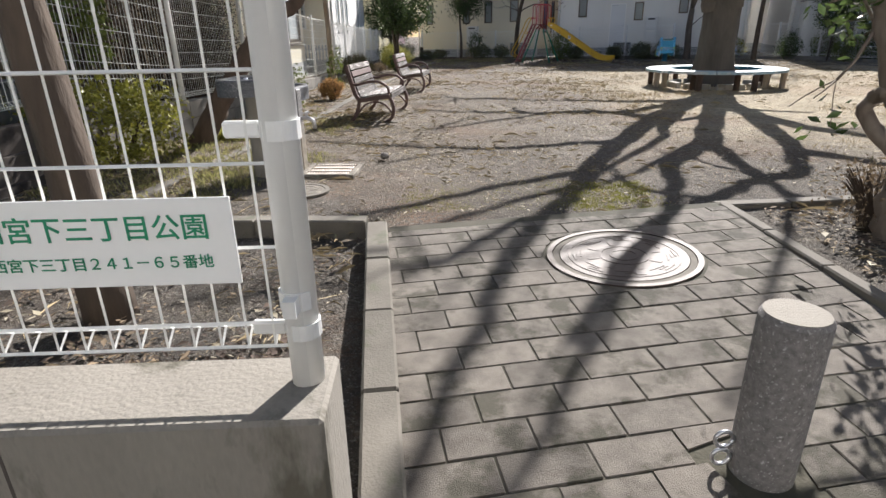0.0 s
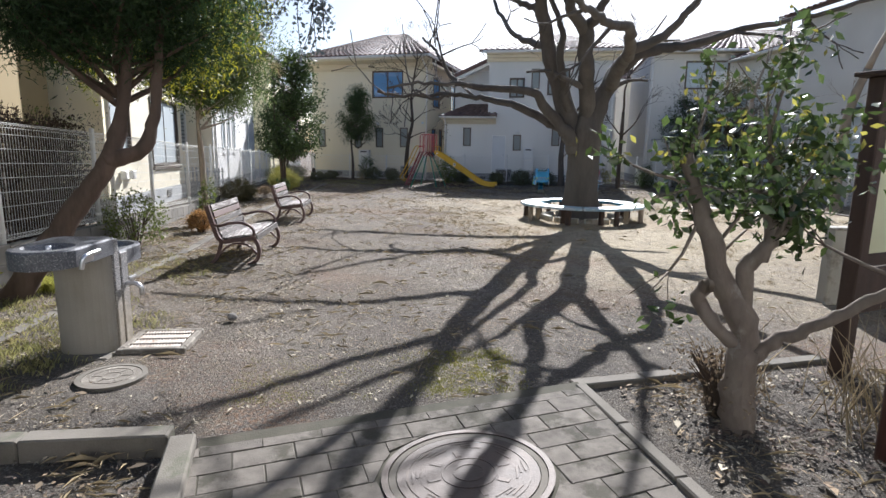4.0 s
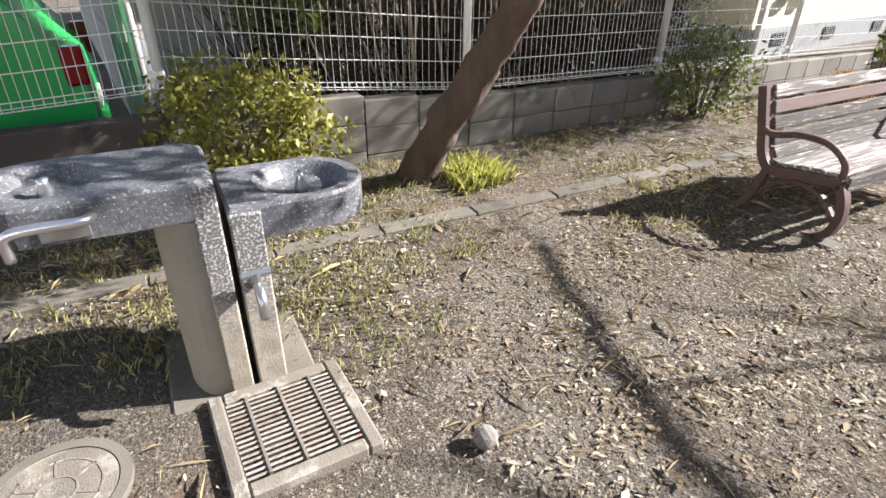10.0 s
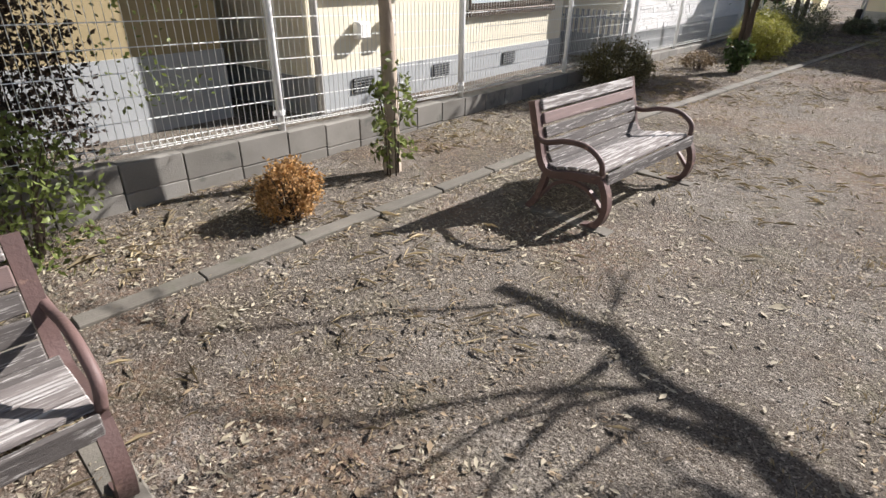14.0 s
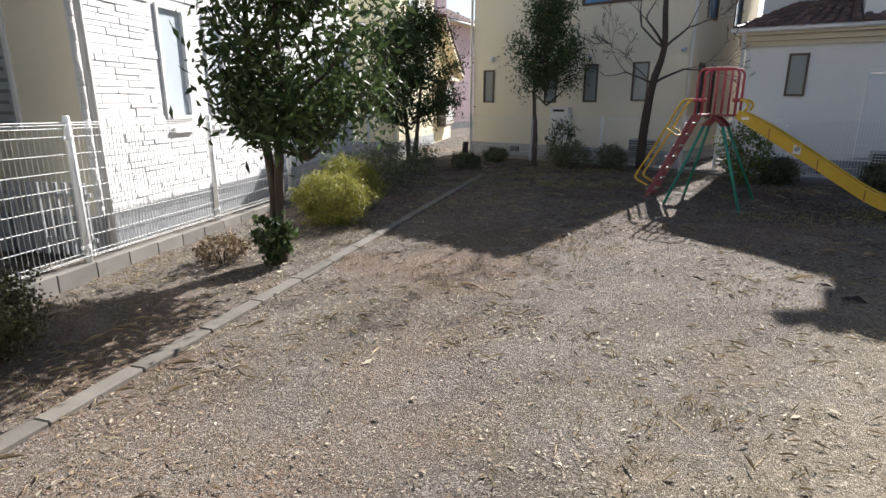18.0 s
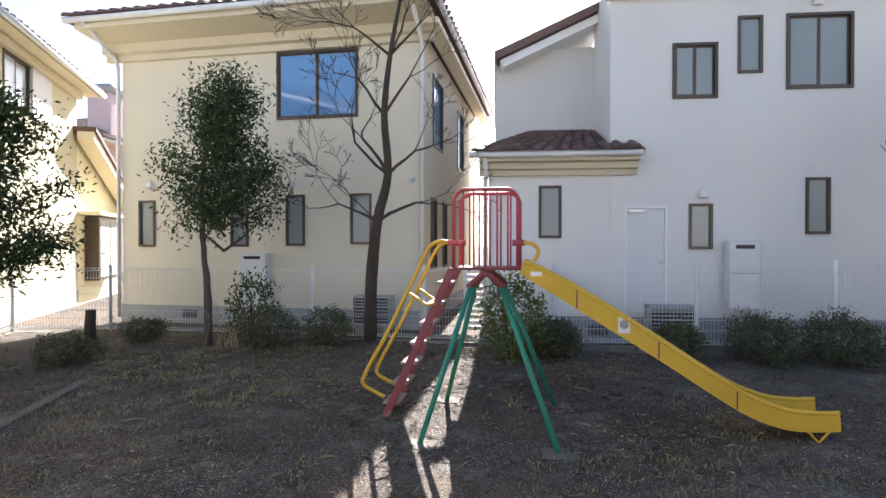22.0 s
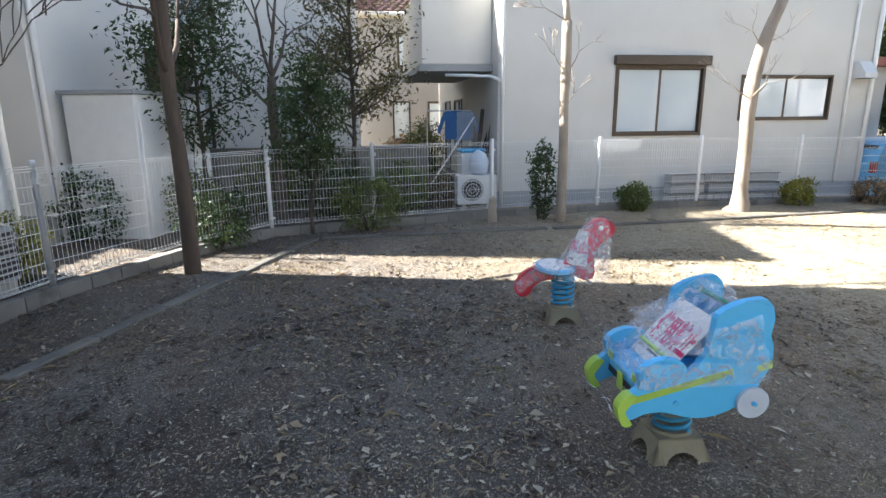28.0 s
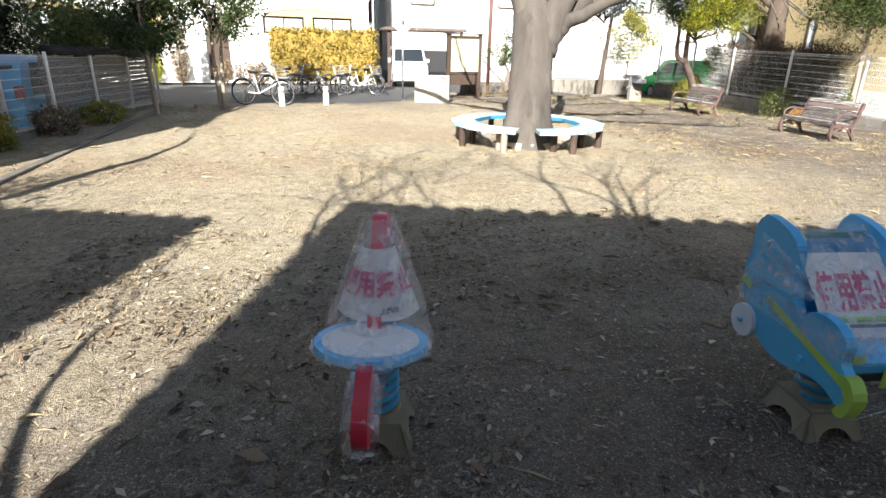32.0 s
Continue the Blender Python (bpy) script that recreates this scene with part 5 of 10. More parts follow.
east = thing("house", EH, "pale grey stucco house with bronze sliding window and balcony", "house")
e_ws = [(-0.97, 1.35, 0.97, 2.72), (1.80, 1.63, 3.95, 2.55)]
part("wall", wall_with_holes(bmesh.new(), 8.294, 6.0, 0.15, [(a + 3.347, b, c + 3.347, d_) for a, b, c, d_ in e_ws]), STUCCO_EAST, east, m=pose(-3.347, 0, 0))
part("wall", wall_with_holes(bmesh.new(), 6.99, 6.0, 0.15, [(1.2, 0.3, 2.0, 2.2), (2.6, 1.0, 3.6, 2.2)]), STUCCO_EAST, east, m=pose(-3.35, 6.996, 0, 0, 0, -90))
part("wall", wall_with_holes(bmesh.new(), 6.99, 6.0, 0.15, []), STUCCO_EAST, east, m=pose(4.95, 0.004, 0, 0, 0, 90))
part("wall", wall_with_holes(bmesh.new(), 8.3, 6.0, 0.15, []), STUCCO_EAST, east, m=pose(4.95, 7.0, 0, 0, 0, 180))
part("plinth", boxed((-3.37, -0.02, -0.2), (4.97, 7.02, 0.30)), PLINTH, east)
w = window(east, *e_ws[0], leaves=2, curtain=True, wide=0.06)
part("shutter_box", boxed((-1.02, -0.14, 2.72), (1.02, -0.002, 2.90), 0.01), FRAME_BROWN, w)
window(east, *e_ws[1], leaves=2, curtain=True, frame_mtl=FRAME_BROWN)
window(east, 1.2, 0.3, 2.0, 2.2, m=pose(-3.35, 7.0, 0, 0, 0, -90))
window(east, 2.6, 1.0, 3.6, 2.2, m=pose(-3.35, 7.0, 0, 0, 0, -90), leaves=2)
part("balcony", boxed((-4.75, 0.5, 2.75), (-3.352, 4.0, 4.2), 0.02), STUCCO_EAST, east, "stucco balcony over the side yard")
part("balcony_floor", boxed((-4.80, 0.4, 2.62), (-3.352, 4.1, 2.745)), PLINTH, east)
pipe(east, [(-3.28, -0.07, 0.0), (-3.28, -0.07, 6.0)])
pipe(east, [(-4.3, 0.42, 2.55), (-3.45, 0.1, 2.50), (-3.28, -0.07, 2.4)], 0.03)
pipe(east, [(4.85, -0.07, 0.0), (4.85, -0.07, 6.0)], 0.045)
pipe(east, [(4.3, -0.05, 0.3), (4.3, -0.05, 6.0)], 0.03)
hood = part("extractor_hood", prism(bmesh.new(), [(-0.002, 2.48), (-0.30, 2.48), (-0.30, 2.58), (-0.12, 2.82), (-0.002, 2.82)], 0, 4.42, 4.72), APPLIANCE, east, "pale grey extractor hood")
# black plate for the dark inside of the hood
part("hood_mouth", boxed((4.45, -0.27, 2.47), (4.69, -0.05, 2.4795)), BLACK, hood)
part("entry_canopy", boxed((4.97, 0.2, 2.75), (5.9, 2.5, 2.95), 0.02), TILE_RED, east)
part("porch_wall", boxed((5.0, 0.4, 0.0), (5.7, 2.2, 2.75)), STUCCO_EAST, east)
for a in ([(-3.9, -0.5, 6.05), (5.4, -0.5, 6.05), (3.6, 3.5, 7.4), (-2.0, 3.5, 7.4)],):
    tiled_roof(east, a)
plain_house(pose(22.85, -1.18, 0, 0, 0, 210.7), 3.6, 5.0, 5.0, STUCCO_CREAM, "distant cream house with an orange tiled roof", wins=[(1.2, 3.2, 2.0, 4.4)], roof_mtl=TILE_RED, eave=0.4)
plain_house(pose(25.0, 19.6, 0, 0, 0, -96), 7.0, 5.0, 5.0, STUCCO_GREY, "grey house seen at the end of the side yard", wins=[(1.6, 1.0, 2.2, 2.3), (2.8, 1.0, 3.8, 2.3), (1.8, 3.4, 3.0, 4.5)])
corner = plain_house(pose(18.5, 25.2, 0, 0, 0, -96), 5.2, 6.0, 5.6, STUCCO_WHITE, "white stucco house behind the corner trees", wins=[(1.0, 3.5, 2.4, 4.7), (3.4, 1.2, 4.4, 2.4), (1.2, 1.1, 2.2, 2.4)])
plain_house(pose(17.0, 33.0, 0, 0, 0, -21.5), 9.0, 6.0, 5.8, STUCCO_WHITE, "distant white house behind the others", wins=[(2.0, 3.4, 3.2, 4.6)])


# ---- shed in the corner ----
shed = thing("shed", pose(14.63, 23.65, 0, 0, 0, -19), "plain white panelled garden shed behind the fence", "shed")
part("body", boxed((0, 0, 0), (2.15, 1.05, 2.1), 0.01), APPLIANCE, shed)
part("roof", boxed((-0.05, -0.05, 2.102), (2.2, 1.1, 2.16), 0.008), PLINTH, shed)
for k in range(3):
    part("door", boxed((0.08 + 0.68 * k, -0.02 - 0.004 * k, 0.08), (0.70 + 0.68 * k, -0.002, 2.0), 0.004), APPLIANCE, shed)
part("cable", tubed(smooth_path([(1.35, -0.04, 2.05), (1.5, -0.05, 1.5), (1.45, -0.05, 0.9), (1.75, -0.05, 0.2)], 5), 0.008, 5), BLACK, shed)


# ---- benches ----
def build_bench():
    t = thing("park_bench", None, "weathered slatted bench with dull red cast-iron ends", "bench", "park benches")
    L = 1.26
    line = smooth_path([(0, 0.0, 0.345), (0, 0.20, 0.325), (0, 0.37, 0.30), (0, 0.445, 0.36), (0, 0.49, 0.50), (0, 0.555, 0.735)], 6)

    def strip(bm, pts, x, wide, thick):
        """A flat bar following pts in the y-z plane."""
        rows = []
        for i, p in enumerate(pts):
            d = (pts[min(i + 1, len(pts) - 1)] - pts[max(i - 1, 0)]).normalized()
            nrm = Vector((0, -d.z, d.y))
            rows.append([bm.verts.new(Vector((x + sx * wide / 2, p.y, p.z)) + nrm * sn * thick / 2) for sx, sn in ((-1, -1), (1, -1), (1, 1), (-1, 1))])
        for a, b in zip(rows, rows[1:]):
            for k in range(4):
                bm.faces.new((a[k], a[(k + 1) % 4], b[(k + 1) % 4], b[k]))
        bm.faces.new(rows[0][::-1])
        bm.faces.new(rows[-1])

    for x in (0.0, L):
        bm = bmesh.new()
        strip(bm, [p + Vector((0, 0.0, -0.012)) for p in line], x, 0.055, 0.05)
        side = part("end_frame", bm, CAST, t)
        bm = bmesh.new()
        strip(bm, smooth_path([(0, 0.005, 0.33), (0, -0.035, 0.24), (0, -0.045, 0.15), (0, -0.015, 0.06), (0, 0.045, 0.012)], 5), x, 0.055, 0.042)
        strip(bm, smooth_path([(0, 0.03, 0.02), (0, 0.10, 0.005)], 3), x, 0.055, 0.03)
        part("front_leg", bm, CAST, side)
        bm = bmesh.new()
        strip(bm, smooth_path([(0, 0.40, 0.30), (0, 0.43, 0.18), (0, 0.47, 0.08), (0, 0.53, 0.012)], 5), x, 0.05, 0.04)
        part("rear_leg", bm, CAST, side)
        bm = bmesh.new()
        strip(bm, smooth_path([(0, -0.03, 0.12), (0, 0.08, 0.235), (0, 0.22, 0.265), (0, 0.34, 0.22), (0, 0.43, 0.12)], 5), x, 0.03, 0.022)
        part("brace", bm, CAST, side)
        out = -0.012 if x == 0 else 0.012
        arm = smooth_path([(x + out, 0.515, 0.515), (x + out * 2, 0.42, 0.485), (x + out * 2, 0.27, 0.52), (x + out * 2, 0.12, 0.515), (x + out * 2, 0.02, 0.45), (x + out, 0.005, 0.365)], 6)
        part("armrest", tubed(arm, 0.018, 10), CAST, side, smooth=True)
        part("footing", boxed((x - 0.06, -0.10, -0.06), (x + 0.06, 0.62, 0.012), 0.008), KERB, t, "sunken concrete footing strip")
    # slats follow the same line
    marks = [(0.005, 0.3, 0), (0.085, None, 0), (0.165, None, 0), (0.245, None, 0), (0.325, None, 0)]
    acc = [0.0]
    for a, b in zip(line, line[1:]):
        acc.append(acc[-1] + (b - a).length)
    total = acc[-1]

    def on_line(s):
        k = max(i for i in range(len(acc)) if acc[i] <= s + 1e-9)
        k = min(k, len(line) - 2)
        f = (s - acc[k]) / (acc[k + 1] - acc[k])
        d = (line[k + 1] - line[k]).normalized()
        return line[k].lerp(line[k + 1], f), d

    spots = [0.055, 0.135, 0.215, 0.295, 0.372, 0.455, 0.540, 0.625, 0.712, 0.798]
    spots = [s * total / 0.845 for s in spots]
    for k, s in enumerate(spots):
        p, d = on_line(s)
        ang = math.degrees(math.atan2(d.z, d.y))
        wd = 0.072
        bm = boxed((0.032 if k > 4 else 0.0, -wd / 2, 0.014), (L - (0.032 if k > 4 else 0.0), wd / 2, 0.038), 0.005)
        part("slat", bm, BENCH_RED if k == 8 else (BENCH_SEAT if k < 4 or k == 9 else BENCH_WOOD), t, "faded red painted slat" if k == 8 else "", m=Matrix.Translation(p) @ pose(0, 0, random.uniform(-0.002, 0.002), ang, 0, 0))
    part("slat", boxed((0.0, -0.030, 0.295), (L, -0.008, 0.372), 0.005), BENCH_WOOD, t, "dark weathered nosing slat")
    for x in (0.0, L):
        for s in spots[5:]:
            p, d = on_line(s)
            part("bolt", tubed([p + Vector((x, 0, 0)) + Vector((0, -d.z, d.y)) * 0.012, p + Vector((x, 0, 0)) + Vector((0, -d.z, d.y)) * 0.018], 0.008, 6), CAST, t)
    return t


bench = build_bench()
bench.matrix_basis = pose(-0.224, 7.70, 0.0, 0, 0, 85.6)
copy_thing(bench, pose(0.05, 11.745, 0.0, 0, 0, 85.8))


# ---- drinking fountain ----
def convex_radius(outline, cx, cy, ang):
    dx, dy = math.cos(ang), math.sin(ang)
    best = 9.0
    for (x0, y0), (x1, y1) in zip(outline, outline[1:] + outline[:1]):
        ex, ey = x1 - x0, y1 - y0
        det = dx * ey - dy * ex
        if abs(det) < 1e-9:
            continue
        s = ((x0 - cx) * ey - (y0 - cy) * ex) / det
        u = ((x0 - cx) * dy - (y0 - cy) * dx) / det
        if s > 0 and -1e-6 <= u <= 1 + 1e-6:
            best = min(best, s)
    return best


def basin(outline, cx, cy, r, z0, z1, deep, n=40):
    """A slab of convex outline with a round bowl sunk in its top."""
    bm = bmesh.new()
    rings = []
    angs = [2 * math.pi * i / n for i in range(n)]
    out = [(cx + convex_radius(outline, cx, cy, a) * math.cos(a), cy + convex_radius(outline, cx, cy, a) * math.sin(a)) for a in angs]
    rings.append([bm.verts.new((x, y, z0)) for x, y in out])
    rings.append([bm.verts.new((x, y, z1 - 0.012)) for x, y in out])
    rings.append([bm.verts.new((cx + (x - cx) * 0.965, cy + (y - cy) * 0.965, z1)) for x, y in out])
    for k, (f, dz) in enumerate(((1.06, 0), (0.97, -0.012), (0.8, -deep * 0.75), (0.45, -deep), (0.05, -deep))):
        rings.append([bm.verts.new((cx + r * f * math.cos(a), cy + r * f * math.sin(a), z1 + dz)) for a in angs])
    for a, b in zip(rings, rings[1:]):
        for i in range(n):
            bm.faces.new((a[i], a[(i + 1) % n], b[(i + 1) % n], b[i]))
    bm.faces.new(rings[0][::-1])
    bm.faces.new(rings[-1])
    return bm


# local x runs along the arms, -y towards the lawn
fo = thing("drinking_fountain", pose(-0.90, 4.72, 0, 0, 0, 84), "speckled dark stone drinking fountain on pale concrete pillars", "drinking fountain")
left_arm = [(0.076, -0.20), (0.076, 0.20)] + [(-0.38 + 0.20 * math.cos(a), 0.20 * math.sin(a)) for a in [math.pi / 2 + math.pi * i / 14 for i in range(15)]]
part("upper_basin", basin(left_arm, -0.36, 0.0, 0.135, 0.69, 0.805, 0.05), GRANITE, fo, smooth=False)
right_arm = [(0.094, 0.19), (0.094, -0.19)] + [(0.38 + 0.19 * math.cos(a), 0.19 * math.sin(a)) for a in [-math.pi / 2 + math.pi * i / 14 for i in range(15)]]
part("lower_basin", basin(right_arm, 0.36, 0.0, 0.15, 0.585, 0.70, 0.06), GRANITE, fo)
col = [(0.0, 0.185)] + [(-0.02 + 0.10 * math.cos(w), 0.185 * math.sin(w)) for w in [math.pi / 2 + math.pi * i / 12 for i in range(13)]] + [(0.0, -0.185)]
part("pillar", prism(bmesh.new(), col, 2, -0.05, 0.68), COLUMN, fo)
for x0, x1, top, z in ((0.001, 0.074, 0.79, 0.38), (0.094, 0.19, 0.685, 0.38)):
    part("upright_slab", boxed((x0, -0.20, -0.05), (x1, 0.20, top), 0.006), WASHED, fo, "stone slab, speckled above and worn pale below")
part("foot_slab", boxed((-0.20, -0.20, -0.08), (0.30, 0.24, 0.012), 0.01), KERB, fo)
part("slot_back", boxed((0.075, -0.05, 0), (0.093, 0.15, 0.66)), BASE_STEEL, fo)
tap = part("tap", tubed(smooth_path([(0.14, -0.19, 0.45), (0.14, -0.25, 0.455), (0.14, -0.30, 0.43), (0.14, -0.305, 0.37)], 4), 0.017, 10), STEEL, fo, smooth=True)
part("tap_handle", tubed([(0.095, -0.245, 0.50), (0.185, -0.245, 0.50)], 0.011, 8), STEEL, tap)
part("tap_stem", tubed([(0.14, -0.245, 0.455), (0.14, -0.245, 0.505)], 0.014, 8), STEEL, tap)
part("grab_rail", tubed(smooth_path([(-0.24, -0.205, 0.76), (-0.26, -0.25, 0.765), (-0.37, -0.25, 0.765), (-0.43, -0.245, 0.75), (-0.44, -0.23, 0.68)], 5), 0.014, 10), STEEL, fo, smooth=True)
part("push_plate", boxed((-0.37, -0.207, 0.70), (-0.25, -0.2005, 0.745), 0.003), STEEL, fo)
part("bubbler", tubed([(-0.36, 0, 0.755), (-0.36, 0, 0.775), (-0.36, 0, 0.795), (-0.36, 0, 0.81)], [0.02, 0.022, 0.014, 0.016], 12), STEEL, fo, smooth=True)
part("bubbler", tubed([(0.36, 0, 0.64), (0.36, 0, 0.67), (0.36, 0, 0.70), (0.36, 0, 0.715)], [0.022, 0.024, 0.015, 0.012], 12), STEEL, fo, smooth=True)
part("drain", tubed([(-0.30, 0.05, 0.755), (-0.30, 0.05, 0.760)], 0.02, 12), STEEL, fo)

# grating in front of it
gr = thing("drain_grating", pose(-0.71, 4.61, 0, 0, 0, -3), "rusty steel grating in a concrete surround", "drain grating")
for lo, hi in (((0, 0, -0.1), (0.46, 0.05, 0.045)), ((0, 0.41, -0.1), (0.46, 0.46, 0.045)), ((0, 0.05, -0.1), (0.05, 0.41, 0.045)), ((0.41, 0.05, -0.1), (0.46, 0.41, 0.045))):
    part("surround", boxed(lo, (hi[0], hi[1], 0.034), 0.008), DIRTY, gr)
# pit floor in black: the darkness below the bars is painted
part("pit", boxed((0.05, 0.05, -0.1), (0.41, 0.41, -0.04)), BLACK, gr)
for i in range(16):
    part("bar", boxed((-0.004, 0.052, -0.014), (0.004, 0.408, 0.014)), GALV, gr, m=pose(0.066 + i * 0.0218, 0, 0.018, 0, 24 + random.uniform(-3, 3), 0))
for y in (0.12, 0.23, 0.34):
    part("cross_bar", boxed((0.052, y - 0.0045, 0.022), (0.408, y + 0.0045, 0.037)), GALV, gr)


# ---- manholes ----
def disc(bm, r, z0, z1, n=48, inner=0.0):
    outer = [[bm.verts.new((r * math.cos(2 * math.pi * i / n), r * math.sin(2 * math.pi * i / n), z)) for i in range(n)] for z in (z0, z1)]
    for i in range(n):
        bm.faces.new((outer[0][i], outer[0][(i + 1) % n], outer[1][(i + 1) % n], outer[1][i]))
    if inner:
        ins = [[bm.verts.new((inner * math.cos(2 * math.pi * i / n), inner * math.sin(2 * math.pi * i / n), z)) for i in range(n)] for z in (z0, z1)]
        for i in range(n):
            bm.faces.new((outer[1][i], outer[1][(i + 1) % n], ins[1][(i + 1) % n], ins[1][i]))
            bm.faces.new((ins[1][i], ins[1][(i + 1) % n], ins[0][(i + 1) % n], ins[0][i]))
    else:
        bm.faces.new(outer[1])
    return bm


mh = thing("manhole", PAVE_TILT @ Matrix.Translation((1.40, -0.47, -0.004)) @ Matrix.Diagonal((1, 0.84, 0.5, 1)) @ pose(0, 0, 0, 0, 0, 12), "round cast-iron manhole cover with raised pattern", "manhole cover")
part("rim", disc(bmesh.new(), 0.40, -0.05, 0.022, 64, 0.37), IRON, mh)
part("rim", disc(bmesh.new(), 0.366, -0.05, 0.012, 64, 0.335), KERB, mh)
part("cover", disc(bmesh.new(), 0.33, -0.05, 0.016, 64), IRON, mh)
for r in (0.075, 0.13, 0.29):
    part("ring_rib", disc(bmesh.new(), r, 0.0165, 0.021, 48, r - 0.012), IRON, mh)
for k in range(8):
    bm = boxed((0.14, -0.014, 0.0165), (0.20, 0.014, 0.021), 0.002)
    part("petal", bm, IRON, mh, m=pose(0, 0, 0, 0, 0, 45 * k))
    for j, (rr, wd) in enumerate(((0.215, 0.05), (0.235, 0.03), (0.255, 0.045))):
        part("leaf_rib", boxed((rr, -wd, 0.0165), (rr + 0.01, wd, 0.021), 0.001), IRON, mh, m=pose(0, 0, 0, 0, 0, 45 * k + 22 + 6 * j))
for a in (60, 240):
    # slots are thin black plates, their dark depth painted on
    part("key_slot", boxed((0.27, -0.02, 0.0166), (0.285, 0.02, 0.0175)), BLACK, mh, m=pose(0, 0, 0, 0, 0, a))

lid = thing("drain_cover", pose(-0.565, 4.17, 0.01, 0, 0, 0) @ Matrix.Diagonal((0.94, 0.94, 1, 1)), "round pale concrete inspection cover set in the earth", "drain cover")
part("rim", disc(bmesh.new(), 0.21, -0.06, 0.014, 48, 0.175), KERB, lid)
part("cover", disc(bmesh.new(), 0.172, -0.06, 0.011, 48), DIRTY, lid)
for r in (0.06, 0.13):
    part("ring_rib", disc(bmesh.new(), r, 0.0112, 0.0135, 36, r - 0.006), DIRTY, lid)
for k in range(6):
    part("rib", boxed((0.06, -0.003, 0.0112), (0.13, 0.003, 0.0135)), DIRTY, lid, m=pose(0, 0, 0, 0, 0, 60 * k))

# ---- bollards ----
bol = thing("bollard", pose(1.365, 1.43, -0.10), "grey exposed-aggregate concrete bollard with chain rings", "bollard", "entrance bollards")
part("shaft", tubed([(0, 0, -0.2), (0, 0, 0.505), (0, 0, 0.517)], [0.085, 0.085, 0.078], 28), AGGREGATE, bol, smooth=False)
part("top_face", disc(bmesh.new(), 0.077, 0.5172, 0.5195, 28), COLUMN, bol)
for z in (0.07, 0.13):
    part("chain_ring", tubed([(-0.092 - 0.025 + 0.025 * math.cos(a), 0.0, z + 0.025 * math.sin(a)) for a in [2 * math.pi * i / 14 for i in range(15)]], 0.006, 6), STEEL, bol, smooth=True)
for x, y in ((10.25, 5.85), (9.1, 5.62)):
    b = thing("bollard", pose(x, y, -0.02), "white painted bollard at the wide entrance", "bollard", "wide entrance bollards")
    part("shaft", tubed([(0, 0, -0.2), (0, 0, 0.48), (0, 0, 0.5)], [0.075, 0.075, 0.065], 20), WHITE_METAL, b)
    part("band", tubed([(0, 0, 0.36), (0, 0, 0.41)], 0.0765, 20), GALV, b)

# ---- park name sign on the front fence ----
sg = thing("park_sign", pose(0.137, 1.078, 0.68, 0, 0, 182.5) @ pose(0, 0, 0, 0, 0, 0), "white park name board with green Japanese lettering", "sign")
W = 1.05
part("board", boxed((0.0, 0.0, 0), (W, 0.004, 0.155), 0.001), SIGN_WHITE, sg)


def lettering(parent, text, size, x, z, mtl, m, name="lettering", bold=0.012):
    cu = bpy.data.curves.new(name, "FONT")
    cu.body, cu.size, cu.extrude = text, size, 0.0006
    cu.offset = size * bold
    ob = new(name, cu)
    dg = bpy.context.evaluated_depsgraph_get()
    me = bpy.data.meshes.new_from_object(ob.evaluated_get(dg))
    bpy.data.objects.remove(ob)
    me.materials.clear()
    me.materials.append(mtl)
    t = new(name, me)
    t.parent = parent
    t.matrix_basis = m @ pose(x, 0, z)
    return t


lettering(sg, "西宮下三丁目公園", 0.0478, 0, 0, SIGN_GREEN, Matrix.Translation((0.422, 0.0055, 0.088)) @ pose(0, 0, 0, 90, 0, 180), bold=0.008)
lettering(sg, "上尾市西宮下三丁目２４１－６５番地", 0.0264, 0, 0, SIGN_GREEN, Matrix.Translation((0.49, 0.0055, 0.034)) @ pose(0, 0, 0, 90, 0, 180), bold=0.006)


# ---- slide ----
SL = pose(5.32, 22.91, 0, 0, 0, -26.4)
sl = thing("playground_slide", SL, "yellow playground slide with red platform cage and green legs", "slide")
V0, V1 = 0.0, 0.42
top_edge = smooth_path([(-0.86, 0, 1.46), (-0.40, 0, 1.225), (0.28, 0, 0.80), (0.90, 0, 0.40), (1.22, 0, 0.265), (1.45, 0, 0.235), (1.67, 0, 0.245)], 6)
low_edge = smooth_path([(-0.90, 0, 1.36), (-0.40, 0, 1.05), (0.28, 0, 0.63), (0.90, 0, 0.235), (1.22, 0, 0.105), (1.45, 0, 0.085), (1.68, 0, 0.10)], 6)
for v in (V0, V1):
    bm = bmesh.new()
    t = 0.012
    rows = [[bm.verts.new((p.x, v + s * t, p.z)) for p, s in ((a, -1), (a, 1), (b, 1), (b, -1))] for a, b in zip(top_edge, low_edge)]
    for a, b in zip(rows, rows[1:]):
        for k in range(4):
            bm.faces.new((a[k], a[(k + 1) % 4], b[(k + 1) % 4], b[k]))
    bm.faces.new(rows[0][::-1])
    bm.faces.new(rows[-1])
    bmesh.ops.recalc_face_normals(bm, faces=bm.faces)
    sd = part("side_board", bm, SLIDE_YELLOW, sl)
    part("edge_rail", tubed(top_edge, 0.02, 8), SLIDE_YELLOW, sd, m=pose(0, v, 0.005), smooth=True)
    for u, za, zb in ((-0.40, 1.225, 1.05), (0.28, 0.80, 0.635), (0.90, 0.40, 0.24)):
        part("joint_cover", boxed((u - 0.006, v - 0.0145, zb + 0.005), (u + 0.006, v + 0.0145, za - 0.005)), RED_BROWN, sd)
bm = bmesh.new()
mid = [Vector((b.x, 0, b.z + (a.z - b.z) * 0.28)) for a, b in zip(top_edge, low_edge)]
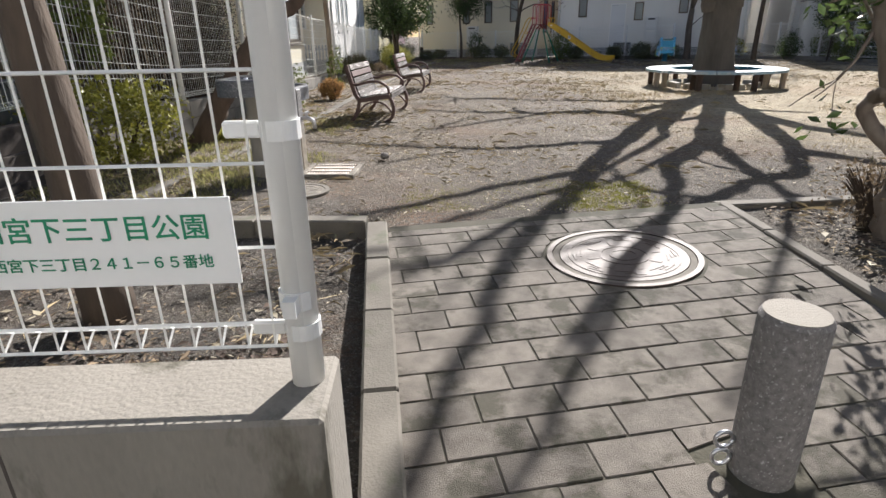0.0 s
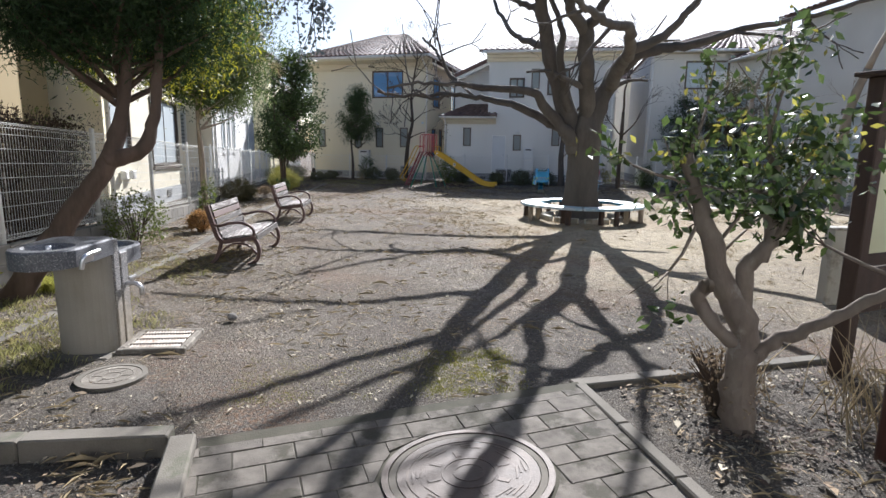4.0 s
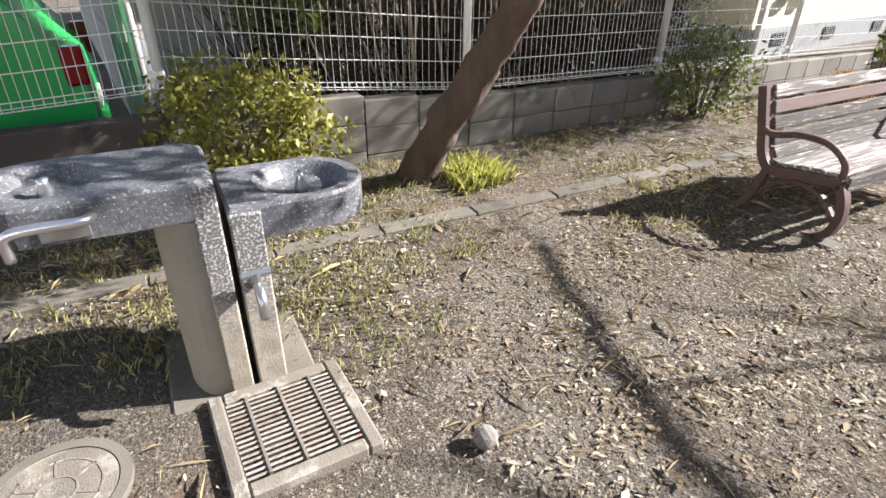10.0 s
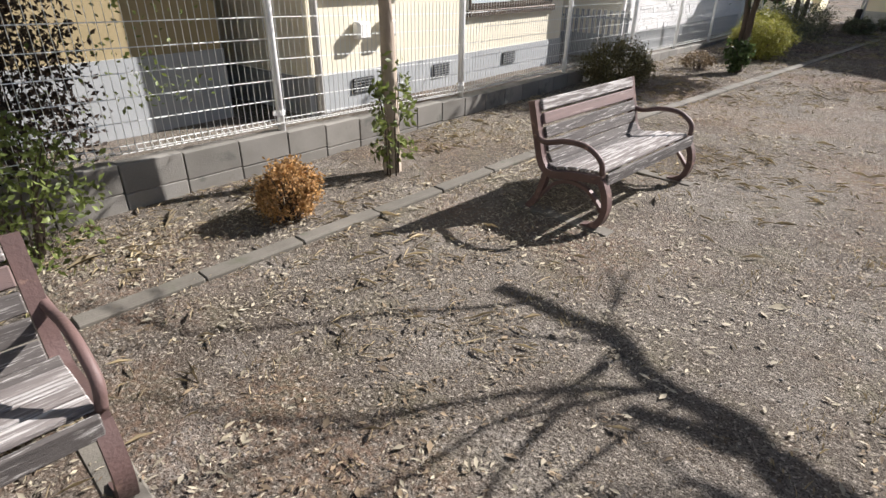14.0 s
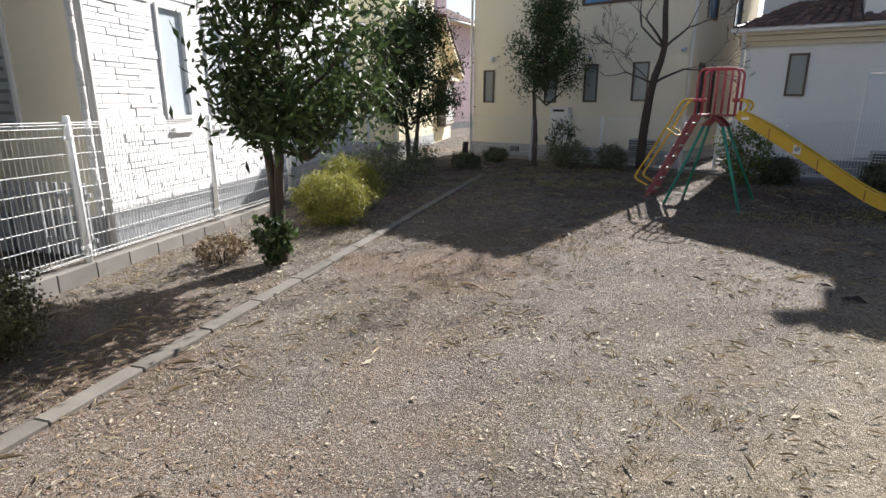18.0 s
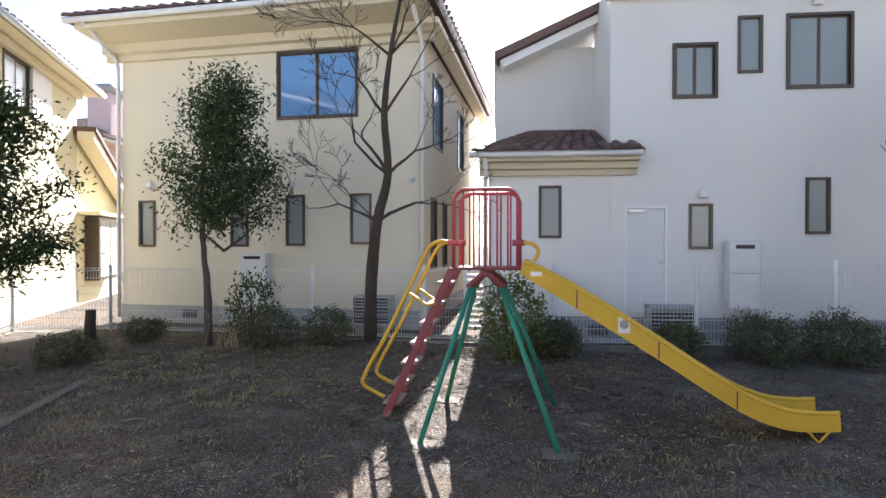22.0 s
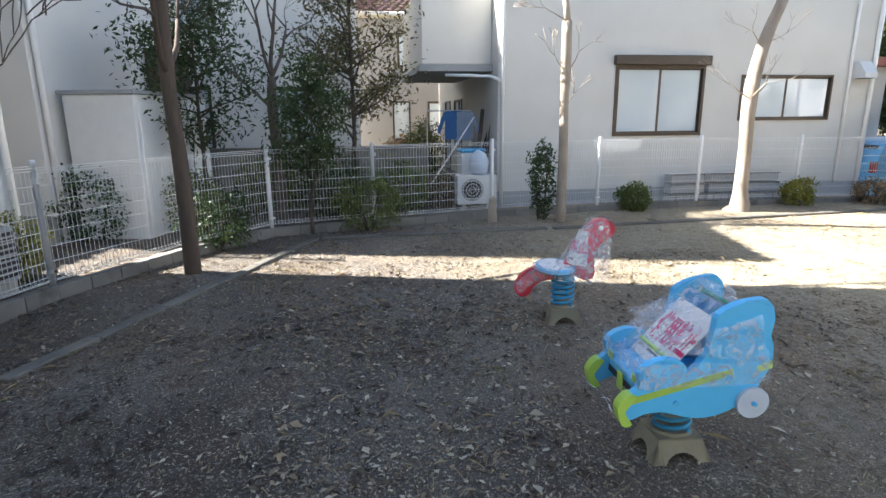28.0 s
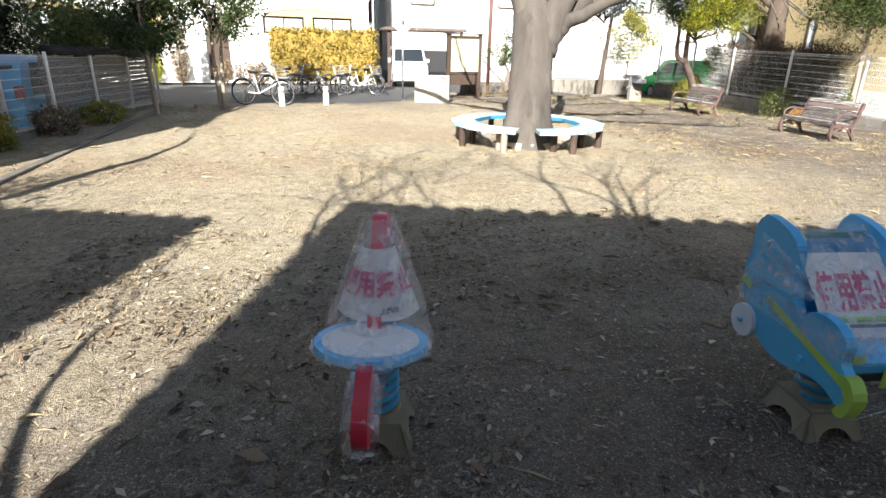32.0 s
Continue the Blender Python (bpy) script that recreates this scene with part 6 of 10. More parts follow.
rows = [[bm.verts.new((p.x, v, p.z + dz)) for v, dz in ((V0 + 0.013, 0), (V1 - 0.013, 0), (V1 - 0.013, -0.012), (V0 + 0.013, -0.012))] for p in mid]
for a, b in zip(rows, rows[1:]):
    for k in range(4):
        bm.faces.new((a[k], a[(k + 1) % 4], b[(k + 1) % 4], b[k]))
bm.faces.new(rows[0][::-1])
bm.faces.new(rows[-1])
part("chute", bm, STEEL, sl, "worn bright steel sliding surface", smooth=True)
part("foot", tubed([(1.44, V0, 0.09), (1.52, V0, 0.0), (1.60, V0, 0.10)], 0.012, 8), SLIDE_YELLOW, sl)
part("foot", tubed([(1.44, V1, 0.09), (1.52, V1, 0.0), (1.60, V1, 0.10)], 0.012, 8), SLIDE_YELLOW, sl)
part("sticker", boxed((-0.055, -0.0135, 0.85), (0.045, -0.0122, 0.99)), PAPER, sl, "pale printed sticker")
part("sticker_figure", prism(bmesh.new(), arc(-0.005, 0.925, 0.038, 0, 360, 18)[:-1], 1, -0.0145, -0.0137), PLINTH, sl)
part("sticker", boxed((-0.80, -0.0135, 1.335), (-0.70, -0.0122, 1.375)), PAPER, sl, "white printed sticker")
# platform and cage
plat = part("platform", boxed((-1.50, V0 - 0.02, 1.385), (-0.88, V1 + 0.02, 1.41), 0.004), RED_BROWN, sl)
for i in range(6):
    part("deck_bolt", tubed([(-1.45 + i * 0.105, V0 - 0.03, 1.375), (-1.45 + i * 0.105, V0 - 0.03, 1.40)], 0.012, 6), RED_BROWN, plat)
for v in (V0 - 0.01, V1 + 0.01):
    hoop = [(-1.49, v, 1.40), (-1.49, v, 2.0)] + [(-1.49 + 0.11 - 0.11 * math.cos(a), v, 2.0 + 0.11 * math.sin(a)) for a in [math.pi / 2 * i / 6 for i in range(1, 7)]] + [(-1.02 + 0.11 * math.sin(a), v, 2.0 + 0.11 * math.cos(a)) for a in [math.pi / 2 * i / 6 for i in range(0, 7)]] + [(-0.91, v, 1.40)]
    cage = part("cage_hoop", tubed(hoop, 0.018, 10), SLIDE_RED, sl, smooth=True)
    for u in (-1.40, -1.305, -1.20, -1.095, -1.0):
        part("cage_bar", tubed([(u, v, 1.40), (u, v, 2.105)], 0.009, 8), SLIDE_RED, cage, smooth=True)
    for u in (-1.49, -0.91):
        part("socket", tubed([(u - 0.05, v, 1.63), (u + 0.05, v, 1.63)], 0.03, 10), SLIDE_RED, cage, smooth=True)
    # yellow grab loops and ladder rails
    s = -1 if v < 0.2 else 1
    part("grab_loop", tubed(smooth_path([(-0.88, v, 1.63), (-0.80, v, 1.625), (-0.745, v, 1.585), (-0.735, v, 1.53), (-0.77, v, 1.47)], 5), 0.018, 10), SLIDE_YELLOW, sl, smooth=True)
    rail = smooth_path([(-1.52, v, 1.63), (-1.63, v, 1.64), (-1.74, v, 1.55), (-1.90, v, 1.22), (-2.12, v, 0.78), (-2.33, v, 0.40), (-2.335, v, 0.30), (-2.22, v, 0.235), (-2.14, v, 0.20)], 6)
    part("ladder_rail", tubed(rail, 0.019, 10), SLIDE_YELLOW, sl, smooth=True)
    part("rail_stay", tubed([(-1.92, v, 1.18), (-1.74, v, 1.06), (-1.66, v, 1.08)], 0.014, 8), SLIDE_YELLOW, sl, smooth=True)
# ladder
A, B = Vector((-1.52, 0, 1.40)), Vector((-2.16, 0, 0.0))
for v in (V0 + 0.02, V1 - 0.02):
    d = B - A
    part("stringer", boxed((-0.036, -0.018, 0), (0.036, 0.018, d.length + 0.04), 0.005), STRINGER, sl, m=Matrix.Translation((B.x, v, B.z - 0.04)) @ pose(0, 0, 0, 0, math.degrees(math.atan2(-d.x, -d.z)), 0))
for i in range(7):
    p = B.lerp(A, (i + 0.7) / 7.4)
    part("tread", boxed((p.x - 0.075, V0 + 0.04, p.z - 0.018), (p.x + 0.075, V1 - 0.04, p.z + 0.006), 0.004), TREAD, sl, "worn bare tread")
# legs
for v, vf in ((V0 + 0.02, -0.62), (V1 - 0.02, 0.68)):
    part("leg_joint", tubed([(-1.36, v, 1.22), (-1.20, v, 1.375), (-1.04, v, 1.22)], 0.034, 10), RED_BROWN, sl, smooth=True)
    for u0, u1 in ((-1.33, -1.68), (-1.07, -0.56)):
        part("leg", tubed([(u0, v, 1.25), (u1, vf, -0.03)], 0.0235, 12), SLIDE_GREEN, sl, smooth=True)
part("cross_tube", tubed([(-1.20, V0 - 0.02, 1.35), (-1.20, V1 + 0.02, 1.35)], 0.03, 10), RED_BROWN, sl, smooth=True)
for u1, vf in ((-1.68, -0.62), (-0.56, -0.62), (-1.68, 0.68), (-0.56, 0.68)):
    part("footing", boxed((u1 - 0.14, vf - 0.11, -0.06), (u1 + 0.14, vf + 0.11, 0.006), 0.004), KERB, sl)


# ---- tree ring bench ----
def build_ring():
    t = thing("ring_bench", pose(6.05, 12.15, 0.0), "octagonal ring bench of worn pale blue planks on stub posts", "bench")
    r0, r1, z = 0.93, 1.34, 0.36
    for k in range(8):
        a0, a1 = radians(45 * k + 22.5 + (8 if k == 1 else 0.6)), radians(45 * k + 67.5 - (8 if k == 0 else 0.6))
        bm = prism(bmesh.new(), [(r0 * math.cos(a0), r0 * math.sin(a0)), (r1 * math.cos(a0), r1 * math.sin(a0)), (r1 * math.cos((a0 + a1) / 2) * 1.0, r1 * math.sin((a0 + a1) / 2) * 1.0), (r1 * math.cos(a1), r1 * math.sin(a1)), (r0 * math.cos(a1), r0 * math.sin(a1)), (r0 * math.cos((a0 + a1) / 2), r0 * math.sin((a0 + a1) / 2))], 2, z - 0.05, z)
        part("seat_plank", bm, RING_TOP, t)
        for rr in (r0 + 0.07, r1 - 0.08):
            am = (a0 + a1) / 2 + (0.17 if rr > 1.1 else 0)
            part("post", tubed([(rr * math.cos(am), rr * math.sin(am), -0.1), (rr * math.cos(am), rr * math.sin(am), z - 0.05)], 0.055, 12), DARK_WOOD if k % 3 else BARK_PALE, t)
        part("inner_edge", prism(bmesh.new(), [((r0 - 0.012) * math.cos(a0), (r0 - 0.012) * math.sin(a0)), (r0 * math.cos(a0), r0 * math.sin(a0)), (r0 * math.cos((a0 + a1) / 2), r0 * math.sin((a0 + a1) / 2)), (r0 * math.cos(a1), r0 * math.sin(a1)), ((r0 - 0.012) * math.cos(a1), (r0 - 0.012) * math.sin(a1))], 2, z - 0.06, z - 0.003), RING_BLUE, t)
    for k in range(8):
        a = radians(45 * k)
        part("ground_stone", boxed((-0.26, -0.05, -0.05), (0.26, 0.05, 0.10), 0.01), CONCRETE, t, m=pose(0.80 * math.cos(a), 0.80 * math.sin(a), 0, 0, 0, 45 * k + 90))
    return t


build_ring()


# ---- trees ----
def branch(bm, rng, p, d, length, r, depth, tips, wander=0.25, split=3, up=0.12, taper=0.55, sides=7, low_r=0.004, spread=0.65, sub=None):
    """A wandering limb that forks; its end points go into tips."""
    n = max(3, int(length / 0.22))
    pts, rs = [Vector(p)], [r]
    d = Vector(d).normalized()
    step = length / n
    kids = []
    for i in range(n):
        d = (d + Vector(rng.normal(0, wander, 3)) * 0.35 + Vector((0, 0, up * 0.25))).normalized()
        pts.append(pts[-1] + d * step)
        rs.append(max(low_r, r * (1 - (1 - taper) * (i + 1) / n)))
        if depth > 0 and i >= n * 0.35 and len(kids) < split - 1 and rng.random() < 0.5:
            kids.append((pts[-1].copy(), d.copy(), rs[-1]))
    tube(bm, pts, rs, max(3, sides), close=True)
    if depth == 0:
        tips.append(pts[-1])
        tips.append(pts[len(pts) // 2])
        return
    kids.append((pts[-1], d, rs[-1]))
    if len(kids) < split:
        kids.append((pts[-1], d, rs[-1] * 0.8))
    for k, (q, kd, kr) in enumerate(kids):
        side = Vector(rng.normal(0, 1, 3))
        side = (side - side.dot(kd) * kd).normalized()
        branch(sub or bm, rng, q, kd + side * float(spread * rng.uniform(0.6, 1.2)), float(length * rng.uniform(0.55, 0.8)), kr * (0.85 if k == len(kids) - 2 else 0.7), depth - 1, tips, wander, split, up, taper, max(3, sides - 2), low_r, spread)


def bare_tree(name, x, y, trunk, limbs, seed, label, bark, depth=3, twig=0.004, wander=0.3, split=3):
    """trunk: points and radii; limbs: (index on trunk, direction, length, radius)."""
    rng = np.random.default_rng(seed)
    t = thing(name, pose(x, y, 0), label, "tree")
    pts = smooth_path([p[:3] for p in trunk], 4)
    rs = list(np.interp(np.linspace(0, len(trunk) - 1, len(pts)), range(len(trunk)), [p[3] for p in trunk]))
    bm = tube(bmesh.new(), pts, rs, 14)
    for v in bm.verts:
        n = noise.noise((v.co.x * 5, v.co.y * 5, v.co.z * 1.2)) * 0.08 + noise.noise((v.co.x * 14, v.co.y * 14, v.co.z * 2)) * 0.05
        c = min(pts, key=lambda p: (p - v.co).length)
        v.co += (v.co - c) * n
    part("trunk", bm, bark, t, smooth=True)
    tips = []
    for i, d, length, r in limbs:
        bm = bmesh.new()
        p = Vector(trunk[i][:3])
        fine = bmesh.new()
        branch(bm, rng, p, d, length, r, depth, tips, wander, split, 0.10, 0.6, 8, twig, sub=fine)
        limb = part("limb", bm, bark, t, smooth=True)
        tagged(part("twig_spray", fine, bark, limb, smooth=True), kind="stuff")
    return t, tips


# great bare tree in the ring bench: limbs as (across, away, height) seen from the entrance
def great_tree():
    rng = np.random.default_rng(11)
    t = thing("tree", pose(6.05, 12.15, 0), "great bare deciduous tree with spreading grey limbs", "tree")
    ex, ey = Vector((0.905, -0.424, 0)), Vector((0.424, 0.905, 0))
    pts = smooth_path([(0.16, 0.36, -0.2), (0.14, 0.34, 0.12), (0.1, 0.27, 0.6), (0.05, 0.12, 1.3), (0.02, 0.02, 1.9), (0.02, 0.0, 2.3), (0.0, 0.0, 2.6)], 4)
    rs = list(np.interp(np.linspace(0, 6, len(pts)), range(7), [0.60, 0.47, 0.37, 0.34, 0.34, 0.2, 0.06]))
    bm = tube(bmesh.new(), pts, rs, 28)
    for v in bm.verts:
        c = min(pts, key=lambda p: (p - v.co).length)
        a = math.atan2(v.co.y - c.y, v.co.x - c.x)
        n = 0.05 * math.sin(a * 5 + v.co.z) + 0.09 * noise.noise((math.cos(a) * 2, math.sin(a) * 2, v.co.z * 0.8)) + 0.04 * noise.noise((v.co.x * 14, v.co.y * 14, v.co.z * 4))
        v.co.x += (v.co.x - c.x) * n
        v.co.y += (v.co.y - c.y) * n
    part("trunk", bm, BARK_GREAT, t, smooth=True)
    limbs = [
        ([(-0.15, 0, 1.5), (-0.32, 0, 2.05), (-0.62, -0.2, 2.9), (-0.8, -0.6, 3.35), (-0.94, -1.1, 4.1), (-1.0, -1.6, 4.6), (-1.0, -1.8, 5.05), (-1.01, -2.0, 5.7), (-0.93, -2.1, 6.15), (-0.82, -2.1, 6.7), (-0.7, -2.1, 7.2)], 0.26, 0.035),
        ([(-0.36, -0.05, 2.2), (-0.48, -0.4, 2.7), (-0.58, -0.9, 3.3), (-0.55, -1.1, 3.8), (-0.75, -1.3, 4.3), (-0.9, -1.5, 4.8), (-0.95, -1.8, 5.5)], 0.13, 0.03),
        ([(-0.02, 0.05, 1.6), (0.0, -0.1, 2.35), (-0.06, -0.7, 3.1), (-0.1, -1.25, 3.85)], 0.20, 0.15),
        ([(-0.1, -1.2, 3.78), (-0.33, -2.05, 3.92), (-0.3, -2.6, 4.12), (-0.28, -2.9, 4.5), (-0.36, -3.0, 4.85), (-0.5, -3.1, 5.7), (-0.7, -3.2, 7.0)], 0.12, 0.025),
        ([(-0.1, -1.2, 3.78), (0.12, -1.5, 4.0), (0.28, -1.75, 4.25), (0.42, -1.95, 4.6), (0.3, -2.0, 5.2), (0.0, -2.0, 6.2)], 0.115, 0.025),
        ([(0.1, -0.05, 1.5), (0.19, 0.0, 2.3), (0.42, 0.08, 2.88), (0.69, 0.0, 3.35)], 0.23, 0.16),
        ([(0.66, 0.0, 3.3), (1.28, -0.3, 3.54), (1.88, -0.8, 3.5), (2.7, -1.0, 3.72), (3.6, -1.1, 3.85), (4.6, -1.2, 4.1)], 0.145, 0.035),
        ([(0.42, 0.05, 2.85), (0.55, -0.8, 3.1), (0.66, -1.5, 3.18), (0.68, -2.25, 3.25), (0.6, -2.8, 3.45), (0.36, -3.15, 3.42), (0.06, -3.65, 3.5), (-0.16, -3.9, 3.62), (-0.35, -4.15, 4.0), (-0.5, -4.3, 4.6)], 0.16, 0.04),
        ([(0.68, -2.1, 3.22), (1.14, -2.2, 3.38), (1.5, -2.3, 3.7), (1.78, -2.4, 4.05), (2.2, -2.5, 4.8), (2.5, -2.5, 5.6)], 0.10, 0.025),
        ([(1.5, -2.3, 3.68), (1.75, -2.4, 4.1), (1.8, -2.5, 4.7)], 0.045, 0.02),
        ([(-0.2, -0.15, 1.7), (-0.52, -0.2, 2.0), (-0.87, -0.4, 2.4), (-1.05, -0.6, 2.65), (-1.6, -0.8, 2.72), (-2.45, -1.0, 2.79), (-2.8, -0.8, 2.95), (-3.15, -0.3, 3.4), (-3.5, 0.2, 3.75), (-3.95, 0.8, 4.1)], 0.15, 0.03),
        ([(-2.1, -0.92, 2.75), (-2.71, -1.1, 2.8), (-3.47, -1.2, 2.83), (-4.14, -1.2, 2.75)], 0.06, 0.025),
        ([(-0.2, 0.0, 1.65), (-0.51, 0.0, 1.96), (-0.87, 0.12, 2.14), (-1.5, 0.3, 2.46), (-1.96, 0.4, 2.57), (-2.56, 0.5, 2.68), (-3.07, 0.6, 2.78), (-3.76, 0.6, 2.76), (-4.5, 0.55, 2.76), (-5.0, 0.5, 2.85)], 0.14, 0.035),
        ([(-3.2, 0.6, 2.78), (-3.6, 0.5, 2.66), (-4.05, 0.5, 2.9)], 0.05, 0.03),
        ([(-0.74, -0.4, 3.2), (-1.05, 0.7, 3.8), (-1.5, 1.35, 4.1), (-1.95, 1.76, 4.37), (-2.45, 2.17, 5.1), (-2.95, 2.6, 5.95), (-3.3, 2.8, 6.5)], 0.12, 0.03),
        ([(-0.94, -1.1, 4.05), (-1.15, -0.75, 4.3), (-1.6, -0.75, 4.5), (-2.05, -0.83, 4.7), (-2.6, -0.9, 4.8), (-3.3, -1.5, 4.45), (-4.1, -1.5, 4.45)], 0.085, 0.025),
        ([(-0.97, -1.5, 4.5), (-1.1, -1.5, 4.75), (-1.34, -1.5, 4.97), (-1.82, -1.5, 5.5), (-2.19, -1.5, 5.87), (-2.57, -1.5, 6.1), (-3.2, -1.5, 6.35)], 0.08, 0.025),
        ([(-1.0, -1.9, 5.25), (-1.1, -2.0, 5.4), (-1.33, -2.0, 5.87), (-1.6, -2.0, 6.0), (-2.3, -2.0, 6.3)], 0.07, 0.02),
    ]
    for line, r, r_end in limbs:
        q = smooth_path([ex * p[0] + ey * p[1] + Vector((0, 0, p[2])) for p in line], 5)
        q = [p + Vector(rng.normal(0, 0.016, 3)) for p in q]
        bm = tube(bmesh.new(), q, [r_end + (r - r_end) * (1 - k / (len(q) - 1)) ** 1.7 for k in range(len(q))], 12)
        limb = part("limb", bm, BARK_GREAT, t, smooth=True)
        fine = bmesh.new()
        for k in range(int(len(q) * 0.55), len(q), 6 if line[-1][2] < 5.7 else 99):
            d = (q[k] - q[k - 1]).normalized()
            side = Vector(rng.normal(0, 1, 3))
            side = (side - side.dot(d) * d).normalized()
            bm = bmesh.new()
            kr = (r + (r_end - r) * k / len(q)) * 0.6
            branch(bm, rng, q[k], d * 0.6 + side * 0.8 + Vector((0, 0, 0.25)), float(rng.uniform(0.6, 1.1)), kr * 0.7, 1, [], 0.34, 3, 0.12, 0.6, 6, 0.011, 0.7, sub=fine)
            part("branch", bm, BARK_GREAT, limb, smooth=True)
        tagged(part("twig_spray", fine, BARK_GREAT, limb, smooth=True), kind="stuff")
    return t


great_tree()


def leafy_tree(name, x, y, height, crown, seed, label, leaf_mtl, bark, stems=((0, 0, 1),), radius=0.06, leaf=0.09, per=26, clear=1.0, limbs=12, spread=0.13, slim=0.42, trunks=None, off=(0, 0), sunlit=None, cone=0.0):
    """An evergreen: stems, limbs to a rough egg-shaped crown, leaves in clumps at the twig ends. crown: half widths x, y, z."""
    rng = np.random.default_rng(seed)
    t = thing(name, pose(x, y, 0), label, "tree")
    cz = height - crown[2]
    centres = []
    bm = bmesh.new()
    for line, r in trunks or ():
        q = smooth_path(line, 12)
        tube(bm, q, list(np.linspace(r, r * 0.3, len(q))), 16)
    for k, s in enumerate(() if trunks else stems):
        top = Vector((s[0] * 0.5, s[1] * 0.5, height * 0.85))
        mid = Vector((s[0] * 0.35 + rng.normal(0, 0.04), s[1] * 0.35 + rng.normal(0, 0.04), height * 0.45))
        pts = smooth_path([(s[0] * 0.08, s[1] * 0.08, -0.15), (s[0] * 0.2, s[1] * 0.2, height * 0.2), mid, top], 5)
        tube(bm, pts, list(np.linspace(radius, radius * 0.25, len(pts))), 10)
    for v in bm.verts:
        k = noise.noise((v.co.x * 22, v.co.y * 22, v.co.z * 7)) * 0.016 + noise.noise((v.co.x * 6, v.co.y * 6, v.co.z * 4)) * 0.014
        v.co += Vector((noise.noise(v.co * 9) * 0.4, noise.noise(v.co * 9 + Vector((5, 0, 0))) * 0.4, 0)) * 0.03 + Vector((k, k, 0))
    part("trunk", bm, bark, t, smooth=True)
    bm = bmesh.new()
    for i in range(limbs):
        a = i * 2.4 + rng.uniform(-0.3, 0.3)
        h = rng.uniform(-0.9, 1.0)
        w = math.sqrt(max(0.03, 1 - ((h + 0.3) / (1.32 if h > -0.3 else 0.85)) ** 2)) * rng.uniform(0.7, 1.08) * (1 - cone * h)
        end = Vector((off[0] + crown[0] * w * math.cos(a), off[1] + crown[1] * w * math.sin(a), cz + crown[2] * h))
        start = Vector((off[0], off[1], max(clear * 0.8, end.z - rng.uniform(0.2, 0.6) * crown[2])))
        mid = start.lerp(end, 0.5) + Vector(rng.normal(0, 0.06, 3))
        tube(bm, smooth_path([start, mid, end], 3), [radius * 0.35, radius * 0.3, radius * 0.25, radius * 0.2, radius * 0.15, radius * 0.1, 0.004][:7], 5)
        for s in np.linspace(0.35, 1.0, 6):
            q = start.lerp(end, float(s))
            centres.append(q)
            centres.append(q + Vector(rng.normal(0, 0.11, 3)) * float(crown[0] + 0.3))
    tagged(part("branch_tangle", bm, bark, t), kind="stuff")
    c = np.array([tuple(q) for q in centres])
    c = c[c[:, 2] > clear]
    vf = blade_cloud(rng, c, leaf * 1.1, spread * 0.9, per, slim * 0.85, droop=0.25)
    tagged(cloud_part("crown", vf, leaf_mtl, t), kind="stuff")
    # brighter sprays on the north-facing side only: sunlight put into the leaf colour
    if sunlit is not None:
        mid = np.array([off[0], off[1], cz])
        k = c[c[:, 1] - off[1] > 0.3 * crown[1]]
        k = k[np.argsort(-np.linalg.norm(k - mid, axis=1))][: len(c) // 4]
        out = mid + (k - mid) * 1.1 + np.array([0.03, 0.08, 0])
        tagged(cloud_part("golden_sprays", blade_cloud(rng, out, leaf, spread * 0.9, per, slim), sunlit, t), kind="stuff")
    return t


leafy_tree("conifer", -2.19, 6.31, 4.95, (1.3, 1.4, 1.3), 3, "dense green conifer with sunlit tips painted golden and a leaning forked trunk", NEEDLE, BARK_RED, trunks=(([(-0.05, -0.03, -0.1), (0.24, 0.05, 0.40), (0.56, 0.15, 0.88), (0.84, 0.19, 1.32), (0.98, 0.32, 2.0), (1.05, 0.45, 3.4)], 0.135), ([(0.82, 0.18, 1.28), (1.17, 0.22, 1.45), (1.29, 0.30, 2.1), (1.35, 0.45, 3.0)], 0.085)), off=(0.85, 0.5), radius=0.10, leaf=0.072, per=140, clear=2.28, limbs=58, spread=0.16, slim=0.16, sunlit=NEEDLE_GOLD)
leafy_tree("tree", -1.72, 11.7, 4.8, (1.4, 1.4, 1.4), 5, "spreading evergreen with ivy on its pale trunk", NEEDLE_GREEN, BARK_PALE, radius=0.07, leaf=0.075, per=120, clear=2.2, limbs=46, spread=0.17, slim=0.24)
leafy_tree("evergreen_tree", -0.98, 18.85, 4.4, (0.86, 0.86, 1.6), 6, "glossy dark-leaved evergreen beside the kerb", LEAF, BARK_DARK, stems=((0.1, 0.1, 1), (-0.4, 0.3, 1)), radius=0.06, leaf=0.105, per=24, clear=1.3, limbs=44, spread=0.14, off=(0.3, 0.1))
leafy_tree("evergreen_tree", -1.9, 28.3, 3.9, (1.35, 1.2, 1.35), 7, "broad dark evergreen by the corner of the fence", LEAF, BARK_DARK, stems=((-0.6, 0.1, 1), (0.7, 0.2, 1)), radius=0.075, leaf=0.095, per=34, clear=1.1, limbs=44, spread=0.15)
leafy_tree("evergreen_tree", 1.33, 28.4, 4.5, (0.85, 0.88, 1.35), 8, "rounded evergreen on a thin straight trunk", LEAF, BARK, radius=0.075, leaf=0.075, per=26, clear=1.85, limbs=46, spread=0.14, off=(0.26, 0), cone=0.38)
